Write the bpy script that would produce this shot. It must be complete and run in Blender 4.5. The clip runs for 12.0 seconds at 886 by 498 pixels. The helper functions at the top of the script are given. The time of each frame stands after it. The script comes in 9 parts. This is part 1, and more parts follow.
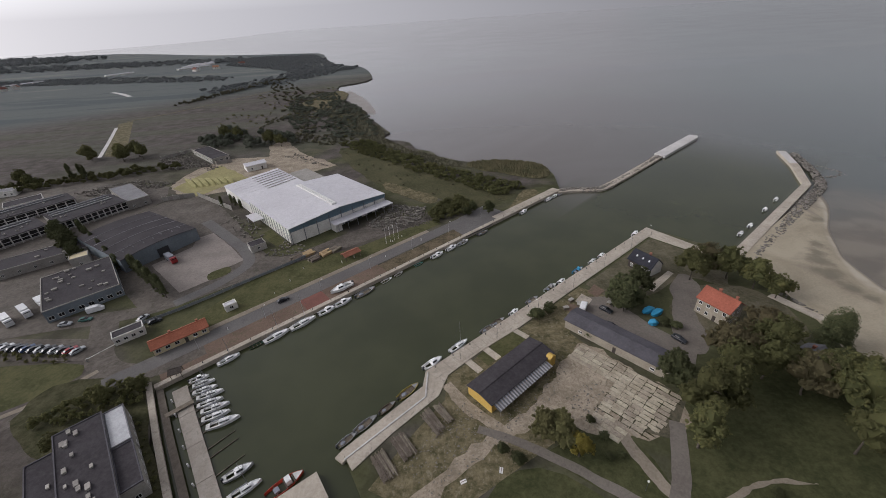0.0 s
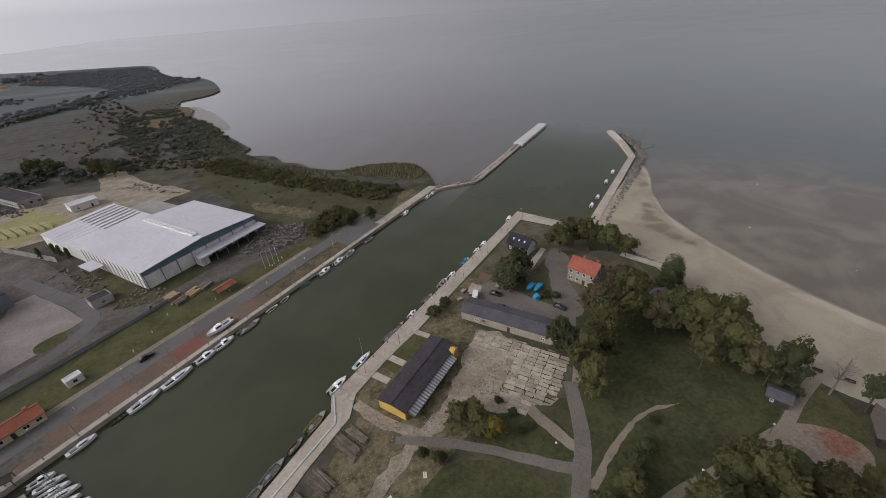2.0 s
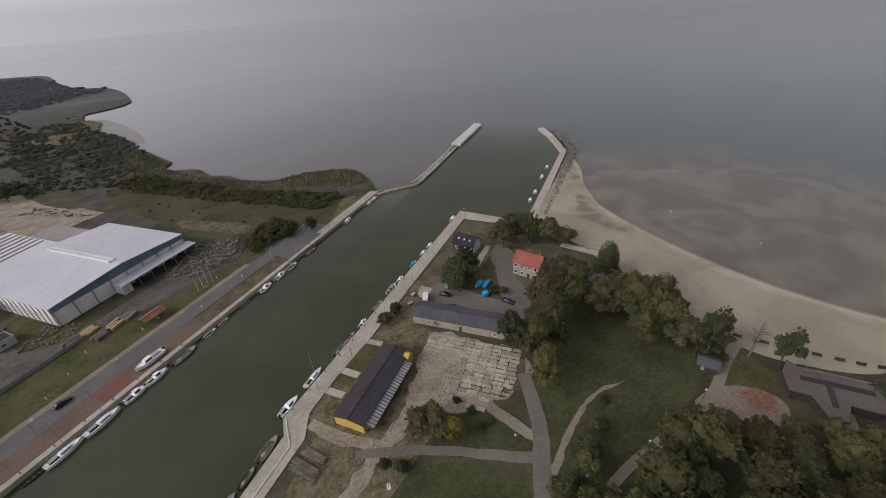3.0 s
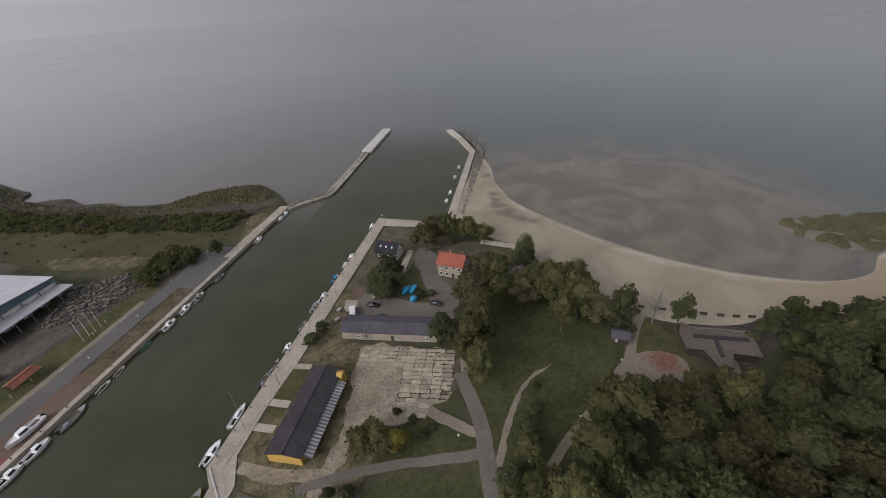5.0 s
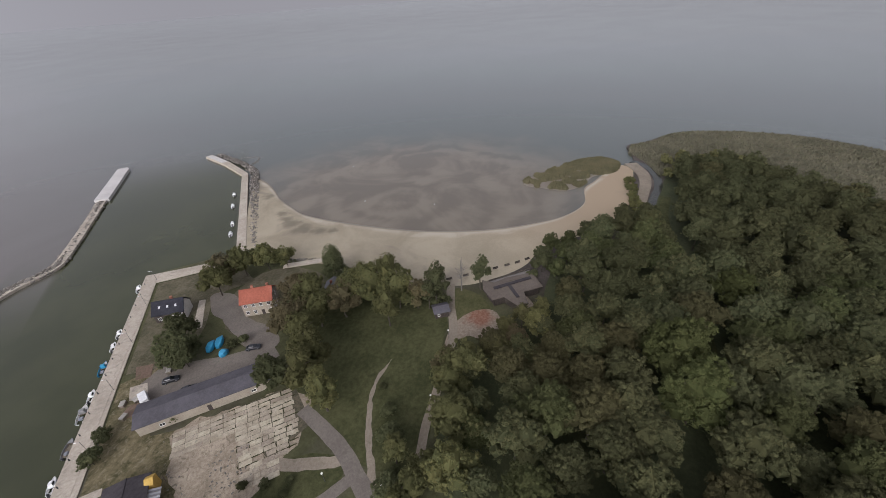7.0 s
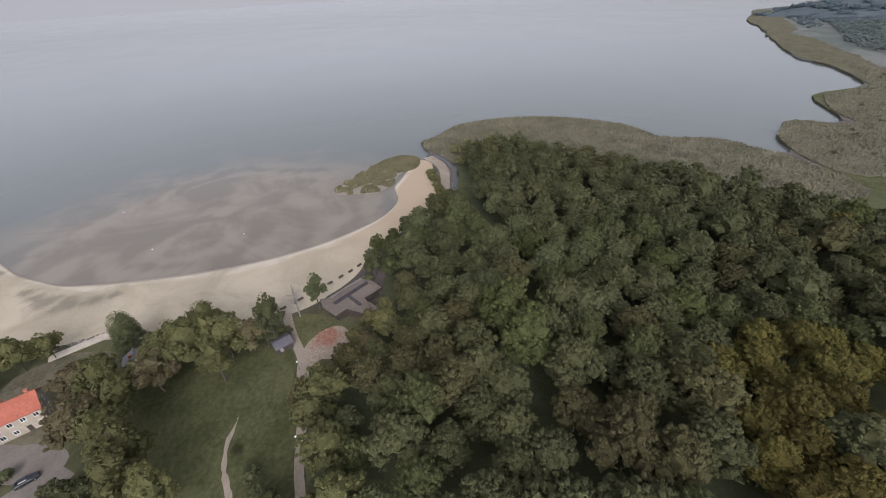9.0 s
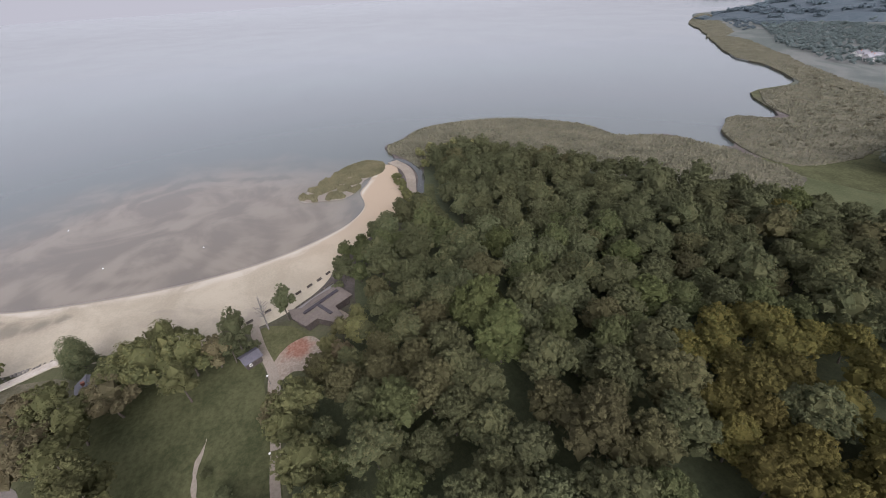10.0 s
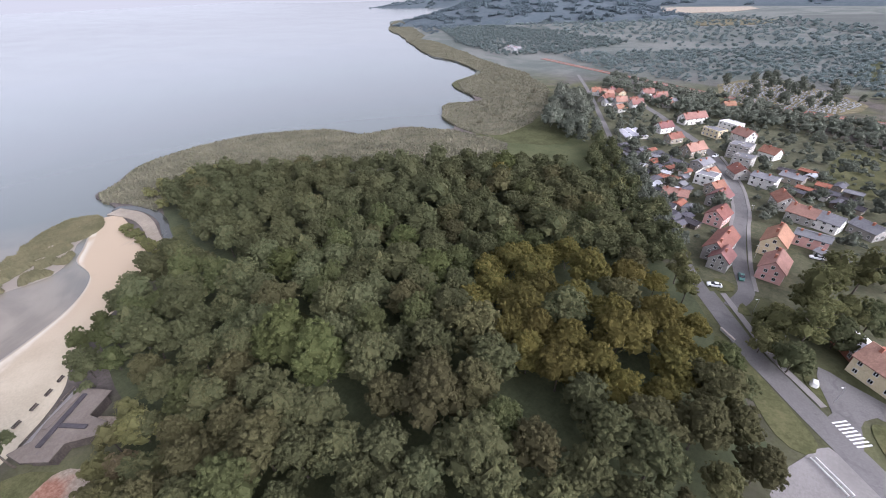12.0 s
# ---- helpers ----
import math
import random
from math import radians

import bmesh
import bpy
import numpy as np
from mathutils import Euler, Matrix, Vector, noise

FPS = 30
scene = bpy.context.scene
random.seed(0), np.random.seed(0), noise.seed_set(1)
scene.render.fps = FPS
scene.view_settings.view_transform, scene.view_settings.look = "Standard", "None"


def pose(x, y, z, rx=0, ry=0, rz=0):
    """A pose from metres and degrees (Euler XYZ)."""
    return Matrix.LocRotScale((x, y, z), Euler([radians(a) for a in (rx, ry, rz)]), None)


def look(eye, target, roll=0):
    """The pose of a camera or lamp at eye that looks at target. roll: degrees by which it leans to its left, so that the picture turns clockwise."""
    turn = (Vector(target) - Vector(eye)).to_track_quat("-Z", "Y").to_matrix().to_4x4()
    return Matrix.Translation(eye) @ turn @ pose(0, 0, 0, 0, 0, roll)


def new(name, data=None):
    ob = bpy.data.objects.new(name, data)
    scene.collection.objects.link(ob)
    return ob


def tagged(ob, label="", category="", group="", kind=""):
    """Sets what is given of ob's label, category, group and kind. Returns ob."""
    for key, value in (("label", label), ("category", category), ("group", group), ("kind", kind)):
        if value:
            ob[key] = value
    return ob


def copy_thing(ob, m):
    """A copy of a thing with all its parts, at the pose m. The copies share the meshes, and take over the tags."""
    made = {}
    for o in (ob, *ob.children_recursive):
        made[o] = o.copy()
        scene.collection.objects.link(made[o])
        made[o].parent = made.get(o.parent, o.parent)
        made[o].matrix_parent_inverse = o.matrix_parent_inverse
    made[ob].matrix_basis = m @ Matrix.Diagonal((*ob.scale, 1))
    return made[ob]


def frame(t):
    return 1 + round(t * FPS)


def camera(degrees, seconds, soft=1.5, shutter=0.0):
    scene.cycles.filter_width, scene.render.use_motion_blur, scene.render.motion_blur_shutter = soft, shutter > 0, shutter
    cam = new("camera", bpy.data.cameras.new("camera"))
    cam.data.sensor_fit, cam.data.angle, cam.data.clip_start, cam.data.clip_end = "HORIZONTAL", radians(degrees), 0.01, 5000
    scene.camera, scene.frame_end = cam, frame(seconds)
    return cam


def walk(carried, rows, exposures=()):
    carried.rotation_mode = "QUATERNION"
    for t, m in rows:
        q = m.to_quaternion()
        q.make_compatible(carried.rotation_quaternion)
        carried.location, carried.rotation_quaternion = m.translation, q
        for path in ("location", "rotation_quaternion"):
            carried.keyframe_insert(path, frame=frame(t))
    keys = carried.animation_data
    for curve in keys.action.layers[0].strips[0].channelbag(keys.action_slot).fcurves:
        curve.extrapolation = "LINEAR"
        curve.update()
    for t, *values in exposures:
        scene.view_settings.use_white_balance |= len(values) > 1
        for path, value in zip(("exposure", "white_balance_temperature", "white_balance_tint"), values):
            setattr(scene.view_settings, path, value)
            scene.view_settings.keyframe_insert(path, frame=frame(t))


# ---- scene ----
cam = camera(96.0, 12.0, soft=0.9)
# seconds, eye, heading clockwise from north (+y), pitch, lean to the right
FLIGHT = [
    (0, -0.00, 0.00, 90.00, 0.35, -30.43, 3.90),
    (0.5, 0.24, 0.25, 90.09, 4.50, -30.58, 4.09),
    (1, 0.66, 0.55, 90.13, 9.22, -30.77, 4.27),
    (1.5, 1.23, 0.91, 90.14, 13.89, -30.99, 4.43),
    (2, 1.74, 1.30, 90.07, 18.35, -31.18, 4.50),
    (2.5, 2.05, 1.61, 89.99, 22.88, -31.30, 4.47),
    (3, 2.29, 1.82, 89.99, 27.23, -31.46, 4.51),
    (4.8, 2.88, 2.53, 90.26, 39.75, -31.70, 4.20),
    (5, 2.94, 2.61, 90.29, 40.20, -31.77, 4.12),
    (5.5, 3.22, 2.60, 90.00, 45.14, -31.86, 4.11),
    (6, 3.64, 2.55, 89.59, 58.07, -32.30, 4.25),
    (6.5, 3.71, 2.66, 89.44, 67.51, -32.61, 4.29),
    (7, 3.74, 2.54, 89.21, 71.99, -32.62, 4.21),
    (7.5, 3.80, 2.49, 89.09, 80.23, -32.80, 4.09),
    (7.7, 3.77, 2.52, 89.01, 84.50, -32.85, 4.05),
    (9.3, 3.53, 2.75, 88.33, 103.30, -32.94, 3.32),
    (9.5, 3.50, 2.78, 88.25, 104.92, -32.85, 3.35),
    (10, 3.44, 3.04, 88.12, 106.09, -32.76, 3.32),
    (10.5, 3.48, 3.23, 87.93, 106.46, -32.61, 3.32),
    (11, 3.56, 3.15, 87.66, 109.82, -32.55, 3.20),
    (11.5, 3.61, 3.01, 87.41, 130.15, -32.94, 2.80),
    (12, 3.64, 3.33, 87.34, 141.56, -33.22, 2.53),
]


def heading(x, y, z, yaw, pitch, lean):
    a, p = radians(yaw), radians(pitch)
    way = Vector((math.sin(a) * math.cos(p), math.cos(a) * math.cos(p), math.sin(p)))
    return look((x, y, z), Vector((x, y, z)) + 10 * way, -lean)


walk(cam, [(t, heading(*row)) for t, *row in FLIGHT],
     exposures=[(0.0, -0.12, 6200, 13), (2.5, -0.16, 6200, 14), (5.0, -0.18, 6200, 14), (6.0, 0.04, 6150, 14), (7.0, 0.25, 6150, 15), (7.7, 0.42, 6150, 15), (9.3, 0.85, 6050, 16), (10.5, 1.03, 6000, 18), (11.0, 1.08, 6000, 18), (11.5, 1.16, 5900, 18), (12.0, 1.40, 5750, 19)])

# ---- sky and sun: a hazy overcast evening ----
world = bpy.data.worlds.new("sky")
scene.world = world
world.use_nodes = True
wn, wl = world.node_tree.nodes, world.node_tree.links
wn.clear()
tc = wn.new("ShaderNodeTexCoord")
sep = wn.new("ShaderNodeSeparateXYZ")
up = wn.new("ShaderNodeMath")
up.operation = "MAXIMUM"
up.inputs[1].default_value = 0.03
com = wn.new("ShaderNodeCombineXYZ")
sky = wn.new("ShaderNodeTexSky")
sky.sky_type = "NISHITA"
sky.sun_disc = False
SUN_EL, SUN_AZ = 26.0, -88.0
sky.sun_elevation, sky.sun_rotation = radians(SUN_EL), radians(SUN_AZ)
sky.air_density, sky.dust_density, sky.ozone_density = 1.0, 4.0, 1.0
hsv = wn.new("ShaderNodeHueSaturation")
hsv.inputs["Saturation"].default_value = 0.22
cloud = wn.new("ShaderNodeMix")
cloud.data_type = "RGBA"
cloud.inputs["Factor"].default_value = 0.42
cloud.inputs["B"].default_value = (4.6, 4.5, 4.75, 1)
bg = wn.new("ShaderNodeBackground")
bg.inputs["Strength"].default_value = 0.13
wo = wn.new("ShaderNodeOutputWorld")
wl.new(tc.outputs["Generated"], sep.inputs[0])
wl.new(sep.outputs["X"], com.inputs["X"])
wl.new(sep.outputs["Y"], com.inputs["Y"])
wl.new(sep.outputs["Z"], up.inputs[0])
wl.new(up.outputs[0], com.inputs["Z"])
wl.new(com.outputs[0], sky.inputs["Vector"])
wl.new(sky.outputs[0], hsv.inputs["Color"])
wl.new(hsv.outputs[0], cloud.inputs["A"])
# the cloud is thinner, and the sky lighter, towards the sun in the west
dot = wn.new("ShaderNodeVectorMath")
dot.operation = "DOT_PRODUCT"
dot.inputs[1].default_value = (math.sin(radians(SUN_AZ + 12)), math.cos(radians(SUN_AZ + 12)), 0)
thin = wn.new("ShaderNodeMapRange")
thin.interpolation_type = "SMOOTHSTEP"
thin.inputs["From Min"].default_value, thin.inputs["From Max"].default_value = -0.6, 0.7
thin.inputs["To Min"].default_value, thin.inputs["To Max"].default_value = 0.80, 1.62
lit = wn.new("ShaderNodeVectorMath")
lit.operation = "SCALE"
wl.new(tc.outputs["Generated"], dot.inputs[0])
wl.new(dot.outputs["Value"], thin.inputs["Value"])
wl.new(cloud.outputs["Result"], lit.inputs[0])
wl.new(thin.outputs["Result"], lit.inputs["Scale"])
wl.new(lit.outputs[0], bg.inputs["Color"])
wl.new(bg.outputs[0], wo.inputs["Surface"])

sun = new("sun", bpy.data.lights.new("sun", "SUN"))
sun.data.energy, sun.data.angle, sun.data.color = 0.8, radians(25), (1.0, 0.95, 0.88)
sa, se = radians(SUN_AZ), radians(SUN_EL + 12)
sun.matrix_world = look((math.sin(sa) * math.cos(se) * 500, math.cos(sa) * math.cos(se) * 500, math.sin(se) * 500), (0, 0, 0))

# ---- materials ----
def rgb(c, k=1.0):
    return (c[0] * k, c[1] * k, c[2] * k, 1)


class Nodes:
    """A short way to write node materials."""

    def __init__(self, name):
        self.m = bpy.data.materials.new(name)
        self.m.use_nodes = True
        self.t = self.m.node_tree
        self.b = self.t.nodes["Principled BSDF"]
        self.pos = self.add("ShaderNodeNewGeometry").outputs["Position"]

    def add(self, node, **sets):
        n = self.t.nodes.new(node)
        for k, v in sets.items():
            if k == "op":
                n.operation = v
            elif k == "kind":
                n.data_type = v
            elif k == "blend":
                n.blend_type = v
        return n

    def link(self, a, b):
        self.t.links.new(a, b)

    def put(self, socket, v):
        if isinstance(v, (int, float)):
            socket.default_value = v
        elif isinstance(v, tuple):
            socket.default_value = v if len(v) == 4 or socket.type == "VECTOR" else (*v, 1)
        else:
            self.link(v, socket)

    def math(self, op, a, b=0.0, c=None, clamp=False):
        n = self.add("ShaderNodeMath", op=op)
        n.use_clamp = clamp
        self.put(n.inputs[0], a)
        self.put(n.inputs[1], b)
        if c is not None:
            self.put(n.inputs[2], c)
        return n.outputs[0]

    def noise(self, scale, detail=3.0, rough=0.55, vec=None, warp=0.0):
        n = self.add("ShaderNodeTexNoise")
        self.put(n.inputs["Vector"], self.pos if vec is None else vec)
        n.inputs["Scale"].default_value = scale
        n.inputs["Detail"].default_value = detail
        n.inputs["Roughness"].default_value = rough
        n.inputs["Distortion"].default_value = warp
        return n.outputs["Fac"]

    def ramp(self, v, lo, hi):
        n = self.add("ShaderNodeMapRange")
        n.clamp = True
        n.interpolation_type = "SMOOTHSTEP"
        self.put(n.inputs["Value"], v)
        n.inputs["From Min"].default_value = lo
        n.inputs["From Max"].default_value = hi
        return n.outputs["Result"]

    def mix(self, f, a, b, blend="MIX"):
        n = self.add("ShaderNodeMix", kind="RGBA")
        n.blend_type = blend
        self.put(n.inputs["Factor"], f)
        self.put(n.inputs["A"], a)
        self.put(n.inputs["B"], b)
        return n.outputs["Result"]

    def stretched(self, sx, sy, sz, turn=0.0):
        n = self.add("ShaderNodeMapping")
        self.link(self.pos, n.inputs["Vector"])
        n.inputs["Rotation"].default_value = (0, 0, radians(turn))
        n.inputs["Scale"].default_value = (sx, sy, sz)
        return n.outputs["Vector"]

    def axis(self, x0, y0, dx, dy):
        """(P - p0) . d"""
        s = self.add("ShaderNodeSeparateXYZ")
        self.link(self.pos, s.inputs[0])
        a = self.math("MULTIPLY", self.math("SUBTRACT", s.outputs["X"], x0), dx)
        b = self.math("MULTIPLY", self.math("SUBTRACT", s.outputs["Y"], y0), dy)
        return self.math("ADD", a, b)

    def rand(self, amount, colour):
        """Varies a colour's brightness from object to object."""
        r = self.add("ShaderNodeObjectInfo").outputs["Random"]
        h = self.add("ShaderNodeHueSaturation")
        self.put(h.inputs["Color"], colour)
        self.link(self.math("MULTIPLY_ADD", r, 2 * amount, 1 - amount), h.inputs["Value"])
        self.link(self.math("MULTIPLY_ADD", r, amount * 0.12, 0.5 - amount * 0.06), h.inputs["Hue"])
        return h.outputs[0]

    def bump(self, height, strength, dist=0.1):
        n = self.add("ShaderNodeBump")
        n.inputs["Strength"].default_value = strength
        n.inputs["Distance"].default_value = dist
        self.link(height, n.inputs["Height"])
        self.link(n.outputs[0], self.b.inputs["Normal"])

    def done(self, colour, rough=0.9, metal=0.0, spec=0.4):
        self.put(self.b.inputs["Base Color"], colour)
        self.put(self.b.inputs["Roughness"], rough)
        self.put(self.b.inputs["Metallic"], metal)
        self.b.inputs["Specular IOR Level"].default_value = spec
        return self.m


def surf(name, dark, light, big=0.08, small=1.5, rough=0.9, metal=0.0, spec=0.3, bump=0.3, rand=0.0, streak=None, stain=None):
    """A surface between two colours, varied at two scales, with stains or streaks."""
    n = Nodes(name)
    a, b = n.noise(big, 4, 0.6), n.noise(small, 5, 0.65)
    f = n.math("ADD", n.math("MULTIPLY", a, 0.55), n.math("MULTIPLY", b, 0.45))
    col = n.mix(n.ramp(f, 0.33, 0.67), rgb(dark), rgb(light))
    grit = n.noise(small * 3.6, 3, 0.7)
    col = n.mix(n.math("MULTIPLY", n.ramp(grit, 0.50, 0.68), 0.34), col, rgb(dark, 0.72))
    col = n.mix(n.math("MULTIPLY", n.ramp(grit, 0.46, 0.30), 0.30), col, rgb(light, 1.12))
    if streak:
        sx, sy, sz, k = streak
        s = n.noise(1.0, 4, 0.6, n.stretched(sx, sy, sz))
        col = n.mix(n.math("MULTIPLY", n.ramp(s, 0.45, 0.75), k), col, rgb(dark, 0.45))
    if stain:
        col = n.mix(n.math("MULTIPLY", n.ramp(n.noise(big * 4, 5, 0.7, warp=1.0), 0.52, 0.7), stain[3]), col, rgb(stain))
    if rand:
        col = n.rand(rand, col)
    if bump:
        n.bump(b, bump, 0.08)
    return n.done(col, rough, metal, spec)


def plain(name, c, rough=0.5, metal=0.0, spec=0.4, rand=0.0, k=0.85):
    """A painted or metal surface with faint wear."""
    n = Nodes(name)
    col = n.mix(n.ramp(n.noise(1.2, 5, 0.7), 0.35, 0.7), rgb(c, k), rgb(c, 1.05))
    if rand:
        col = n.rand(rand, col)
    return n.done(col, rough, metal, spec)


def ground_material():
    n = Nodes("meadow")
    big, mid, fine = n.noise(0.012, 5, 0.6, warp=0.6), n.noise(0.09, 5, 0.6), n.noise(1.1, 6, 0.7)
    green = n.mix(n.ramp(mid, 0.35, 0.65), rgb((0.050, 0.052, 0.026)), rgb((0.090, 0.090, 0.046)))
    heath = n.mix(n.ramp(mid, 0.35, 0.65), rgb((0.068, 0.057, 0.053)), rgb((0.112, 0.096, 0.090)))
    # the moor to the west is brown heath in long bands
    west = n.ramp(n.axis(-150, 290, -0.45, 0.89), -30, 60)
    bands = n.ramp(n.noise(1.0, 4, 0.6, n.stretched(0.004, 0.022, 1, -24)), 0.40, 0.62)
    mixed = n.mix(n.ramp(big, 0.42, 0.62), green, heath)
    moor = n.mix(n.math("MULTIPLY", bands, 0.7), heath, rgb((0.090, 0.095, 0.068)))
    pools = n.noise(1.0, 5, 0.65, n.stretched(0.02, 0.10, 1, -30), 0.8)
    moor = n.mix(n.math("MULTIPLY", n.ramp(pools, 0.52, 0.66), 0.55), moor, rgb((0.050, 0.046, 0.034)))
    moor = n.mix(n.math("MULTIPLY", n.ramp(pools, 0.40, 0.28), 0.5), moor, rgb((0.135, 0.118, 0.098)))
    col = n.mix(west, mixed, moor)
    # fields and strips of wood over the plain beyond the moor, bluish haze painted into them
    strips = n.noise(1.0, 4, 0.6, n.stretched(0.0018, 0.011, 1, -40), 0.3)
    hazed_fields = n.mix(n.ramp(strips, 0.40, 0.46), rgb((0.082, 0.095, 0.098)), rgb((0.112, 0.122, 0.120)))
    hazed_fields = n.mix(n.ramp(strips, 0.56, 0.60), hazed_fields, rgb((0.155, 0.160, 0.145)))
    col = n.mix(n.ramp(n.axis(-250, 620, -0.60, 0.80), 0, 160), col, hazed_fields)
    # heath and clearings on the rising land to the south, paled by haze put into the colour
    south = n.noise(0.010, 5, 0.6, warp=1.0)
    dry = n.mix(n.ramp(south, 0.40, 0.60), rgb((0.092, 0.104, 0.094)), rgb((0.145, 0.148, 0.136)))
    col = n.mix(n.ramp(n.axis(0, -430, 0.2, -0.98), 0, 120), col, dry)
    col = n.mix(n.math("MULTIPLY", n.ramp(fine, 0.4, 0.7), 0.35), col, rgb((0.030, 0.034, 0.014)))
    n.bump(n.math("ADD", n.math("MULTIPLY", mid, 3), fine), 0.5, 0.4)
    return n.done(col, 1.0, 0, 0.1)


def water_material():
    n = Nodes("water")
    along, perp = n.axis(-40, 92, 0.8, 0.6), n.axis(-40, 92, -0.6, 0.8)
    left = n.math("SUBTRACT", perp, n.math("MULTIPLY_ADD", along, 0.05, 4.3))
    inside = n.math("MULTIPLY", n.ramp(left, 3.0, -3.0), n.ramp(perp, -64, -58))
    inside = n.math("MULTIPLY", inside, n.ramp(along, 330, 250))
    inner = n.ramp(along, 200, 120)
    inside = n.math("MAXIMUM", inside, n.math("MULTIPLY", n.math("MULTIPLY", inner, n.ramp(perp, 36, 30)), n.ramp(perp, -78, -60)))
    turbid = n.mix(n.ramp(n.noise(0.004, 4, 0.6, warp=1.5), 0.35, 0.65), rgb((0.115, 0.100, 0.090)), rgb((0.135, 0.122, 0.112)))
    open_sea = rgb((0.088, 0.100, 0.093))
    sea = n.mix(n.ramp(n.axis(150, 260, 0.7, -0.3), -80, 120), turbid, open_sea)
    # sand bars under the shallows of the bay
    bay = n.add("ShaderNodeVectorMath", op="DISTANCE")
    n.link(n.pos, bay.inputs[0])
    bay.inputs[1].default_value = (178, 78, -1.2)
    wob = n.math("MULTIPLY_ADD", n.noise(0.02, 3), 60, -30)
    shallow = n.ramp(n.math("ADD", bay.outputs["Value"], wob), 135, 60)
    bars = n.math("SINE", n.math("MULTIPLY", n.math("MULTIPLY_ADD", n.noise(0.016, 4, 0.55), 70, bay.outputs["Value"]), 0.30))
    bars = n.math("MULTIPLY_ADD", n.math("MULTIPLY", bars, n.ramp(n.noise(0.02, 3), 0.40, 0.62)), 0.13, n.noise(0.022, 5, 0.6, warp=1.5))
    mud = n.mix(n.ramp(bars, 0.36, 0.66), rgb((0.126, 0.110, 0.088)), rgb((0.178, 0.154, 0.120)))
    sea = n.mix(shallow, sea, mud)
    basin = n.mix(n.ramp(n.noise(0.03, 3), 0.35, 0.65), rgb((0.036, 0.040, 0.019)), rgb((0.047, 0.051, 0.025)))
    col = n.mix(inside, sea, basin)
    w = n.math("ADD", n.noise(0.9, 4, 0.6, n.stretched(1, 0.55, 1, 35)), n.math("MULTIPLY", n.noise(0.12, 3), 2.0))
    n.bump(w, 0.03, 0.2)
    rough = n.math("MULTIPLY_ADD", n.ramp(n.noise(0.006, 4, 0.6, n.stretched(1, 1.6, 1, 30), 1.0), 0.35, 0.65), 0.03, 0.10)
    n.b.inputs["IOR"].default_value = 1.33
    return n.done(col, rough, 0, 0.5)


def sand_material():
    n = Nodes("sand")
    big, fine = n.noise(0.05, 5, 0.6, warp=0.8), n.noise(1.6, 5, 0.7)
    dry = n.mix(n.ramp(n.math("MULTIPLY_ADD", fine, 0.4, n.math("MULTIPLY", big, 0.6)), 0.36, 0.64), rgb((0.262, 0.226, 0.164)), rgb((0.355, 0.310, 0.230)))
    red = n.mix(n.ramp(n.axis(140, 10, 0.75, -0.6), -20, 50), dry, rgb((0.318, 0.250, 0.174)))
    s = n.add("ShaderNodeSeparateXYZ")
    n.link(n.pos, s.inputs[0])
    # wet below the swash line, and in the hollows that the water last filled
    wet = n.ramp(n.math("MULTIPLY_ADD", big, 0.3, s.outputs["Z"]), -0.72, -0.98)
    col = n.mix(wet, red, rgb((0.200, 0.172, 0.142)))
    hollow = n.math("MULTIPLY", n.ramp(n.noise(0.025, 4, 0.6, n.stretched(1, 0.6, 1, -30), 1.0), 0.60, 0.68), 0.55)
    col = n.mix(hollow, col, rgb((0.19, 0.165, 0.135)))
    # damp hollows beside the pier, and a pale crest above the swash
    damp = None
    for x, y, r in ((173, 157, 6), (155, 136, 5), (150, 131, 5), (145, 125, 7), (141.5, 116, 7), (141.5, 108, 6), (143, 101, 4)):
        d = n.add("ShaderNodeVectorMath", op="DISTANCE")
        n.link(n.pos, d.inputs[0])
        d.inputs[1].default_value = (x, y, 0)
        k = n.ramp(n.math("MULTIPLY_ADD", n.noise(0.2, 3), 9, d.outputs["Value"]), r + 4.5, r * 0.4 + 3)
        damp = k if damp is None else n.math("MAXIMUM", damp, k)
    col = n.mix(n.math("MULTIPLY", damp, 0.8), col, rgb((0.150, 0.132, 0.100)))
    crest = n.math("MULTIPLY", n.ramp(s.outputs["Z"], -0.70, -0.78), n.ramp(s.outputs["Z"], -1.0, -0.84))
    col = n.mix(n.math("MULTIPLY", crest, n.ramp(big, 0.3, 0.6)), col, rgb((0.41, 0.365, 0.29)))
    n.bump(fine, 0.25, 0.05)
    return n.done(col, n.math("MULTIPLY_ADD", wet, -0.35, 0.95), 0, 0.25)


def earth_material():
    """Pale trodden sand with red earth spread over its middle."""
    n = Nodes("red_earth")
    fine = n.noise(1.2, 5, 0.7)
    pale = n.mix(n.ramp(fine, 0.35, 0.65), rgb((0.185, 0.150, 0.116)), rgb((0.275, 0.228, 0.178)))
    red = n.mix(n.ramp(fine, 0.35, 0.65), rgb((0.170, 0.084, 0.056)), rgb((0.245, 0.138, 0.098)))
    d = n.add("ShaderNodeVectorMath", op="DISTANCE")
    n.link(n.pos, d.inputs[0])
    d.inputs[1].default_value = (98.8, 22.6, 0)
    k = n.ramp(n.math("MULTIPLY_ADD", n.noise(0.35, 4, 0.6), 7.0, d.outputs["Value"]), 9.6, 5.4)
    n.bump(fine, 0.3, 0.06)
    return n.done(n.mix(k, pale, red), 1.0, 0, 0.1)


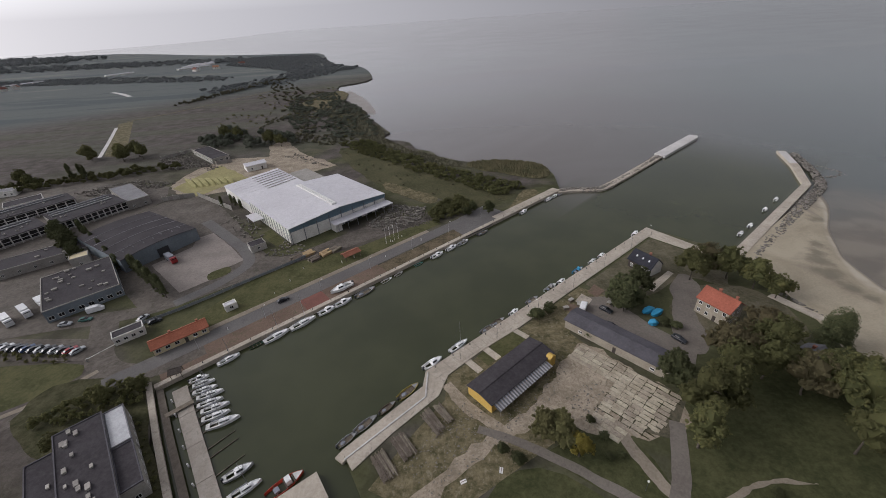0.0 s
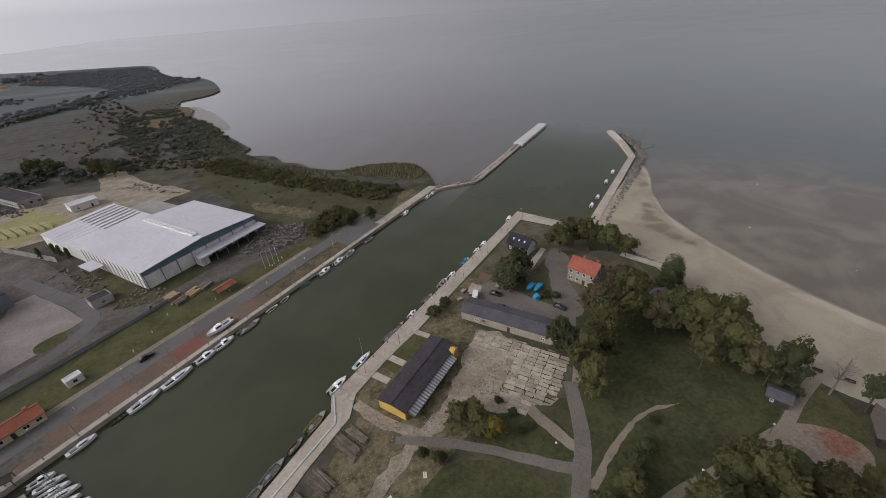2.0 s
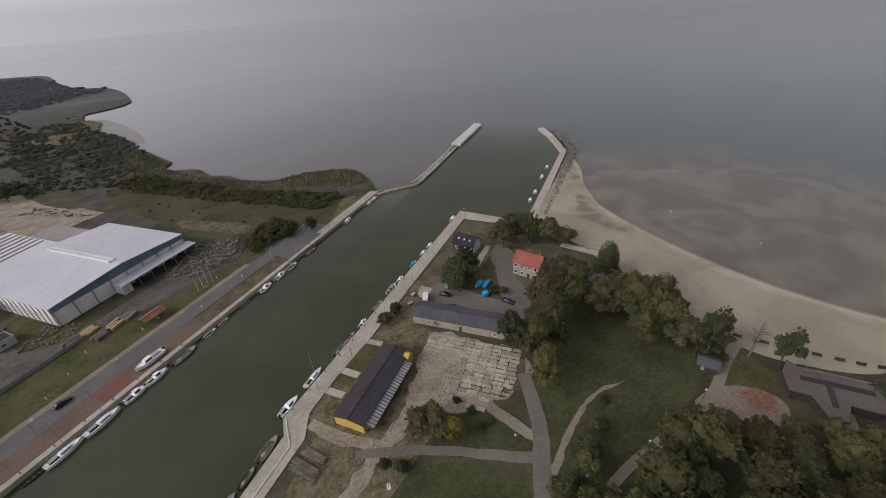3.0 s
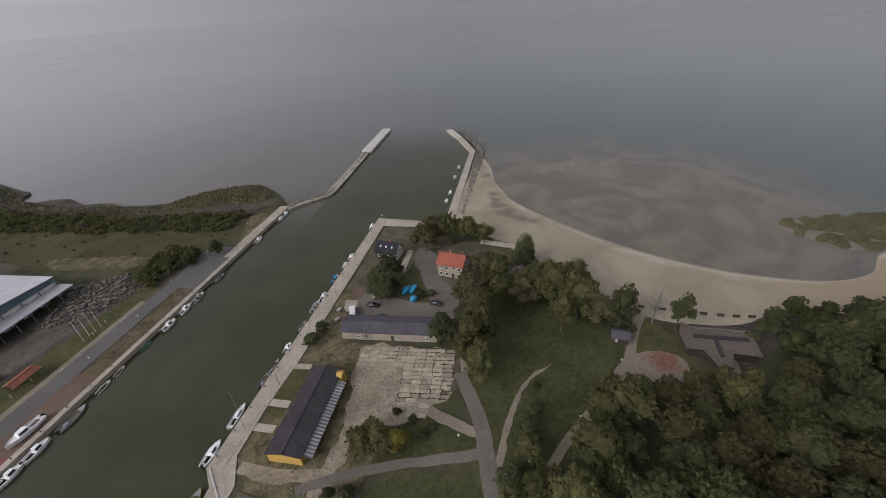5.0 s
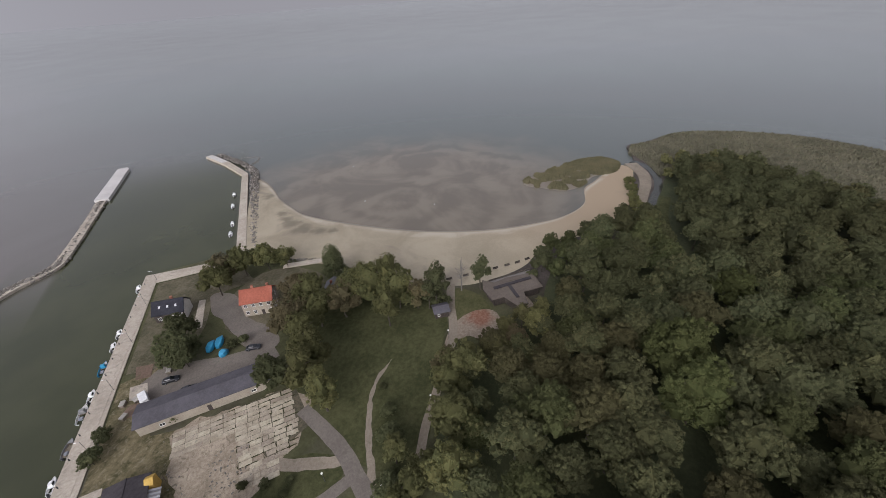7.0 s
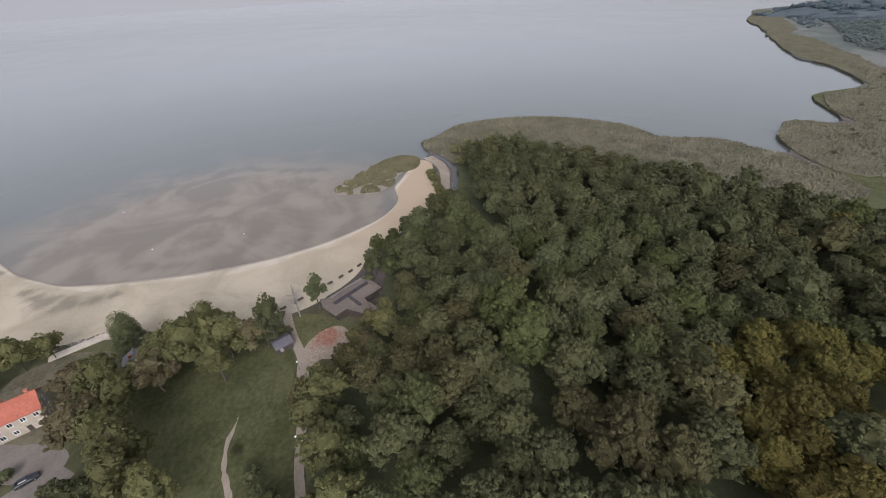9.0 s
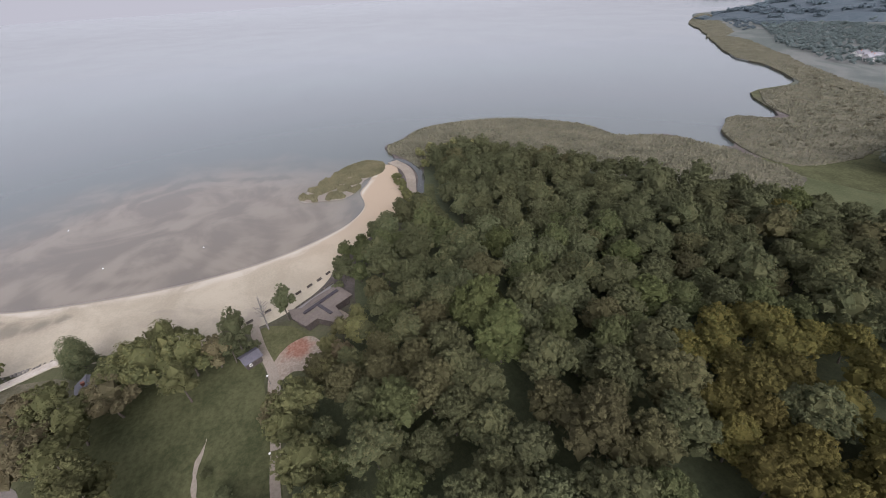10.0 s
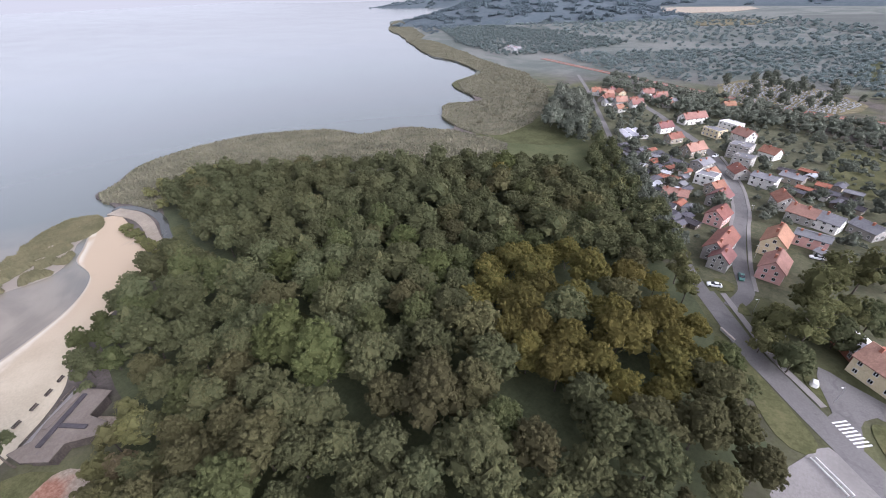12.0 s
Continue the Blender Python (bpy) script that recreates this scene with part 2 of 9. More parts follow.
def leaf_material(name, dark, light, dry, amount):
    n = Nodes(name)
    i = n.add("ShaderNodeNewGeometry").outputs["Random Per Island"]
    o = n.add("ShaderNodeObjectInfo").outputs["Random"]
    col = n.mix(n.math("MULTIPLY_ADD", i, 0.50, 0.25), rgb(dark), rgb(light))
    col = n.mix(n.math("MULTIPLY", n.ramp(n.math("MULTIPLY_ADD", i, 0.5, n.math("MULTIPLY", o, 0.5)), 0.55, 0.95), amount), col, rgb(dry))
    # stands of the wood differ in tone
    col = n.mix(n.math("MULTIPLY", n.ramp(n.noise(0.018, 2), 0.45, 0.7), amount * 0.6), col, rgb(dry))
    col = n.rand(0.16, col)
    n.done(col, 0.85, 0, 0.06)
    thin = n.add("ShaderNodeBsdfTranslucent")
    n.link(col, thin.inputs["Color"])
    both = n.add("ShaderNodeMixShader")
    both.inputs["Fac"].default_value = 0.4
    n.link(n.b.outputs[0], both.inputs[1])
    n.link(thin.outputs[0], both.inputs[2])
    n.link(both.outputs[0], n.t.nodes["Material Output"].inputs["Surface"])
    return n.m


MEADOW, WATER, SAND = ground_material(), water_material(), sand_material()
ASPHALT = surf("asphalt", (0.094, 0.087, 0.083), (0.145, 0.136, 0.130), 0.06, 2.5, 0.9, bump=0.15, stain=(0.07, 0.066, 0.064, 0.6))
YARD = surf("worn_asphalt", (0.060, 0.051, 0.043), (0.142, 0.123, 0.104), 0.09, 0.6, 0.95, bump=0.3, stain=(0.058, 0.052, 0.040, 0.85))
GRAVEL = surf("gravel", (0.175, 0.142, 0.103), (0.360, 0.303, 0.232), 0.16, 1.1, 1.0, bump=0.5, stain=(0.095, 0.082, 0.054, 0.8))
CONCRETE = surf("concrete", (0.300, 0.262, 0.212), (0.455, 0.402, 0.334), 0.10, 1.2, 0.9, bump=0.15, stain=(0.17, 0.15, 0.13, 0.6))
PALE_CONCRETE = surf("pale_concrete", (0.40, 0.38, 0.36), (0.56, 0.54, 0.52), 0.10, 1.2, 0.85, bump=0.1, stain=(0.30, 0.28, 0.26, 0.5))
PAVING = surf("paving", (0.150, 0.138, 0.128), (0.215, 0.200, 0.188), 0.08, 2.0, 0.9, bump=0.2)
BRICKWALK = surf("brick_paving", (0.105, 0.070, 0.052), (0.165, 0.115, 0.085), 0.10, 1.5, 0.95, bump=0.3, stain=(0.075, 0.075, 0.040, 0.75))
REDWALK = surf("red_paving", (0.14, 0.060, 0.048), (0.19, 0.085, 0.066), 0.15, 2.0, 0.95)
LAWN = surf("lawn", (0.046, 0.050, 0.021), (0.100, 0.096, 0.046), 0.12, 0.8, 1.0, spec=0.1, bump=0.5, stain=(0.105, 0.095, 0.050, 0.5))
PARKLAWN = surf("park_lawn", (0.035, 0.040, 0.017), (0.076, 0.077, 0.036), 0.10, 0.8, 1.0, spec=0.1, bump=0.5, stain=(0.080, 0.075, 0.036, 0.45))
ROUGHGRASS = surf("rough_grass", (0.048, 0.047, 0.021), (0.185, 0.154, 0.094), 0.22, 0.7, 1.0, spec=0.1, bump=0.8, stain=(0.225, 0.195, 0.145, 0.7))
REED = surf("reeds", (0.064, 0.061, 0.041), (0.116, 0.108, 0.074), 0.06, 0.5, 1.0, spec=0.1, bump=1.0, stain=(0.088, 0.090, 0.048, 0.6))
GREENREED = surf("green_reeds", (0.062, 0.060, 0.032), (0.125, 0.112, 0.066), 0.08, 0.7, 1.0, spec=0.1, bump=1.0, stain=(0.13, 0.11, 0.065, 0.5))
PATH = surf("pale_path", (0.175, 0.146, 0.112), (0.262, 0.224, 0.176), 0.12, 1.5, 1.0, bump=0.2, stain=(0.13, 0.115, 0.08, 0.5))
RED_EARTH_PATH = earth_material()
PARKROAD = surf("park_road", (0.120, 0.103, 0.088), (0.178, 0.156, 0.134), 0.10, 1.5, 0.95, bump=0.15, stain=(0.10, 0.09, 0.07, 0.5))
PAINT_WHITE = plain("white_marking", (0.62, 0.61, 0.59), 0.8, k=0.7)
# ground of the far hills, with bluish haze mixed into its colour
FARWOOD = surf("hazed_far_wood", (0.058, 0.074, 0.084), (0.080, 0.096, 0.104), 0.020, 0.08, 1.0, spec=0.1, bump=0)
TILE_RED = surf("red_roof_tiles", (0.220, 0.066, 0.040), (0.320, 0.104, 0.066), 0.2, 1.5, 0.85, rand=0.25, streak=(2.5, 2.5, 0.3, 0.3))
TILE_BROWN = surf("brown_roof_tiles", (0.150, 0.066, 0.046), (0.240, 0.115, 0.080), 0.2, 1.5, 0.9, rand=0.25, streak=(2.5, 2.5, 0.3, 0.3))
ROOF_GREY = surf("grey_roof", (0.115, 0.112, 0.118), (0.185, 0.182, 0.188), 0.2, 1.5, 0.8, rand=0.25, stain=(0.09, 0.08, 0.075, 0.5))
ROOF_DARK = surf("dark_roofing_felt", (0.038, 0.034, 0.037), (0.064, 0.058, 0.062), 0.15, 1.2, 0.95, spec=0.12, stain=(0.072, 0.066, 0.064, 0.4))
ROOF_NAVY = surf("dark_blue_roof_tiles", (0.018, 0.018, 0.024), (0.032, 0.032, 0.040), 0.3, 1.5, 0.85, spec=0.2)
ROOF_WHITE = surf("white_sheet_roof", (0.46, 0.445, 0.465), (0.56, 0.545, 0.565), 0.05, 0.6, 0.6, stain=(0.38, 0.365, 0.38, 0.6))
PLASTER = surf("white_plaster", (0.52, 0.50, 0.46), (0.70, 0.68, 0.64), 0.2, 1.5, 0.9, rand=0.2, stain=(0.40, 0.38, 0.34, 0.5))
CREAM = surf("cream_plaster", (0.50, 0.42, 0.26), (0.62, 0.53, 0.36), 0.2, 1.5, 0.9, stain=(0.36, 0.30, 0.20, 0.5))
GREYWALL = surf("grey_render", (0.24, 0.225, 0.20), (0.35, 0.33, 0.30), 0.2, 1.5, 0.95, rand=0.2, stain=(0.17, 0.155, 0.14, 0.6))
PINK = surf("pink_plaster", (0.48, 0.27, 0.24), (0.58, 0.35, 0.31), 0.2, 1.5, 0.9)
BRICKWALL = surf("yellowish_brick", (0.23, 0.200, 0.155), (0.33, 0.29, 0.235), 0.3, 2.5, 0.95, stain=(0.20, 0.15, 0.12, 0.5))
YELLOWWALL = surf("yellow_boards", (0.42, 0.27, 0.065), (0.52, 0.35, 0.095), 0.3, 2.0, 0.8, streak=(3, 3, 0.2, 0.3))
BLUEWALL = surf("blue_sheet_wall", (0.20, 0.29, 0.34), (0.26, 0.36, 0.42), 0.2, 1.0, 0.6)
STEELBLUE = surf("blue_grey_wall", (0.13, 0.155, 0.175), (0.185, 0.21, 0.23), 0.15, 1.0, 0.7, stain=(0.11, 0.12, 0.13, 0.5))
DARKWOOD = surf("dark_boards", (0.035, 0.028, 0.024), (0.075, 0.062, 0.052), 0.4, 2.0, 0.9, streak=(3, 3, 0.2, 0.4))
PLANK = surf("weathered_planks", (0.092, 0.075, 0.058), (0.190, 0.160, 0.126), 0.5, 2.5, 0.95, rand=0.3)
SHEETMETAL = surf("corrugated_sheet", (0.34, 0.34, 0.35), (0.50, 0.50, 0.51), 0.3, 1.5, 0.45, 0.3, rand=0.15)
GREYPAINT = plain("dark_grey_paint", (0.20, 0.215, 0.23), 0.6)
STEEL = plain("galvanised_steel", (0.36, 0.36, 0.37), 0.45, 0.6)
DARKSTEEL = plain("dark_steel", (0.06, 0.06, 0.065), 0.5, 0.5)
FRAMEPAINT = plain("white_frame_paint", (0.66, 0.65, 0.62), 0.5)
BRICKRED = surf("red_brick", (0.22, 0.085, 0.055), (0.32, 0.135, 0.09), 0.5, 3.0, 0.95)
RUST = surf("rust_red_roof", (0.19, 0.072, 0.045), (0.27, 0.11, 0.07), 0.3, 2.0, 0.9)

# ---- building helpers ----
def curve(pts, steps=4, closed=True):
    """A smooth line through a few plan points."""
    pts, out, n = [Vector(p) for p in pts], [], len(pts)
    for i in range(n if closed else n - 1):
        p = [pts[(i + k) % n] if closed else pts[min(max(i + k, 0), n - 1)] for k in (-1, 0, 1, 2)]
        for s in range(steps):
            t = s / steps
            out.append(0.5 * (2 * p[1] + (p[2] - p[0]) * t + (2 * p[0] - 5 * p[1] + 4 * p[2] - p[3]) * t * t + (3 * p[1] - p[0] - 3 * p[2] + p[3]) * t ** 3))
    if not closed:
        out.append(pts[-1])
    return [(v.x, v.y) for v in out]


def ragged(pts, amount, step=3.0, seed=0):
    """Breaks an outline into short lengths and shifts them, as natural edges run."""
    out = []
    for a, b in zip(pts, pts[1:] + pts[:1]):
        a, b = Vector(a), Vector(b)
        k = max(1, int((b - a).length / step))
        side = Vector((-(b - a).y, (b - a).x)).normalized()
        for i in range(k):
            p = a.lerp(b, i / k)
            d = noise.noise((p.x / step / 2.3, p.y / step / 2.3, seed)) + 0.5 * noise.noise((p.x / step, p.y / step, seed + 9))
            out.append(tuple(p + side * d * amount))
    return out


def ribbon(pts, width, steps=5):
    """The outline of a strip along a smooth line; width: one number or one for each end."""
    line = [Vector(p) for p in curve(pts, steps, False)] if steps > 1 else [Vector(p) for p in pts]
    w0, w1 = width if isinstance(width, tuple) else (width, width)
    left, right = [], []
    for i, p in enumerate(line):
        d = (line[min(i + 1, len(line) - 1)] - line[max(i - 1, 0)]).normalized()
        s = Vector((-d.y, d.x)) * (w0 + (w1 - w0) * i / (len(line) - 1)) / 2
        left.append(tuple(p + s))
        right.append(tuple(p - s))
    return left + right[::-1]


def inside(p, poly):
    hit, x, y = False, p[0], p[1]
    for (x0, y0), (x1, y1) in zip(poly, poly[1:] + poly[:1]):
        if (y0 > y) != (y1 > y) and x < (x1 - x0) * (y - y0) / (y1 - y0) + x0:
            hit = not hit
    return hit


def prism(outline, z0, z1, bm=None):
    """A slab over an outline, filled on top, with sides."""
    from mathutils.geometry import tessellate_polygon
    bm = bm or bmesh.new()
    top = [bm.verts.new((*p, z1)) for p in outline]
    low = [bm.verts.new((*p, z0)) for p in outline]
    area = sum(a[0] * b[1] - a[1] * b[0] for a, b in zip(outline, outline[1:] + outline[:1]))
    for tri in tessellate_polygon([[Vector((*p, 0)) for p in outline]]):
        try:
            f = bm.faces.new([top[i] for i in tri])
        except ValueError:
            continue
        f.normal_update()
        if f.normal.z < 0:
            f.normal_flip()
    n = len(top)
    for i in range(n):
        j = (i + 1) % n
        q = (low[i], low[j], top[j], top[i])
        bm.faces.new(q if area > 0 else q[::-1])
    return bm


def box(bm, x0, x1, y0, y1, z0, z1, m=None):
    """A box; m: a pose for it."""
    v = [Vector((x, y, z)) for z in (z0, z1) for x, y in ((x0, y0), (x1, y0), (x1, y1), (x0, y1))]
    v = [bm.verts.new(m @ p if m else p) for p in v]
    for q in ((3, 2, 1, 0), (4, 5, 6, 7), (0, 1, 5, 4), (1, 2, 6, 5), (2, 3, 7, 6), (3, 0, 4, 7)):
        bm.faces.new([v[i] for i in q])
    return bm


def mesh_of(name, bm, material, smooth=False):
    me = bpy.data.meshes.new(name)
    if smooth:
        for f in bm.faces:
            f.smooth = True
    bm.to_mesh(me)
    bm.free()
    for m in material if isinstance(material, (list, tuple)) else [material]:
        me.materials.append(m)
    return me


def part(name, bm, material, parent=None, label="", m=None, smooth=False):
    """One mesh object under a thing or a part."""
    me = bm if isinstance(bm, bpy.types.Mesh) else mesh_of(name, bm, material, smooth)
    ob = new(name, me)
    ob.parent = parent
    if m:
        ob.matrix_basis = m
    return tagged(ob, label)


def thing(name, label, category, m=None, group="", kind=""):
    ob = new(name)
    ob.empty_display_size = 0.5
    if m:
        ob.matrix_basis = m
    return tagged(ob, label, category, group, kind)


def structure(name, bm, material, label, category, smooth=False, kind="structure"):
    ob = new(name, mesh_of(name, bm, material, smooth))
    return tagged(ob, label, category, kind=kind)


def sheet(name, outline, material, label, category, z=0.05, z0=-0.3):
    return structure(name, prism(outline, z0, z), material, label, category)


WATERLINE = -1.2
R_FAR = 4850.0

# ---- land and water ----
WEST_SHORE = curve([(-3900, 2900), (-2800, 2950), (-2000, 2780), (-1400, 2330), (-960, 1920), (-650, 1694), (-430, 1570), (-348, 1485), (-274, 1223), (-212, 1060), (-150, 975), (-98, 760), (-144, 694), (-136, 640), (-116, 572), (-92, 520), (-78, 484), (-70, 449), (-41, 378), (-43, 356), (-22, 330), (-4, 297), (8, 284), (22, 272), (43, 269), (66, 258), (73, 240), (72, 224)], 4, False)
WEST_SHORE = [(x + 6 * noise.noise((x / 17, y / 17, 1)), y + 6 * noise.noise((x / 17, y / 17, 7))) if 290 < y < 1000 else (x, y) for x, y in WEST_SHORE]
EAST_SHORE = curve([(228, -37), (246, -39), (260, -39), (276, -38), (284, -50), (306, -72), (311, -105), (300, -148), (260, -186), (225, -192), (215, -220), (178, -236), (226, -284), (214, -320), (276, -368), (290, -440), (374, -503), (434, -526), (572, -668), (703, -775), (872, -925), (1042, -1078), (1075, -1180), (1110, -1290), (1310, -1700), (1450, -2020), (1650, -2465), (2050, -3300)], 4, False)
LQ0, LQ1 = (-87.0, 84.0), (70.0, 210.0)
QUAY_STEP = [(-8.0, 76.5), (-7.0, 83.0)]
far_ring = [(R_FAR * math.cos(radians(a)), R_FAR * math.sin(radians(a))) for a in range(-62, -218, -6)]
LAND = ([LQ0] + [(-71, 52), (-66, 40), (-40, 34), (-14, 44), (-21, 48), (-27, 59)] + QUAY_STEP + [(95, 159.5), (119, 133), (123, 108), (122, 84), (118, 60), (114, 40), (120, 26), (133, 14), (148, 3), (158, -9), (168, -20), (189, -28.5), (210, -33)]
        + EAST_SHORE + far_ring + WEST_SHORE + [LQ1])
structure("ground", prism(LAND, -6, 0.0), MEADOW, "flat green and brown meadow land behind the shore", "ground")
bm = bmesh.new()
rings = []
for r in (0.5, 300, 700, 1300, 2000, 2500, 2900, 3300, 3700, 4100, 4500, R_FAR):
    ring = []
    for a in range(0, 360, 4):
        # the true horizon lies beyond the sheet; its open edge is bent up to fit the camera's view
        open_water = min(1.0, max(0.0, (a + 26 if a < 180 else a - 334) / 10), max(0.0, (130 - a) / 10 if a < 180 else 1.0))
        lift = 40.0 * max(0.0, (r - 2300) / (R_FAR - 2300)) ** 1.5 * open_water
        ring.append(bm.verts.new((r * math.sin(radians(a)), r * math.cos(radians(a)), WATERLINE + lift)))
    if rings:
        for i in range(90):
            j = (i + 1) % 90
            bm.faces.new((rings[-1][i], rings[-1][j], ring[j], ring[i]))
    rings.append(ring)
bm.faces.new(rings[0])
bmesh.ops.recalc_face_normals(bm, faces=bm.faces)
if sum(f.normal.z for f in bm.faces) < 0:
    bmesh.ops.reverse_faces(bm, faces=bm.faces)
structure("water", bm, WATER, "calm grey-green water of the harbour and lagoon", "water", True)
# the beach: a sheet that falls from the grass into the water
bm = bmesh.new()
BACK = curve([(127, 138), (124, 134), (121.5, 129), (120.5, 122), (119.5, 112), (118.5, 98), (116, 84), (111, 70), (110.5, 54), (113, 41), (117.5, 27), (130, 12.5), (146, 5), (156, -7), (166, -22), (189, -30), (208, -34), (236, -37)], 5, False)
EDGE = curve([(203, 191), (197, 183), (190, 171), (181, 160), (171, 149), (163, 136.5), (156.6, 125), (152.9, 106), (150.7, 76), (152, 52), (158, 28), (168, 8), (178, -4), (191, -11), (207, -11), (218, -16.4), (230, -22), (244, -29)], 5, False)
rows = []
NB = 85
for i in range(NB + 1):
    f = i / NB
    b = Vector(BACK[round(f * (len(BACK) - 1))])
    e = Vector(EDGE[round(f * (len(EDGE) - 1))])
    out = (e - b).normalized()
    row = []
    for k, z in ((-0.03, 0.10), (0.02, 0.20), (0.25, 0.12), (0.5, -0.1), (0.7, -0.42), (0.85, -0.70), (0.94, -0.78), (1.0, -1.17), (1.12, -1.45), (1.6, -3.0)):
        p = b.lerp(e, k) if k <= 1 else e + out * (k - 1) * 22
        row.append(bm.verts.new((p.x, p.y, z + 0.12 * noise.noise((p.x / 14, p.y / 14, 0)) * (0 if k > 0.9 else 1))))
    rows.append(row)
for r0, r1 in zip(rows, rows[1:]):
    for k in range(len(r0) - 1):
        bm.faces.new((r0[k], r1[k], r1[k + 1], r0[k + 1]))
bmesh.ops.recalc_face_normals(bm, faces=bm.faces)
if sum(f.normal.z for f in bm.faces) < 0:
    bmesh.ops.reverse_faces(bm, faces=bm.faces)
structure("beach", bm, SAND, "curved pale sandy beach along a shallow bay", "beach", True)

# ---- quays and piers ----
U = (Vector(LQ1) - Vector(LQ0)).normalized()
V = Vector((-U.y, U.x))


def along(s, v):
    """A plan point s metres up the west quay, v metres inland from its edge."""
    p = Vector(LQ0) + U * s + V * v
    return (p.x, p.y)


def strip(s0, s1, v0, v1):
    return [along(s0, v0), along(s1, v0), along(s1, v1), along(s0, v1)]


QL = (Vector(LQ1) - Vector(LQ0)).length
sheet("quay_west", strip(0, QL, -0.3, 1.7), CONCRETE, "long straight concrete quay edge with stone coping", "quay", 0.25, -4)
sheet("promenade", strip(2, 84, 1.7, 9.5), BRICKWALK, "strip of reddish brick paving overgrown with dry grass", "promenade", 0.06)
sheet("quay_verge", ragged(strip(84, 151, 1.8, 8.6), 0.5, 2.0, 3), surf("dry_verge", (0.060, 0.050, 0.030), (0.150, 0.118, 0.080), 0.2, 0.8, 1.0, spec=0.1, bump=0.5, stain=(0.055, 0.058, 0.026, 0.7)), "brown dry grass verge between road and quay", "verge", 0.07)
sheet("promenade_red", strip(49, 58, 1.9, 9.3), REDWALK, "patch of red paving blocks beside the quay", "pavement", 0.10)
sheet("road_quay", strip(-12, 152, 9.5, 16.0), ASPHALT, "grey asphalt road along the west quay", "road", 0.08)
sheet("pavement_quay", strip(8, 118, 16.0, 18.4), PATH, "pale paved footpath beside the quay road", "pavement", 0.14)
sheet("turning_place", [(4, 175), (11, 184), (25, 196.5), (35.5, 185), (25, 173), (12, 163)], ASPHALT, "wide asphalt turning place at the end of the road", "road", 0.09)
sheet("lawn_quay", [along(6, 18.5), along(128, 18.5), along(126, 26), along(84, 29), along(60, 37), along(42, 38), along(22, 30)], LAWN, "mown grass strip behind the quay road", "lawn", 0.05)
sheet("quay_path", strip(150, QL, 1.7, 5.0), CONCRETE, "concrete path on the quay to the breakwater", "path", 0.12)

RQ = [(-27, 59), (-8, 76.5), (-7, 83), (95, 159.5), (114, 130), (111, 126.5), (92, 151), (50, 119), (24, 99), (10, 89.5), (-0.5, 81), (-3.4, 74), (-15, 64), (-24.2, 54.6)]
sheet("quay_east", RQ, CONCRETE, "pale concrete quay of the east side with a step", "quay", 0.22, -4)
sheet("quay_ledge", [(-27.5, 60.5), (-29, 58.5), (-27, 57), (-8, 74.5), (-8, 78)], CONCRETE, "low concrete ledge along the quay", "quay", -0.35, -4)

for name, a, b in (("kerb_1", (-26.4, 57.5), (-7.1, 73.8)), ("kerb_2", (-7.1, 73.8), (-6.4, 82.4))):
    sheet(name, ribbon([a, b], 0.4, 1), PALE_CONCRETE, "low pale concrete kerb along the quay", "kerb", 0.38)
PIER_IN = [(113, 130.5), (197, 195.5), (212.5, 223), (224, 249), (228.5, 247), (216.3, 221), (199.8, 193), (116, 127.5)]
sheet("pier_east", PIER_IN, CONCRETE, "bent narrow concrete pier", "pier", 0.3, -4)
sheet("pier_head", [(214.2, 226), (223.8, 247.4), (227.4, 245.8), (217.8, 224.4)], PALE_CONCRETE, "pale concrete head of the pier", "pier", 0.42, 0.0)
sheet("pier_west", [(149, 260), (194, 297), (198, 293), (196, 289), (153, 253.5)], PALE_CONCRETE, "pale concrete head of the breakwater", "pier", 0.5, -4)
sheet("breakwater_core", ribbon([(68, 209), (78, 210), (90, 208.5), (100, 213.5), (140, 247), (150, 256)], 4.5, 3), CONCRETE, "low core of the boulder breakwater", "breakwater", -0.1, -4)

# ---- yards, roads and paths ----
def area(name, pts, material, label, category, z=0.06, steps=4, rough=0.0, step=3.0, z0=-0.3):
    """A piece of ground with a smooth or ragged edge."""
    line = curve(pts, steps) if steps > 1 else list(pts)
    if rough:
        line = ragged(line, rough, step, len(name))
    return sheet(name, line, material, label, category, z, z0)


def way(name, pts, width, material, label, category="path", z=0.08, steps=5, rough=0.0):
    line = ribbon(pts, width, steps)
    return sheet(name, ragged(line, rough, 1.6, len(label)) if rough else line, material, label, category, z)


# east bank
TRODDEN = surf("trodden_grass", (0.062, 0.058, 0.034), (0.140, 0.124, 0.086), 0.14, 0.9, 1.0, spec=0.1, bump=0.5, stain=(0.14, 0.125, 0.10, 0.6))
area("rough_ground", [(-20, 50), (-12, 61), (-1.8, 72.5), (-0.8, 80.5), (24, 98.3), (50, 118.3), (58, 112), (46, 102), (39, 95), (43, 88), (30, 68), (24, 58), (10, 50), (-4, 42)], ROUGHGRASS, "rough ground with dry grass and trodden soil", "rough ground", 0.03, 1)
area("gravel_yard", [(42, 90), (37, 86), (31, 80), (22, 67), (27, 64), (36, 59), (46, 57), (54, 58), (60, 66), (52, 79)], GRAVEL, "pale gravel yard between the sheds", "yard", 0.06, 3, 2.2, 1.8)
way("gravel_track", [(33, 76), (22, 66), (13, 61.5), (3, 56), (-8, 47), (-16, 41)], (5, 3), GRAVEL, "pale gravel track across rough ground", "track", 0.05, 5, 1.9)
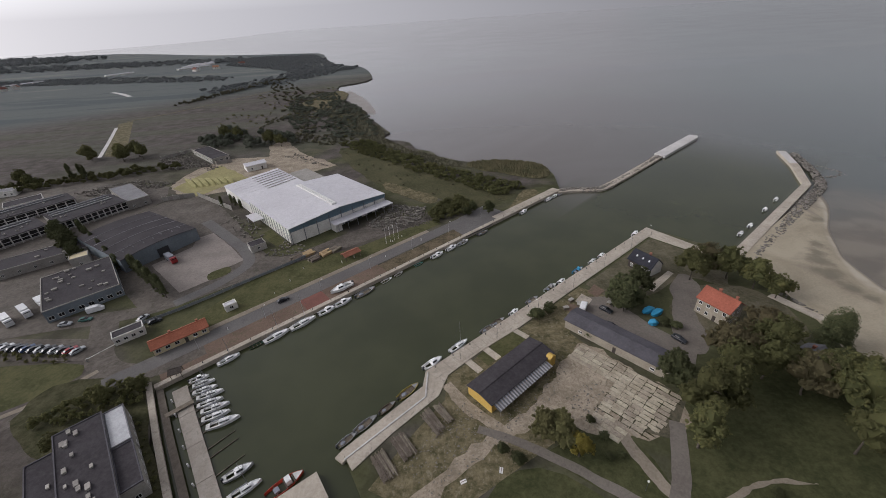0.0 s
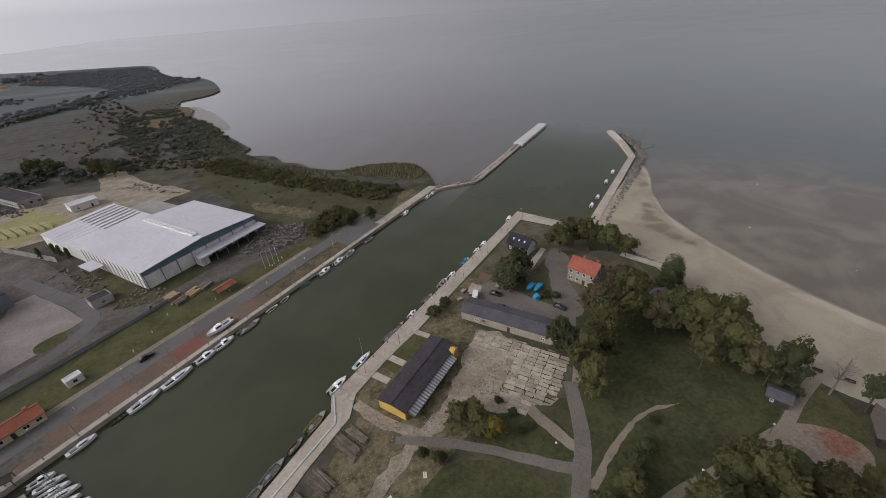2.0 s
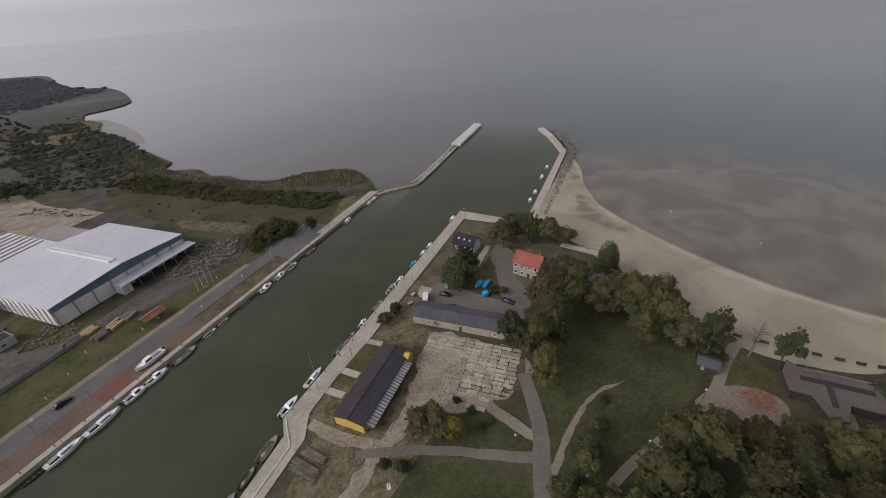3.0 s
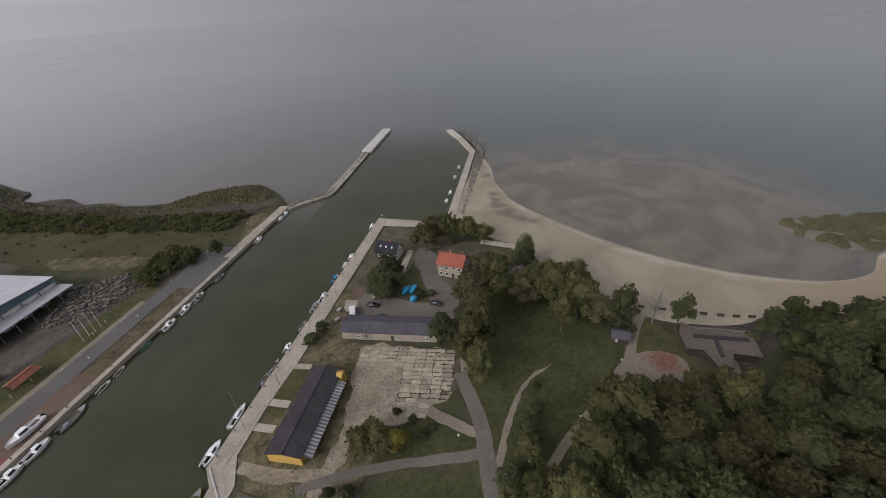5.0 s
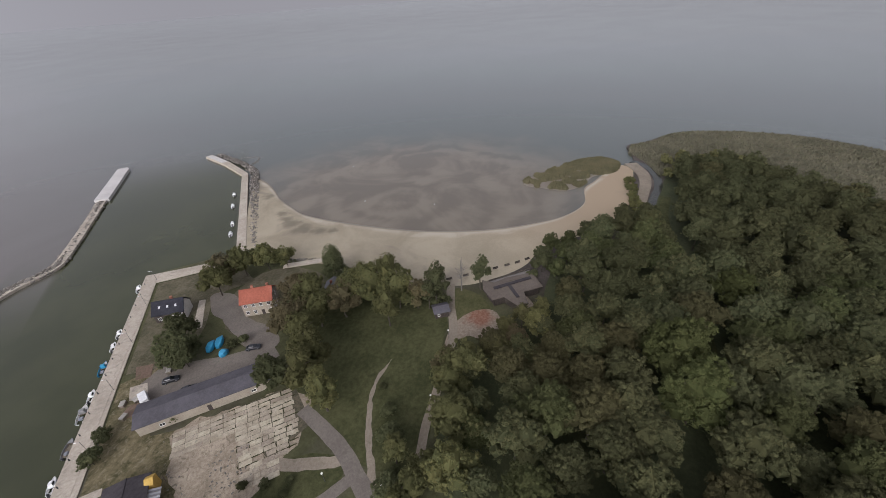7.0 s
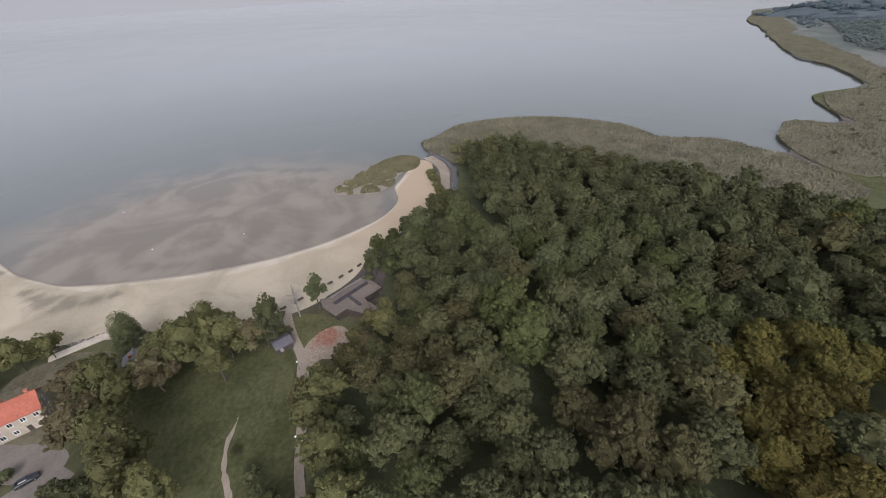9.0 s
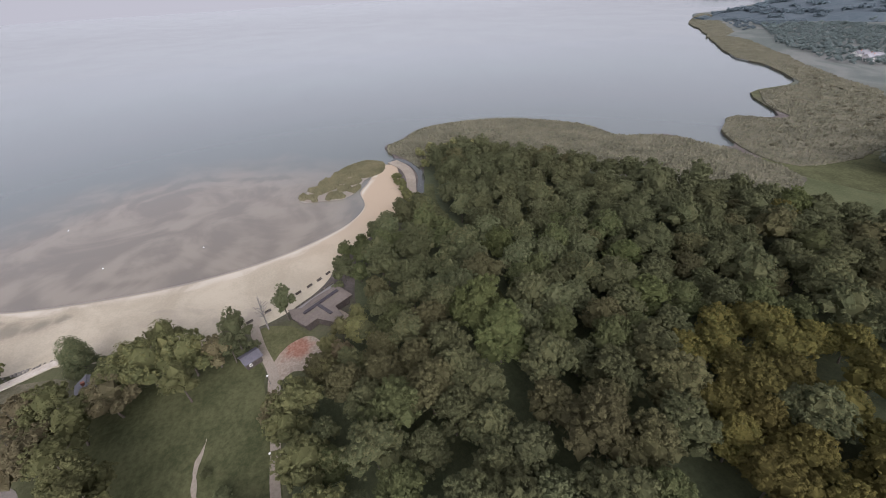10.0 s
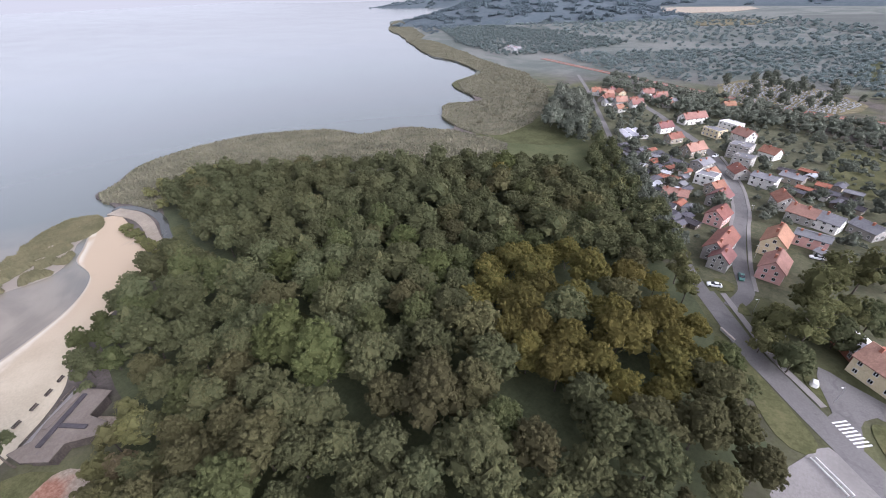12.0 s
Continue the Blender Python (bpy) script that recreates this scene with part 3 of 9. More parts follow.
way("gravel_track_shed", [(12, 62), (4, 70), (-1, 78)], (3.2, 3.0), GRAVEL, "trodden gravel path beside the shed", "track", 0.045, 5, 0.8)
way("slab_path_1", [(11.5, 90.5), (15.0, 86.0)], 2.2, CONCRETE, "concrete slab path from the quay to the shed", "path", 0.12, 1)
way("slab_path_2", [(5.5, 86.0), (9.0, 81.5)], 2.2, CONCRETE, "concrete slab path from the quay to the shed", "path", 0.12, 1)
way("slab_path_3", [(22, 97.8), (25.5, 94.0)], 2.0, CONCRETE, "concrete slab path from the quay to the shed", "path", 0.12, 1)
area("quay_lawn", [(8.5, 87.5), (11, 89.5), (13.5, 85.5), (11.5, 83.5)], LAWN, "square of grass beside the quay", "lawn", 0.07, 1)
area("quay_lawn_long", [(13, 91.3), (22, 97.6), (25, 93), (16, 86.5)], LAWN, "strip of grass between quay and shed", "lawn", 0.07, 1)
area("house_lawn", [(53, 120), (92, 149.5), (110, 126), (102, 112), (90, 121), (76, 112), (62, 107), (57, 113)], TRODDEN, "trodden grass round the dark house", "lawn", 0.05, 1, 0.5)
area("parking", [(58, 111.5), (66, 95), (74, 84), (70, 78.5), (60, 84), (44, 104), (50, 112.5)], PARKROAD, "grey asphalt parking place behind the workshop", "parking place", 0.08, 1, 0.3)
area("house_ground", [(76, 104), (92, 114), (106, 112), (113, 100), (109, 86), (96, 84), (84, 88), (76, 92)], TRODDEN, "trodden ground round the brick house", "rough ground", 0.04, 3, 1.0)
area("house_drive", [(91, 122), (84, 117), (77, 104), (71, 92), (70, 84), (75, 82), (80, 88), (82.5, 100), (92, 112)], PARKROAD, "worn grey drive between the houses", "drive", 0.10, 3, 1.0, 1.6)
area("landing", [(46, 110.3), (49.6, 114.2), (52.2, 110.6), (48.4, 106.2)], CONCRETE, "concrete landing beside the quay", "pavement", 0.14, 1)
area("old_deck_1", [(52.2, 115.2), (56.0, 119.3), (58.3, 115.0), (54.2, 111.6)], BRICKWALK, "old brown deck sunk in the verge beside the quay", "pavement", 0.12, 1)
area("old_deck_2", [(40.6, 107.6), (44.6, 109.0), (47.4, 105.4), (44.6, 101.6)], BRICKWALK, "old brown deck sunk in the verge beside the quay", "pavement", 0.12, 1)
area("house_terrace", [(73, 114.5), (86.5, 124.5), (87.5, 122.5), (75, 112.5)], CONCRETE, "narrow concrete terrace beside the dark house", "pavement", 0.13, 1)
area("park_lawn", [(56, 62), (66, 70), (86, 78), (104, 78), (112, 60), (109, 42), (97, 33), (84, 31), (66, 27), (48, 28), (45, 40), (50, 50)], PARKLAWN, "green lawn of the park among trees", "lawn", 0.04, 3, 1.0)
area("bush_ground", [(22, 56), (34, 60), (42, 58), (46, 46), (38, 42), (24, 52)], PARKLAWN, "grass triangle between the paths", "lawn", 0.045, 2)
area("south_lawn", [(14, 52), (24, 50), (36, 39), (33, 30), (24, 18), (0, 26), (4, 44)], PARKLAWN, "grass south of the path", "lawn", 0.04, 2, 0.6)
way("park_road", [(55, 61), (51, 52), (46.5, 44), (41.5, 38), (36.5, 31.5), (28, 20), (16, 4)], (3.6, 4.4), PARKROAD, "grey park road", "road", 0.09, 5, 0.2)
way("park_path_west", [(43, 39.5), (35, 45.2), (26, 52), (16, 58.5), (6, 63)], (2.7, 2.2), PARKROAD, "grey path branching from the park road", "path", 0.085, 5, 0.35)
way("park_path_yard", [(40, 61), (41.5, 55), (44, 47), (45, 44)], (3.4, 2.4), PATH, "pale sandy track between yard and park road", "path", 0.08, 5, 0.5)
way("park_path_lawn", [(37.5, 33), (42, 35.2), (46, 37.4), (51, 40.2), (56.5, 42.6), (63, 44.9), (69, 45.4), (76, 44.2)], (2.4, 0.5), PATH, "narrow worn path over the park lawn", "path", 0.085, 5, 0.6)
way("park_path_beach", [(36, 29), (48, 27), (58, 28), (68, 28.2), (84, 28.6), (93, 30), (103, 33.5), (114, 36.4)], (1.9, 3.0), PATH, "pale path through the park to the beach", "path", 0.10)
area("path_fork", [(84, 30), (90, 31), (98.5, 28), (102.5, 23.5), (103, 19), (99, 15.5), (95, 13.6), (91.5, 16.5), (89.5, 20.5), (90.2, 24), (88, 27)], RED_EARTH_PATH, "pale trodden ground with a patch of red earth where the paths meet", "bare ground", 0.095, 3, 0.6, 1.4)
area("pavilion_lawn", [(94, 29), (102, 33), (112, 34), (110, 25), (104, 20), (99, 17), (99.5, 24)], LAWN, "small lawn beside the pavilion", "lawn", 0.06, 3)
way("beach_ramp", [(112, 106), (116, 98), (119, 92)], 3.0, CONCRETE, "concrete ramp from the park to the beach", "ramp", 0.35)
area("forest_floor", [(50, 24), (84, 20), (100, 4), (140, 0), (164, -34), (206, -46), (236, -64), (200, -120), (118, -180), (70, -192), (30, -160), (-22, -76), (20, -8)], surf("forest_floor", (0.032, 0.040, 0.018), (0.068, 0.074, 0.036), 0.1, 1.0, 1.0, bump=0.5), "dark leaf-covered floor of the wood", "forest floor", 0.03, 2)
way("forest_ride", [(200, -48), (180, -43.5), (164, -43), (140, -43), (118, -43.5), (98, -43)], (5.0, 4.0), PARKLAWN, "grassy ride through the wood", "track", 0.12)
way("channel_bank", [(243, -36.5), (229, -41), (215, -41), (200, -38), (184, -35), (168, -33.5)], (7.0, 3.4), PATH, "pale sandy bank beside the ditch", "bank", 0.45)
way("ditch", [(247, -38), (238, -45), (225, -47.5), (211, -46.5), (197, -42.2), (180, -39.2), (166, -39)], (4.6, 3.0), surf("ditch_water", (0.030, 0.032, 0.026), (0.045, 0.046, 0.038), 0.2, 1.0, 0.12, bump=0.0), "narrow ditch with dark water", "ditch", 0.16)

# road, street and lane in the south-east
way("lane", [(-4, -124), (4, -137), (19, -166), (36, -193), (54, -226), (72, -264), (102, -326), (134, -392), (175, -470)], (4.0, 3.4), ASPHALT, "asphalt lane between wood and gardens", "road", 0.07)
way("main_road", [(-1, -129), (-9, -117), (-15.5, -107), (-22.5, -99.5), (-28, -93.5), (-34, -87.5), (-43, -78.5), (-56, -66), (-80, -40)], 6.0, ASPHALT, "grey asphalt main road beside the wood", "road", 0.08)
way("main_pavement", [(-6, -131), (-13.5, -119), (-20, -108.5), (-27, -101), (-31, -96.8)], 1.8, PAVING, "narrow paved footway beside the road", "pavement", 0.18)
way("street", [(-9, -125), (-12, -136), (-9, -150), (-7, -165), (-5.5, -182), (-4.5, -200), (1.5, -230), (15, -266), (27, -288), (43, -312), (66, -348), (100, -392)], 4.8, ASPHALT, "village street of grey asphalt", "road", 0.09)
way("street_pavement_1", [(-14.6, -138), (-12.0, -152), (-10.2, -168), (-8.6, -184), (-7.6, -200), (-1.6, -231), (11.6, -268)], 1.3, PAVING, "paved footway along the street", "pavement", 0.2)
way("street_pavement_2", [(-5.9, -150), (-3.9, -168), (-2.5, -184), (-1.5, -200), (4.5, -229), (17.9, -264)], 1.3, PAVING, "paved footway along the street", "pavement", 0.2)
area("side_road", [(-31, -92), (-32.5, -96), (-30.5, -103), (-30, -111), (-36, -108.5), (-44, -105.5), (-66, -96), (-64, -88), (-44, -99.5), (-39.5, -99), (-37.5, -95), (-37.5, -88)], ASPHALT, "side road with a crossing at the junction", "road", 0.085, 2)
area("corner_island", [(-31.6, -97.2), (-27.5, -102.5), (-27.4, -105.5), (-29.6, -105), (-31.2, -100)], LAWN, "grass corner between the roads", "lawn", 0.2, 3)
area("east_verge", [(-39.5, -94), (-40.5, -98), (-46, -96.5), (-56, -88), (-50, -78), (-44, -83)], LAWN, "grass verge beside the junction", "lawn", 0.15, 3)
area("road_verge", [(-27.5, -80), (-29.8, -84.5), (-26, -90), (-19.5, -97.5), (-12.5, -106), (-8, -109), (-7, -106), (-15, -94), (-22, -82)], LAWN, "grass bank between road and wood", "lawn", 0.12, 2, 0.4)
area("lay_by", [(-27.5, -79.5), (-30.5, -84), (-34, -83.8), (-47, -71), (-34, -56), (-22, -66)], PAVING, "pale gravelled lay-by at the junction", "lay-by", 0.07, 2)
area("junction_island", [(-10.8, -123.5), (-11.5, -129), (-14.2, -124)], LAWN, "small grass island at the fork", "lawn", 0.2, 3)
area("village_green", [(-4, -132), (-2.5, -138.5), (-8, -138.5), (-8.5, -134)], LAWN, "grass corner before the first house", "lawn", 0.15, 3)
area("gardens", [(2, -136), (30, -188), (66, -256), (120, -372), (80, -420), (20, -400), (-30, -340), (-90, -300), (-100, -180), (-60, -120), (-40, -116), (-18, -136)], surf("garden_ground", (0.040, 0.044, 0.020), (0.092, 0.088, 0.050), 0.2, 0.6, 1.0, bump=0.6, stain=(0.115, 0.100, 0.072, 0.6)), "garden plots and grass between the houses", "gardens", 0.02, 2)
area("field", [(-34, -262), (-40, -246), (-64, -240), (-80, -290), (-52, -320), (-40, -296)], LAWN, "open meadow behind the gardens", "meadow", 0.06, 3)
area("cemetery_ground", [(41, -476), (19, -404), (-17, -395), (-45, -400), (-64, -440), (-35, -490), (4, -524)], ROUGHGRASS, "pale ground of the cemetery", "cemetery ground", 0.05, 2)
way("railway", [(260, -560), (147, -492), (69, -448), (21, -422), (-17, -401), (-68, -387), (-160, -372)], 9.0, PAVING, "railway embankment of pale ballast", "railway", 0.3)
for name, off in (("track_1", 2.1), ("track_2", -2.1)):
    way(name, [(260 + off * 0.5, -560 + off), (147 + off * 0.5, -492 + off), (69 + off * 0.5, -448 + off), (21 + off * 0.5, -422 + off), (-17 + off * 0.4, -401 + off), (-68 + off * 0.2, -387 + off), (-160, -372 + off)], 1.7, RUST, "dark rusty railway track on the ballast", "railway", 0.36)
for k, off in enumerate((-2.2, -0.75, 0.75, 2.2)):
    way(f"rail_{k + 1}", [(260 + off, -560 + off * 1.6), (147 + off, -492 + off * 1.6), (69 + off, -448 + off * 1.6), (21 + off, -422 + off * 1.6), (-17 + off, -401 + off * 1.6), (-68 + off, -387 + off * 1.6), (-160, -372 + off * 1.6)], 0.25, RUST, "steel rail on the embankment", "rail", 0.45)

# west bank
area("yard_west", [(-176, 214), (-166, 238), (-150, 246), (-122, 214), (-92, 176), (-78, 158), (-64, 160), (-30, 186), (-20, 178), (-44, 160), (-66, 153), (-84, 142), (-98, 132), (-116, 124), (-142, 150), (-150, 160), (-168, 196)], YARD, "worn asphalt works yard", "yard", 0.04, 2, 0.6)
area("slab_yard", [(-131, 157), (-113, 140), (-106, 133.5), (-95, 143.5), (-99, 148), (-92, 152), (-89, 156), (-98, 167), (-116, 186), (-122, 181), (-120, 172)], surf("pale_yard_concrete", (0.185, 0.160, 0.142), (0.275, 0.240, 0.216), 0.1, 1.0, 0.95, bump=0.2, stain=(0.14, 0.125, 0.11, 0.7)), "pale concrete lorry yard", "yard", 0.07, 1, 0.3)
area("yard_island", [(-97, 141), (-91, 146), (-94, 151), (-100, 146)], LAWN, "oval of grass in the yard", "lawn", 0.12, 4)
area("west_town_ground", [(-300, 300), (-180, 262), (-170, 236), (-178, 210), (-150, 158), (-144, 118), (-180, 110), (-260, 150)], YARD, "trodden ground between the works sheds", "yard", 0.03, 1, 1.0)
way("yard_road", [(-127, 201), (-115, 189), (-104.5, 178.5), (-92, 165), (-86, 155), (-87, 147), (-93, 137), (-104, 126)], (5.5, 5.0), ASPHALT, "dark asphalt road curving round the lorry yard", "road", 0.085, 5, 0.3)
area("yard_green", [(-90, 180), (-86, 185.5), (-70, 165), (-73, 162)], LAWN, "strip of grass beside the warehouse", "lawn", 0.07, 1, 0.5)
area("marsh_meadow", [(127, -226), (142, -237), (132, -284), (113, -285), (88, -256), (64, -222), (70, -200), (96, -204), (116, -200)], surf("wet_meadow", (0.046, 0.054, 0.024), (0.084, 0.088, 0.044), 0.06, 1.0, 1.0, spec=0.1, bump=0.5), "fresh green meadow between wood and marsh", "meadow", 0.04, 3, 1.5)
way("works_road", [(-190, 108), (-162, 115), (-141, 118.5), (-121, 121), (-106, 126.5), (-85, 141), (-66, 153), (-40, 168), (-14, 188)], (8, 6), YARD, "worn asphalt road past the works", "road", 0.06)
way("gate_road", [(-126, 120), (-119, 108), (-113, 98), (-104, 92), (-92, 92), (-80, 100)], (9, 7), YARD, "worn asphalt entrance road", "road", 0.065)
way("west_path", [(-110, 93), (-120, 82), (-140, 70), (-165, 58)], (1.8, 1.6), PATH, "pale gravel path over the grass", "path", 0.07)
way("west_road", [(-112, 92), (-124, 74), (-150, 58), (-190, 44)], (4, 6), YARD, "dark worn road behind the flat building", "road", 0.05)
area("car_park", [(-156, 112), (-118, 108), (-117, 98), (-136, 99), (-158, 103)], YARD, "worn asphalt car park", "car park", 0.075, 1, 0.4)
area("west_grass", [(-116, 96), (-140, 98), (-170, 96), (-170, 66), (-140, 74), (-118, 86)], LAWN, "grass between car park and path", "lawn", 0.05, 2, 0.6)
area("sand_yard", [(-118, 258), (-98, 268), (-72, 284), (-92, 306), (-112, 330), (-131, 364), (-142, 350), (-132, 318), (-160, 320), (-178, 300), (-180, 262), (-150, 240)], GRAVEL, "pale sand and rubble yard behind the warehouse", "yard", 0.04, 2, 1.5)
area("yellow_floor", [(-176, 258), (-152, 240), (-130, 270), (-164, 304)], surf("sawdust", (0.20, 0.18, 0.08), (0.29, 0.26, 0.12), 0.1, 0.6, 1.0, bump=0.5), "floor strewn with yellow sawdust", "yard", 0.07, 1, 1.0)
area("moor_track", [(-289, 355), (-265, 346), (-362, 512), (-372, 500)], ROUGHGRASS, "pale mown strip across the moor", "track", 0.08, 1)
way("moor_ditch", [(-291, 352), (-325, 415), (-360, 478)], 3.0, PALE_CONCRETE, "straight bright ditch across the moor", "ditch", 0.12)
way("moor_channel", [(-512, 742), (-560, 790), (-592, 816)], 7.0, PALE_CONCRETE, "bright water channel on the moor", "channel", 0.12)
way("moor_path", [(-370, 512), (-330, 560), (-280, 640), (-250, 700)], 2.4, ROUGHGRASS, "pale track over the moor", "track", 0.1)
area("sand_bank", [(-168, 560), (-140, 640), (-118, 612), (-112, 540), (-126, 486), (-150, 520)], ROUGHGRASS, "dry pale bank on the marshy shore", "bank", 0.1, 3, 3, 8)
area("mud_flat", [(-112, 520), (-128, 600), (-120, 640), (-86, 560), (-62, 460)], surf("wet_mud", (0.20, 0.175, 0.155), (0.27, 0.245, 0.22), 0.05, 0.5, 0.5, bump=0.1), "wet mud flat along the shore", "mud flat", -1.17, 3, 3, 8, -2)
area("path_to_breakwater", [(36, 185), (58, 209), (50, 214), (40, 196)], ROUGHGRASS, "dry grass along the path to the breakwater", "rough ground", 0.05, 2, 0.6)

# basin walls and the jetties
area("bramble_ground", [(-120, 88), (-106, 90), (-93, 89), (-87, 80), (-78, 66), (-64, 50), (-74, 44), (-96, 60), (-110, 66), (-122, 76)], surf("brambles", (0.026, 0.029, 0.012), (0.078, 0.072, 0.040), 0.25, 0.9, 1.0, spec=0.1, bump=0.8), "dark overgrown ground round the flat building", "rough ground", 0.075, 2, 0.8)
way("basin_wall", [(-90, 86), (-77, 67.5), (-64, 50), (-60, 44)], 1.6, CONCRETE, "concrete retaining wall of the basin", "wall", 0.5, 1)
way("basin_ledge", [(-85.5, 83.6), (-73, 66.5), (-60.5, 50), (-56, 44)], 1.8, surf("old_planks", (0.075, 0.062, 0.050), (0.13, 0.11, 0.09), 0.4, 2.0, 1.0), "old timber ledge along the basin", "ledge", -0.2, 1)
sheet("jetty_south", [(-32.5, 55), (-28.5, 49), (-36, 43), (-44, 47)], CONCRETE, "pale concrete jetty at the end of the basin", "jetty", 0.3, -4)

# ---- trees ----
BARK = surf("bark", (0.045, 0.036, 0.028), (0.095, 0.080, 0.064), 0.8, 4.0, 1.0, bump=0.6)
LEAF = leaf_material("leaves", (0.049, 0.055, 0.027), (0.098, 0.103, 0.050), (0.115, 0.103, 0.050), 0.4)
LEAF_DARK = leaf_material("dark_leaves", (0.058, 0.066, 0.032), (0.108, 0.114, 0.058), (0.117, 0.114, 0.058), 0.35)
LEAF_GREEN = leaf_material("green_leaves", (0.050, 0.058, 0.024), (0.098, 0.109, 0.047), (0.107, 0.104, 0.047), 0.35)
LEAF_AUTUMN = leaf_material("autumn_leaves", (0.064, 0.061, 0.021), (0.127, 0.113, 0.034), (0.146, 0.109, 0.033), 0.5)
# greyer and paler than near leaves: light distance haze is painted in
LEAF_VILLAGE = leaf_material("hazed_garden_leaves", (0.079, 0.089, 0.066), (0.143, 0.155, 0.119), (0.148, 0.142, 0.113), 0.4)
LEAF_BROWN = leaf_material("brownish_leaves", (0.056, 0.054, 0.025), (0.103, 0.099, 0.049), (0.114, 0.099, 0.047), 0.45)
LEAF_BRIGHT = leaf_material("fresh_leaves", (0.050, 0.058, 0.022), (0.095, 0.108, 0.041), (0.099, 0.097, 0.039), 0.3)
LEAF_YELLOW = leaf_material("yellow_leaves", (0.120, 0.108, 0.028), (0.225, 0.190, 0.050), (0.25, 0.19, 0.04), 0.5)
LEAF_SCRUB = leaf_material("scrub_leaves", (0.078, 0.076, 0.050), (0.132, 0.125, 0.085), (0.154, 0.134, 0.091), 0.5)
LEAF_PARK = leaf_material("park_leaves", (0.072, 0.075, 0.033), (0.134, 0.136, 0.059), (0.158, 0.136, 0.059), 0.5)
LEAF_PARKBROWN = leaf_material("park_brown_leaves", (0.084, 0.075, 0.041), (0.149, 0.129, 0.071), (0.170, 0.125, 0.071), 0.5)
# leaves of distant woods, pale blue-grey haze put into their colours
LEAF_HILL = leaf_material("hazed_hill_leaves", (0.112, 0.141, 0.138), (0.166, 0.199, 0.188), (0.168, 0.188, 0.177), 0.3)
LEAF_RIDGE = leaf_material("hazed_ridge_leaves", (0.097, 0.124, 0.139), (0.125, 0.153, 0.168), (0.130, 0.153, 0.163), 0.3)
LEAF_FAR = leaf_material("hazed_far_leaves", (0.137, 0.147, 0.149), (0.188, 0.198, 0.198), (0.184, 0.182, 0.177), 0.3)
LEAF_WILLOW = leaf_material("willow_leaves", (0.098, 0.101, 0.044), (0.184, 0.174, 0.081), (0.184, 0.161, 0.081), 0.4)


def ico(level=1):
    b = bmesh.new()
    bmesh.ops.create_icosphere(b, subdivisions=level, radius=1.0)
    v = np.array([p.co[:] for p in b.verts])
    f = np.array([[p.index for p in q.verts] for q in b.faces])
    b.free()
    return v, f


ICO1, ICO2 = ico(1), ico(2)


def foliage(rng, lobes, cards, size, core=0.80):
    """Leaf clumps over a few lobes: vertices and faces. lobes: rows of x, y, z, rx, ry, rz."""
    lobes = np.array(lobes, float)
    area = lobes[:, 3] * lobes[:, 5]
    pick = rng.choice(len(lobes), cards, p=area / area.sum())
    d = rng.normal(size=(cards, 3))
    d /= np.linalg.norm(d, axis=1)[:, None]
    d[:, 2] = np.where(d[:, 2] < -0.35, -d[:, 2], d[:, 2])
    L = lobes[pick]
    rad = rng.uniform(0.86, 1.12, (cards, 1))
    c = L[:, :3] + d * L[:, 3:] * rad
    n = d / L[:, 3:] * L[:, 3:].mean(1)[:, None] + rng.normal(scale=0.34, size=(cards, 3)) + np.array([0, 0, 0.5])
    n /= np.linalg.norm(n, axis=1)[:, None]
    t = np.cross(n, rng.normal(size=(cards, 3)))
    t /= np.linalg.norm(t, axis=1)[:, None]
    b = np.cross(n, t)
    s = size * rng.uniform(0.6, 1.35, (cards, 1))
    w = s * rng.uniform(0.45, 0.8, (cards, 1))
    v = np.stack([c - t * s * 0.6, c + b * w * 0.6 - n * s * 0.22, c + t * s * 0.7, c - b * w * 0.6 - n * s * 0.22], 1).reshape(-1, 3)
    f = [tuple(r) for r in np.arange(cards * 4).reshape(-1, 4).tolist()]
    vs, base = [v], len(v)
    iv, fi = ICO1
    core = core if cards > 300 else 0.62
    for l in lobes:
        k = 1 + 0.16 * rng.normal(size=(len(iv), 1))
        vs.append(l[:3] + iv * k * l[3:] * core)
        f += [tuple(r) for r in (fi + base).tolist()]
        base += len(iv)
    return np.concatenate(vs), f


def crown_lobes(rng, r, z0, z1, count, taper=0.35):
    """Lobes that fill a crown of radius r between two heights."""
    out = [(0, 0, z0 + (z1 - z0) * 0.55, r * 0.62, r * 0.62, (z1 - z0) * 0.44)]
    for i in range(count):
        a = i * 2.4 + rng.uniform(-0.4, 0.4)
        h = rng.uniform(0.18, 0.92)
        reach = r * (1 - taper * h) * rng.uniform(0.50, 0.80)
        q = r * rng.uniform(0.24, 0.42)
        out.append((reach * math.cos(a), reach * math.sin(a), z0 + (z1 - z0) * h * 0.88, q, q * rng.uniform(0.85, 1.15), q * rng.uniform(0.7, 1.0)))
    return out


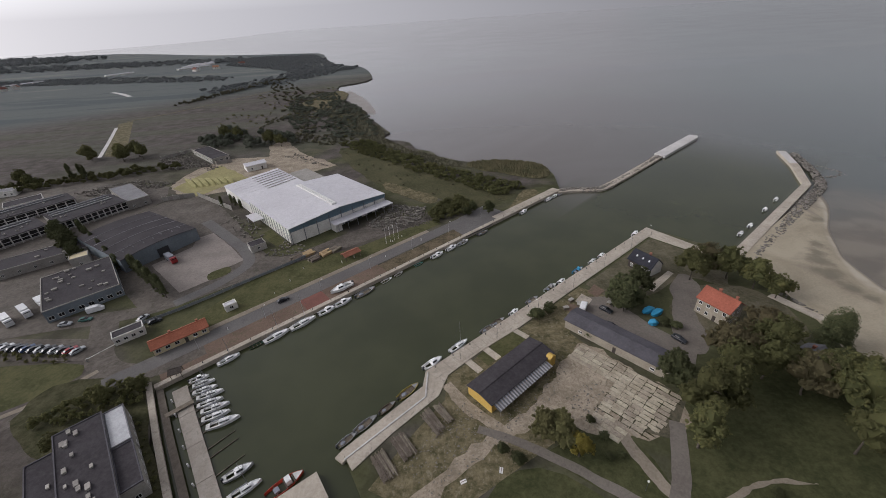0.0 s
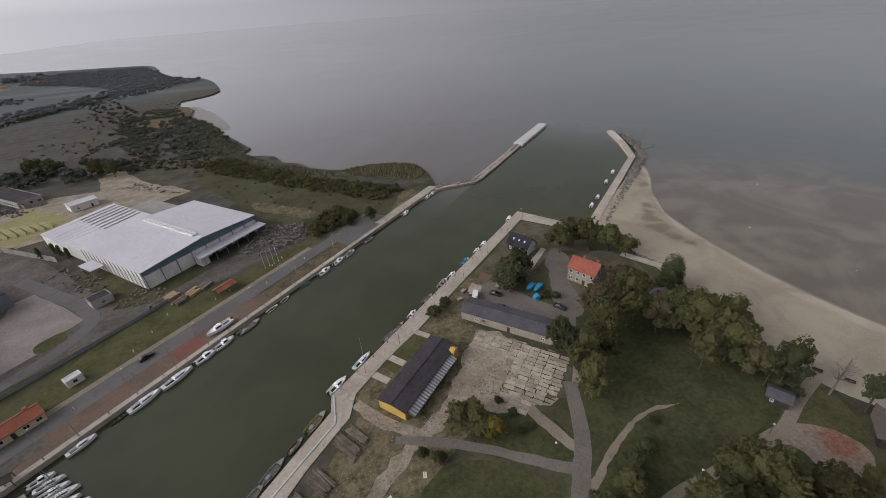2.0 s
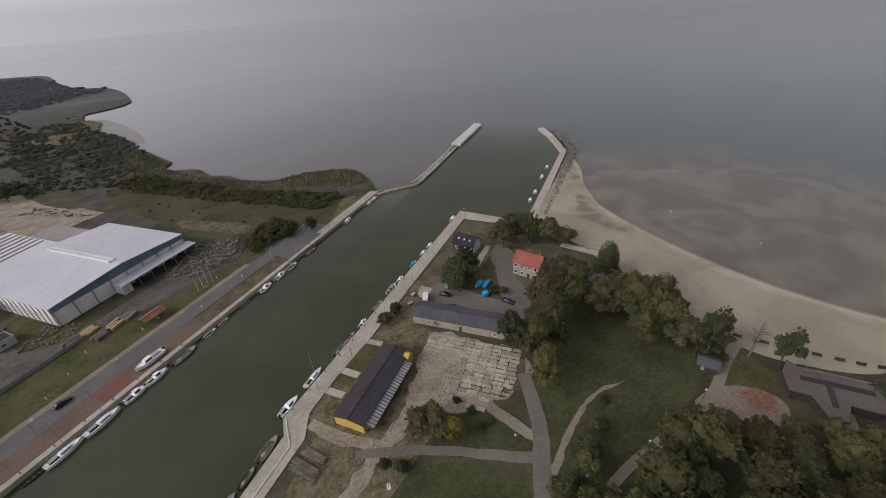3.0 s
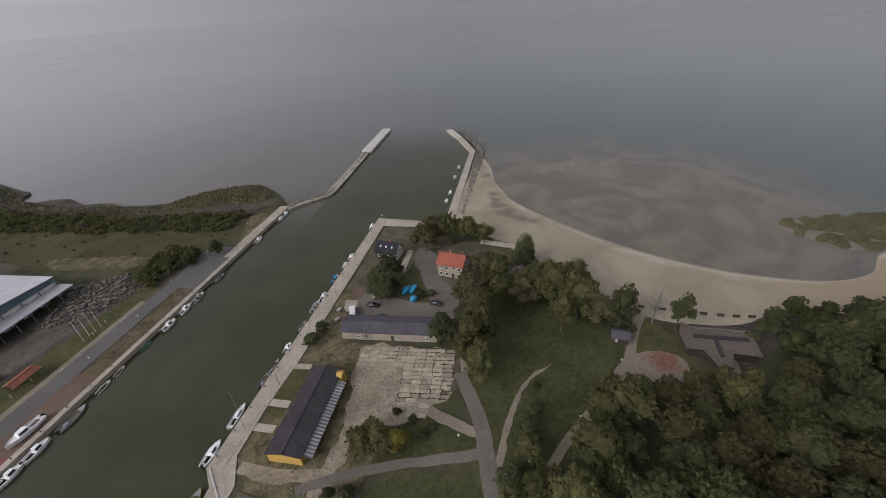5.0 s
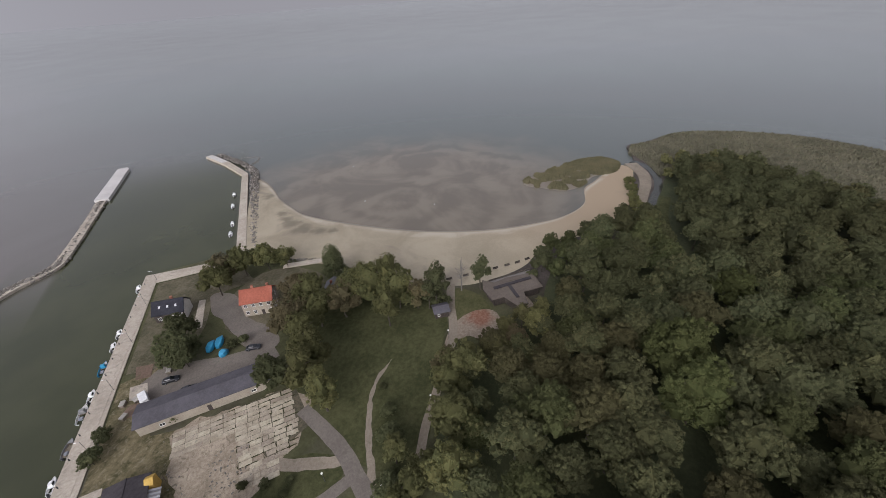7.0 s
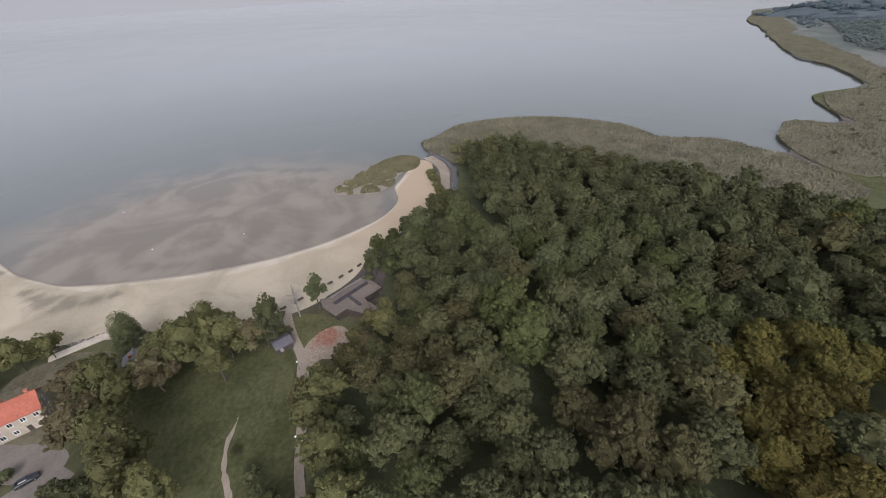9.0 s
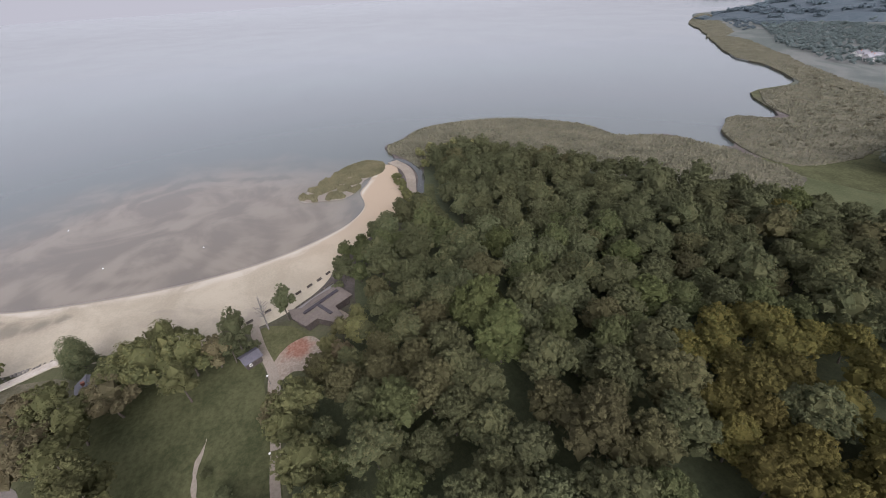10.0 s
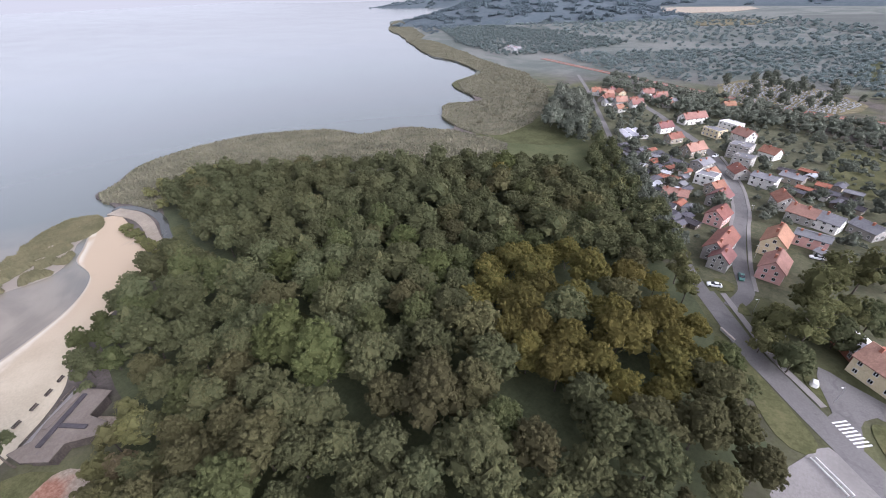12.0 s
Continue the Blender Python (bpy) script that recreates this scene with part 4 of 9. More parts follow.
def broad_crown(rng, r, z0, z1, big, florets, cards, size, spread=0.60):
    """A crown of a few large limbs' worth of foliage, each set with small rounded sprays of leaves."""
    h = z1 - z0
    lobes = [(0, 0, z0 + h * 0.52, r * 0.62, h * 0.44)]
    for i in range(big):
        a = i * 2.39996 + rng.uniform(-0.35, 0.35)
        low = i % 3 != 2
        reach = r * (spread if low else spread * 0.55) * rng.uniform(0.85, 1.15)
        q = r * rng.uniform(0.32, 0.48)
        lobes.append((reach * math.cos(a), reach * math.sin(a), z0 + h * (rng.uniform(0.30, 0.56) if low else rng.uniform(0.60, 0.76)), q, min(q, h * 0.34) * rng.uniform(0.75, 1.0)))
    L = np.array(lobes)
    area = L[:, 3] ** 2
    pick = rng.choice(len(L), florets * 3, p=area / area.sum())
    d = rng.normal(size=(florets * 3, 3))
    d /= np.linalg.norm(d, axis=1)[:, None]
    d[:, 2] = np.where(d[:, 2] < -0.3, -d[:, 2], d[:, 2])
    c = L[pick, :3] + d * np.stack([L[pick, 3], L[pick, 3], L[pick, 4]], 1) * rng.uniform(0.90, 1.03, (len(d), 1))
    rel = (c[:, None, :] - L[None, :, :3]) / np.stack([L[:, 3], L[:, 3], L[:, 4]], 1)[None]
    buried = (np.linalg.norm(rel, axis=2) < 0.86).any(1)
    c, d = c[~buried][:florets], d[~buried][:florets]
    n = len(c)
    fr = r * rng.uniform(0.055, 0.115, n)
    k = rng.choice(n, cards, p=fr ** 2 / (fr ** 2).sum())
    out = rng.normal(scale=0.62, size=(cards, 3)) + d[k] + (0, 0, 0.25)
    out /= np.linalg.norm(out, axis=1)[:, None]
    pos = c[k] + out * (fr[k] * rng.uniform(0.88, 1.14, cards))[:, None]
    # nearly half of the leaves fill the hollows between the sprays
    fill = int(cards * 0.45)
    kl = rng.choice(len(L), fill, p=area / area.sum())
    pos[:fill] = L[kl, :3] + out[:fill] * np.stack([L[kl, 3], L[kl, 3], L[kl, 4]], 1) * rng.uniform(0.90, 1.03, (fill, 1))
    nn = out + rng.normal(scale=0.36, size=(cards, 3)) + (0, 0, 0.2)
    nn /= np.linalg.norm(nn, axis=1)[:, None]
    t = np.cross(nn, rng.normal(size=(cards, 3)))
    t /= np.linalg.norm(t, axis=1)[:, None]
    b = np.cross(nn, t)
    s = size * rng.uniform(0.6, 1.4, (cards, 1))
    w = s * rng.uniform(0.45, 0.8, (cards, 1))
    v = np.stack([pos - t * s * 0.6, pos + b * w * 0.6 - nn * s * 0.2, pos + t * s * 0.7, pos - b * w * 0.6 - nn * s * 0.2], 1).reshape(-1, 3)
    f = [tuple(q) for q in np.arange(cards * 4).reshape(-1, 4).tolist()]
    vs, base = [v], len(v)
    iv, fi = ICO1
    for centre, radius in [(p, np.array([q, q, q * 0.85]) * 0.86) for p, q in zip(c, fr)] + [(l[:3], np.array([l[3], l[3], l[4]]) * 0.80) for l in L]:
        vs.append(centre + iv * (1 + 0.14 * rng.normal(size=(len(iv), 1))) * radius)
        f += [tuple(q) for q in (fi + base).tolist()]
        base += len(iv)
    return np.concatenate(vs), f


def tube(bm, a, b, r0, r1, n=7):
    """A tapered limb between two points."""
    a, b = Vector(a), Vector(b)
    q = (b - a).to_track_quat("Z", "Y")
    ring0 = [bm.verts.new(a + q @ Vector((r0 * math.cos(2 * math.pi * i / n), r0 * math.sin(2 * math.pi * i / n), 0))) for i in range(n)]
    ring1 = [bm.verts.new(b + q @ Vector((r1 * math.cos(2 * math.pi * i / n), r1 * math.sin(2 * math.pi * i / n), 0))) for i in range(n)]
    for i in range(n):
        j = (i + 1) % n
        bm.faces.new((ring0[i], ring0[j], ring1[j], ring1[i]))
    bm.faces.new(ring0[::-1])
    bm.faces.new(ring1)
    return bm


def trunk_bm(rng, h, top, r, limbs):
    bm = bmesh.new()
    lean = rng.uniform(-0.4, 0.4, 2)
    mid = (lean[0], lean[1], h * 0.5)
    tube(bm, (0, 0, -0.4), mid, r, r * 0.75)
    tube(bm, mid, (lean[0] * 1.5, lean[1] * 1.5, top), r * 0.75, r * 0.2)
    for i in range(limbs):
        a, z = i * 2.3 + rng.uniform(-0.5, 0.5), rng.uniform(0.35, 0.75) * top
        l = top * rng.uniform(0.16, 0.24)
        tube(bm, (lean[0], lean[1], z), (lean[0] + l * math.cos(a), lean[1] + l * math.sin(a), z + l * 0.8), r * 0.4, r * 0.1, 5)
    return bm


def mesh_np(name, v, f, material):
    me = bpy.data.meshes.new(name)
    me.from_pydata(v.tolist(), [], f)
    me.materials.append(material)
    return me


def tree_kind(seed, label, material, h=16.0, r=5.0, low=0.28, big=9, florets=60, cards=2000, size=0.45, limbs=6, category="tree", taper=None, spread=0.60):
    """One tree with a trunk and a crown, to be copied. taper: for crowns that narrow to the top."""
    rng = np.random.default_rng(seed)
    ob = thing("tree", label, category)
    part("trunk", trunk_bm(rng, h * low, h * 0.86, h * 0.017 + 0.06, limbs), BARK, ob)
    if taper is None:
        v, f = broad_crown(rng, r, h * low * 0.8, h, big, florets, cards, size, spread)
    else:
        v, f = foliage(rng, crown_lobes(rng, r, h * low * 0.8, h, florets, taper), cards, size)
    part("crown", mesh_np("crown", v, f, material), None, ob)
    return ob


def place(kind, x, y, scale, rng, z=0.0, group="", tall=1.0):
    """Sets a copy of a tree on the ground."""
    m = Matrix.LocRotScale((x, y, z), Euler((0, 0, rng.uniform(0, 6.28))), (scale, scale, scale * tall))
    ob = copy_thing(kind, m)
    if group:
        ob["group"] = group
    return ob


def retire(kinds):
    """Removes the first of each kind once its copies stand."""
    for k in kinds:
        for o in (*k.children_recursive, k):
            bpy.data.objects.remove(o)


def stuff_woods(name, label, material, spots, seed, h=14.0, r=4.6, cards=420, size=1.15, kinds=5, low=0.12, lobes=9, category="woods", broad=False):
    """Many trees or shrubs as one mesh. spots: rows of x, y, scale."""
    rng = np.random.default_rng(seed)
    base = [broad_crown(rng, r, h * low, h, 9, lobes, cards, size) if broad else foliage(rng, crown_lobes(rng, r, h * low, h, lobes), cards, size) for _ in range(kinds)]
    vs, fs, n = [], [], 0
    for x, y, s, *z in spots:
        v, f = base[rng.integers(kinds)]
        a = rng.uniform(0, 6.28)
        turn = np.array([[math.cos(a), -math.sin(a), 0], [math.sin(a), math.cos(a), 0], [0, 0, rng.uniform(0.85, 1.15)]])
        vs.append(v @ turn.T * s + (x, y, z[0] if z else 0))
        fs += [tuple(i + n for i in q) for q in f]
        n += len(v)
    ob = new(name, mesh_np(name, np.concatenate(vs), fs, material))
    return tagged(ob, label, category, kind="stuff")


def scatter(rng, poly, gap, count, tries=20000, keep=None):
    """Spots inside an outline, at least a gap apart."""
    xs, ys = [p[0] for p in poly], [p[1] for p in poly]
    out, grid = [], {}
    for _ in range(tries):
        p = (rng.uniform(min(xs), max(xs)), rng.uniform(min(ys), max(ys)))
        c = (int(p[0] // gap), int(p[1] // gap))
        if any((p[0] - q[0]) ** 2 + (p[1] - q[1]) ** 2 < gap * gap for i in (-1, 0, 1) for j in (-1, 0, 1) for q in grid.get((c[0] + i, c[1] + j), ())):
            continue
        if not inside(p, poly) or (keep and not keep(p)):
            continue
        grid.setdefault(c, []).append(p)
        out.append(p)
        if len(out) >= count:
            break
    return out


FOREST_LABEL = "tall broadleaf tree with a dense rounded crown in the wood"
AUTUMN_LABEL = "tall broadleaf tree with yellow-olive autumn crown in the wood"
BROWN_LABEL = "tall broadleaf tree with brownish olive crown in the wood"
BRIGHT_LABEL = "tall broadleaf tree with fresh bright green crown in the wood"
WOOD = [("green", LEAF, 7.6, 18, FOREST_LABEL), ("green", LEAF, 6.6, 17, FOREST_LABEL), ("green", LEAF_DARK, 7.0, 17, FOREST_LABEL), ("green", LEAF, 8.2, 19, FOREST_LABEL), ("green", LEAF_GREEN, 7.2, 18, FOREST_LABEL),
        ("autumn", LEAF_AUTUMN, 7.4, 17, AUTUMN_LABEL), ("autumn", LEAF_AUTUMN, 6.6, 16, AUTUMN_LABEL), ("brown", LEAF_BROWN, 7.8, 18, BROWN_LABEL), ("brown", LEAF_BROWN, 6.8, 17, BROWN_LABEL), ("bright", LEAF_BRIGHT, 8.0, 19, BRIGHT_LABEL)]
NEARWOOD = {}
for i, (tone, leaf, r, h, label) in enumerate(WOOD):
    NEARWOOD.setdefault(tone, []).append(tree_kind(11 + i, label, leaf, h, r * 0.95, 0.24, 12, 115, 2900, 0.45))
FOREST = [(58, 19), (72, 21), (80, 20), (88, 8), (98, 3), (110, -2), (124, 0), (140, 3), (151, -7), (158, -20), (165, -33), (176, -48), (206, -50), (226, -56), (233, -68), (228, -82), (214, -104), (196, -122), (170, -138), (142, -158), (118, -178), (104, -190), (84, -192), (66, -186), (48, -172), (34, -152), (17, -126), (3, -106), (-7, -98), (-16, -83), (-19, -67), (-14, -50), (20, -10), (38, 8)]


def ride(p):
    """Keeps the grassy ride through the wood clear, and a few glades."""
    line = [(216, -50), (180, -44), (164, -43), (140, -43), (118, -43.5), (96, -43)]
    for i, ((x0, y0), (x1, y1)) in enumerate(zip(line, line[1:])):
        f = max(0, min(1, ((p[0] - x0) * (x1 - x0) + (p[1] - y0) * (y1 - y0)) / ((x1 - x0) ** 2 + (y1 - y0) ** 2)))
        if math.hypot(p[0] - x0 - f * (x1 - x0), p[1] - y0 - f * (y1 - y0)) < 7.0 - 0.4 * i:
            return False
    return all(math.hypot(p[0] - x, p[1] - y) > r for x, y, r in ((58, -29, 8), (21, -53, 9), (154, -92, 8), (84, -22, 6), (40, -62, 6)))


def tone_of(p, rng):
    """Which stand of the wood a tree belongs to, by its place."""
    if math.hypot(p[0] - 78, (p[1] + 31) * 1.3) < 10:
        return "bright"
    if math.hypot(p[0] - 27, p[1] + 90) < 33 and rng.random() < 0.88:
        return "autumn"
    if (math.hypot(p[0] - 44, p[1] + 50) < 17 or p[0] < 6) and rng.random() < 0.6:
        return "brown"
    return rng.choice(["green", "green", "green", "green", "green", "green", "green", "brown", "bright", "autumn"], p=[0.125] * 7 + [0.100, 0.020, 0.005])


def to_edge(p):
    """How far a tree stands inside the wood's outline."""
    best = 1e9
    for (x0, y0), (x1, y1) in zip(FOREST, FOREST[1:] + FOREST[:1]):
        f = max(0, min(1, ((p[0] - x0) * (x1 - x0) + (p[1] - y0) * (y1 - y0)) / ((x1 - x0) ** 2 + (y1 - y0) ** 2)))
        best = min(best, math.hypot(p[0] - x0 - f * (x1 - x0), p[1] - y0 - f * (y1 - y0)))
    return best


rng = np.random.default_rng(5)
TALL = [(85, -30), (73, -32), (61, -38), (42, -39), (46, -62), (30, -83), (31, -106), (14, -82)]
spots = TALL + [p for p in scatter(rng, FOREST, 7.6, 1400, 60000, ride) if all(math.hypot(p[0] - x, p[1] - y) > 8 for x, y in TALL)]
FARWOOD_SPOTS = {}
spots.sort(key=lambda p: (p not in TALL, math.hypot(p[0], p[1])))
for i, (x, y) in enumerate(spots):
    tone = tone_of((x, y), rng)
    edge = to_edge((x, y))
    size = 1.10 if (x, y) in TALL else rng.uniform(0.74, 1.04) * (0.66 if edge < 3.5 else 0.80 if edge < 8 else 1.0)
    if i < 230:
        kinds = NEARWOOD[tone]
        place(kinds[rng.integers(len(kinds))], x, y, size, rng, 0, "trees of the wood", rng.uniform(0.90, 1.06))
    else:
        FARWOOD_SPOTS.setdefault(tone if tone != "green" else ("green", "dark")[i % 2], []).append((x, y, size))
for j, (tone, leaf, label) in enumerate((("green", LEAF, "dense broadleaf wood behind the beach, green crowns"), ("dark", LEAF_DARK, "darker broadleaf trees mixed into the wood"), ("brown", LEAF_BROWN, "brownish olive broadleaf trees mixed into the wood"), ("bright", LEAF_BRIGHT, "fresh green broadleaf trees mixed into the wood"), ("autumn", LEAF_AUTUMN, "broadleaf trees turning yellow in the wood"))):
    if tone in FARWOOD_SPOTS:
        stuff_woods("wood", label, leaf, FARWOOD_SPOTS[tone], 31 + j, 17.5, 7.4, 900, 0.78, category="wood", low=0.24, lobes=60, broad=True)
# willows at the seaward corner of the wood
stuff_woods("willows", "pale green willows at the edge of the reeds", LEAF_WILLOW, [(232, -60, 0.9), (238, -68, 1.0), (229, -72, 0.8), (236, -80, 0.9), (226, -58, 0.7), (222, -52, 0.7), (241, -54, 0.8), (246, -63, 0.9), (243, -73, 0.8), (248, -79, 0.8), (240, -88, 0.9), (233, -92, 0.8), (228, -101, 0.8), (236, -99, 0.6), (219, -112, 0.7), (208, -120, 0.7)], 36, 9, 5.0, 800, 0.55, category="willows", lobes=44, broad=True)

# single trees of the park and the harbour's east bank: x, y, kind, scale
PARKKINDS = {
    "round": tree_kind(41, "round broadleaf tree with dark green crown on the grass", LEAF_DARK, 12, 5.2, 0.08, 9, 80, 2100, 0.42),
    "oak": tree_kind(42, "spreading broadleaf tree with olive green crown in the park", LEAF_PARK, 13, 5.4, 0.16, 8, 76, 1900, 0.42, spread=0.66),
    "brown": tree_kind(43, "broadleaf tree with crown turning brown in the park", LEAF_PARKBROWN, 13, 5.0, 0.18, 8, 70, 1800, 0.40, spread=0.68),
    "tall": tree_kind(44, "slender tall tree with an open crown near the beach", LEAF_DARK, 16, 3.6, 0.16, 13, 70, 2200, 0.32, spread=0.62),
    "thin": tree_kind(45, "broadleaf tree with thin open crown and visible limbs", LEAF_PARK, 13, 4.8, 0.3, florets=13, cards=520, size=0.5, limbs=9, taper=0.3),
    "poplar": tree_kind(46, "tall leafy tree beside the park road", LEAF_PARK, 16, 4.0, 0.10, 13, 80, 2000, 0.40, spread=0.62),
    "willow": tree_kind(47, "pale green willow bush beside the yard", LEAF_WILLOW, 9, 4.4, 0.08, 7, 70, 2200, 0.30),
    "yellow": tree_kind(48, "tree with yellow autumn leaves beside the yard", LEAF_YELLOW, 9, 3.4, 0.1, 7, 64, 1800, 0.28),
    "bush": tree_kind(49, "dark green bush on the rough ground", LEAF_DARK, 5, 3.6, 0.02, 7, 60, 1700, 0.28, 3, "bush"),
    "cone": tree_kind(51, "dark broad cone-shaped tree beside the beach", LEAF_DARK, 15, 6.0, 0.04, florets=30, cards=2600, size=0.48, taper=0.72),
    "conifer": tree_kind(50, "dark narrow conifer beside the yard", LEAF_DARK, 10, 2.0, 0.05, florets=12, cards=800, size=0.4, limbs=3, taper=0.75),
}
PARK = "bush,63,108,2.0 round,69,113,0.95 round,60,103,0.75 oak,91,118,1.15 brown,98,121,1.1 oak,104,117,1.1 oak,109,110,1.0 oak,112,104,0.79 cone,110,81,0.95 bush,108,74,1.1 bush,104,70,1.0 thin,104,66,1.0 brown,92,84,1.1 oak,90,78,1.25 brown,78,79,1.25 oak,84,72,1.25 poplar,70,68,1.25 poplar,60,62,1.19 poplar,66,62,1.25 poplar,56,54,1.06 round,60,73,0.92 oak,98,60,1.32 oak,98,50,1.25 thin,107,57,1.19 oak,96,66,1.19 brown,90,66,1.19 tall,101.5,37.5,1.22 tall,99.5,40,0.8 tall,113,25,0.98 bush,104,34.5,0.5 willow,25.5,58,0.95 yellow,28.5,54,0.90 willow,22,60,0.95 bush,14,54,0.60 bush,11,57,0.50 round,51.7,34.5,0.62 oak,41,25,0.85 thin,36,26,0.8 oak,46,23.5,0.75 thin,97,9,0.75 oak,91,13,0.72 thin,101,4,0.75 brown,87,10,0.80 oak,94,4,0.85 oak,82,14,0.85 bush,58.5,38,0.7 brown,74,27,0.8 oak,73,22,1.19 bush,66,43,0.4 oak,46,18,1.06 oak,57,20,1.12 thin,102,56,1.06 thin,89,50,1.1 thin,47.5,31.5,0.75 bush,45,30,0.6 bush,41,30,1.1 bush,34,63,0.4 bush,36,58,0.4 bush,38,53,0.35 bush,35,53,0.35 willow,26,61,0.8 oak,68,24,0.9 brown,99,44,0.92 bush,104,38,1.00 bush,92,88,1.00 bush,70,96,0.55 bush,72,93,0.60 bush,66,106,0.60 round,128,5,0.92 round,176,-26,0.6 bush,122,8,0.80 bush,13,72,0.30 bush,30,102,0.90 bush,36,106,0.70 bush,44,92,0.50"
for row in PARK.split():
    k, x, y, s = row.split(",")
    place(PARKKINDS[k], float(x), float(y), float(s), rng, 0, "trees of the park")

# ---- buildings ----
def glass_material():
    n = Nodes("window_glass")
    return n.done(rgb((0.012, 0.014, 0.017)), 0.08, 0, 0.6)


GLASS = glass_material()
_window = {}


def window_meshes(w, h):
    """A frame with a cross bar, and its pane, shared by all windows of one size."""
    if (w, h) not in _window:
        f = bmesh.new()
        t = 0.09
        xs, zs = (-w / 2, -w / 2 + t, -0.035, 0.035, w / 2 - t, w / 2), (-0.06, t, h - t, h)
        grid = {(i, j, k): f.verts.new((x, y, z)) for i, x in enumerate(xs) for j, z in enumerate(zs) for k, y in enumerate((-0.09, 0.04))}
        solid = {(i, j) for i in range(5) for j in range(3)} - {(1, 1), (3, 1)}
        for i, j in solid:
            f.faces.new([grid[i + a, j + b, 0] for a, b in ((0, 0), (1, 0), (1, 1), (0, 1))])
            f.faces.new([grid[i + a, j + b, 1] for a, b in ((0, 1), (1, 1), (1, 0), (0, 0))])
            for di, dj, e0, e1 in ((-1, 0, (0, 1), (0, 0)), (1, 0, (1, 0), (1, 1)), (0, -1, (0, 0), (1, 0)), (0, 1, (1, 1), (0, 1))):
                if (i + di, j + dj) not in solid:
                    f.faces.new([grid[i + e0[0], j + e0[1], 0], grid[i + e0[0], j + e0[1], 1], grid[i + e1[0], j + e1[1], 1], grid[i + e1[0], j + e1[1], 0]])
        bmesh.ops.recalc_face_normals(f, faces=f.faces)
        p = box(bmesh.new(), -w / 2 + t * 0.8, w / 2 - t * 0.8, -0.03, 0.02, t * 0.8, h - t * 0.8)
        _window[(w, h)] = (mesh_of("window", f, FRAMEPAINT), mesh_of("pane", p, GLASS))
    return _window[(w, h)]


def window(parent, x, y, z, face, w=1.1, h=1.3):
    """A window on a wall that looks the way of face (degrees about z; 0 looks to -y)."""
    f, p = window_meshes(w, h)
    ob = part("window", f, None, parent, m=pose(x, y, z, 0, 0, face))
    part("pane", p, None, ob)


def gable_roof(L, W, h, rise, over=0.45, thick=0.22):
    """Two slopes with an overhang and a ridge cap; the ridge runs along x."""
    bm = bmesh.new()
    e, drop = W / 2 + over, rise / (W / 2) * over
    t = thick * math.hypot(W / 2, rise) / (W / 2)
    cap = h + rise + t - 0.16 * rise / (W / 2)
    ring = [(-e, h - drop), (-e, h - drop + t), (-0.16, cap), (-0.16, cap + 0.14), (0.16, cap + 0.14), (0.16, cap), (e, h - drop + t), (e, h - drop), (0, h + rise)]
    a, b = [[bm.verts.new((x, y, z)) for y, z in ring] for x in (-L / 2 - over, L / 2 + over)]
    for i in range(9):
        j = (i + 1) % 9
        bm.faces.new((a[i], a[j], b[j], b[i]))
    for v in (a, b):
        bm.faces.new((v[0], v[1], v[2], v[8]))
        bm.faces.new((v[2], v[3], v[4], v[5], v[8]))
        bm.faces.new((v[5], v[6], v[7], v[8]))
    bmesh.ops.recalc_face_normals(bm, faces=bm.faces)
    return bm


def gable_body(L, W, h, rise):
    bm = bmesh.new()
    ends = []
    for x in (-L / 2, L / 2):
        ends.append([bm.verts.new((x, y, z)) for y, z in ((-W / 2, -0.3), (W / 2, -0.3), (W / 2, h), (0, h + rise - 0.02), (-W / 2, h))])
    a, b = ends
    bm.faces.new(a[::-1])
    bm.faces.new(b)
    for i in range(5):
        j = (i + 1) % 5
        bm.faces.new((a[i], a[j], b[j], b[i]))
    return bm


def chimney(parent, x, y, z, h=1.3, s=0.7):
    c = box(bmesh.new(), x - s / 2, x + s / 2, y - s / 2, y + s / 2, z, z + h)
    box(c, x - s / 2 - 0.08, x + s / 2 + 0.08, y - s / 2 - 0.08, y + s / 2 + 0.08, z + h, z + h + 0.12)
    part("chimney", c, BRICKRED, parent)


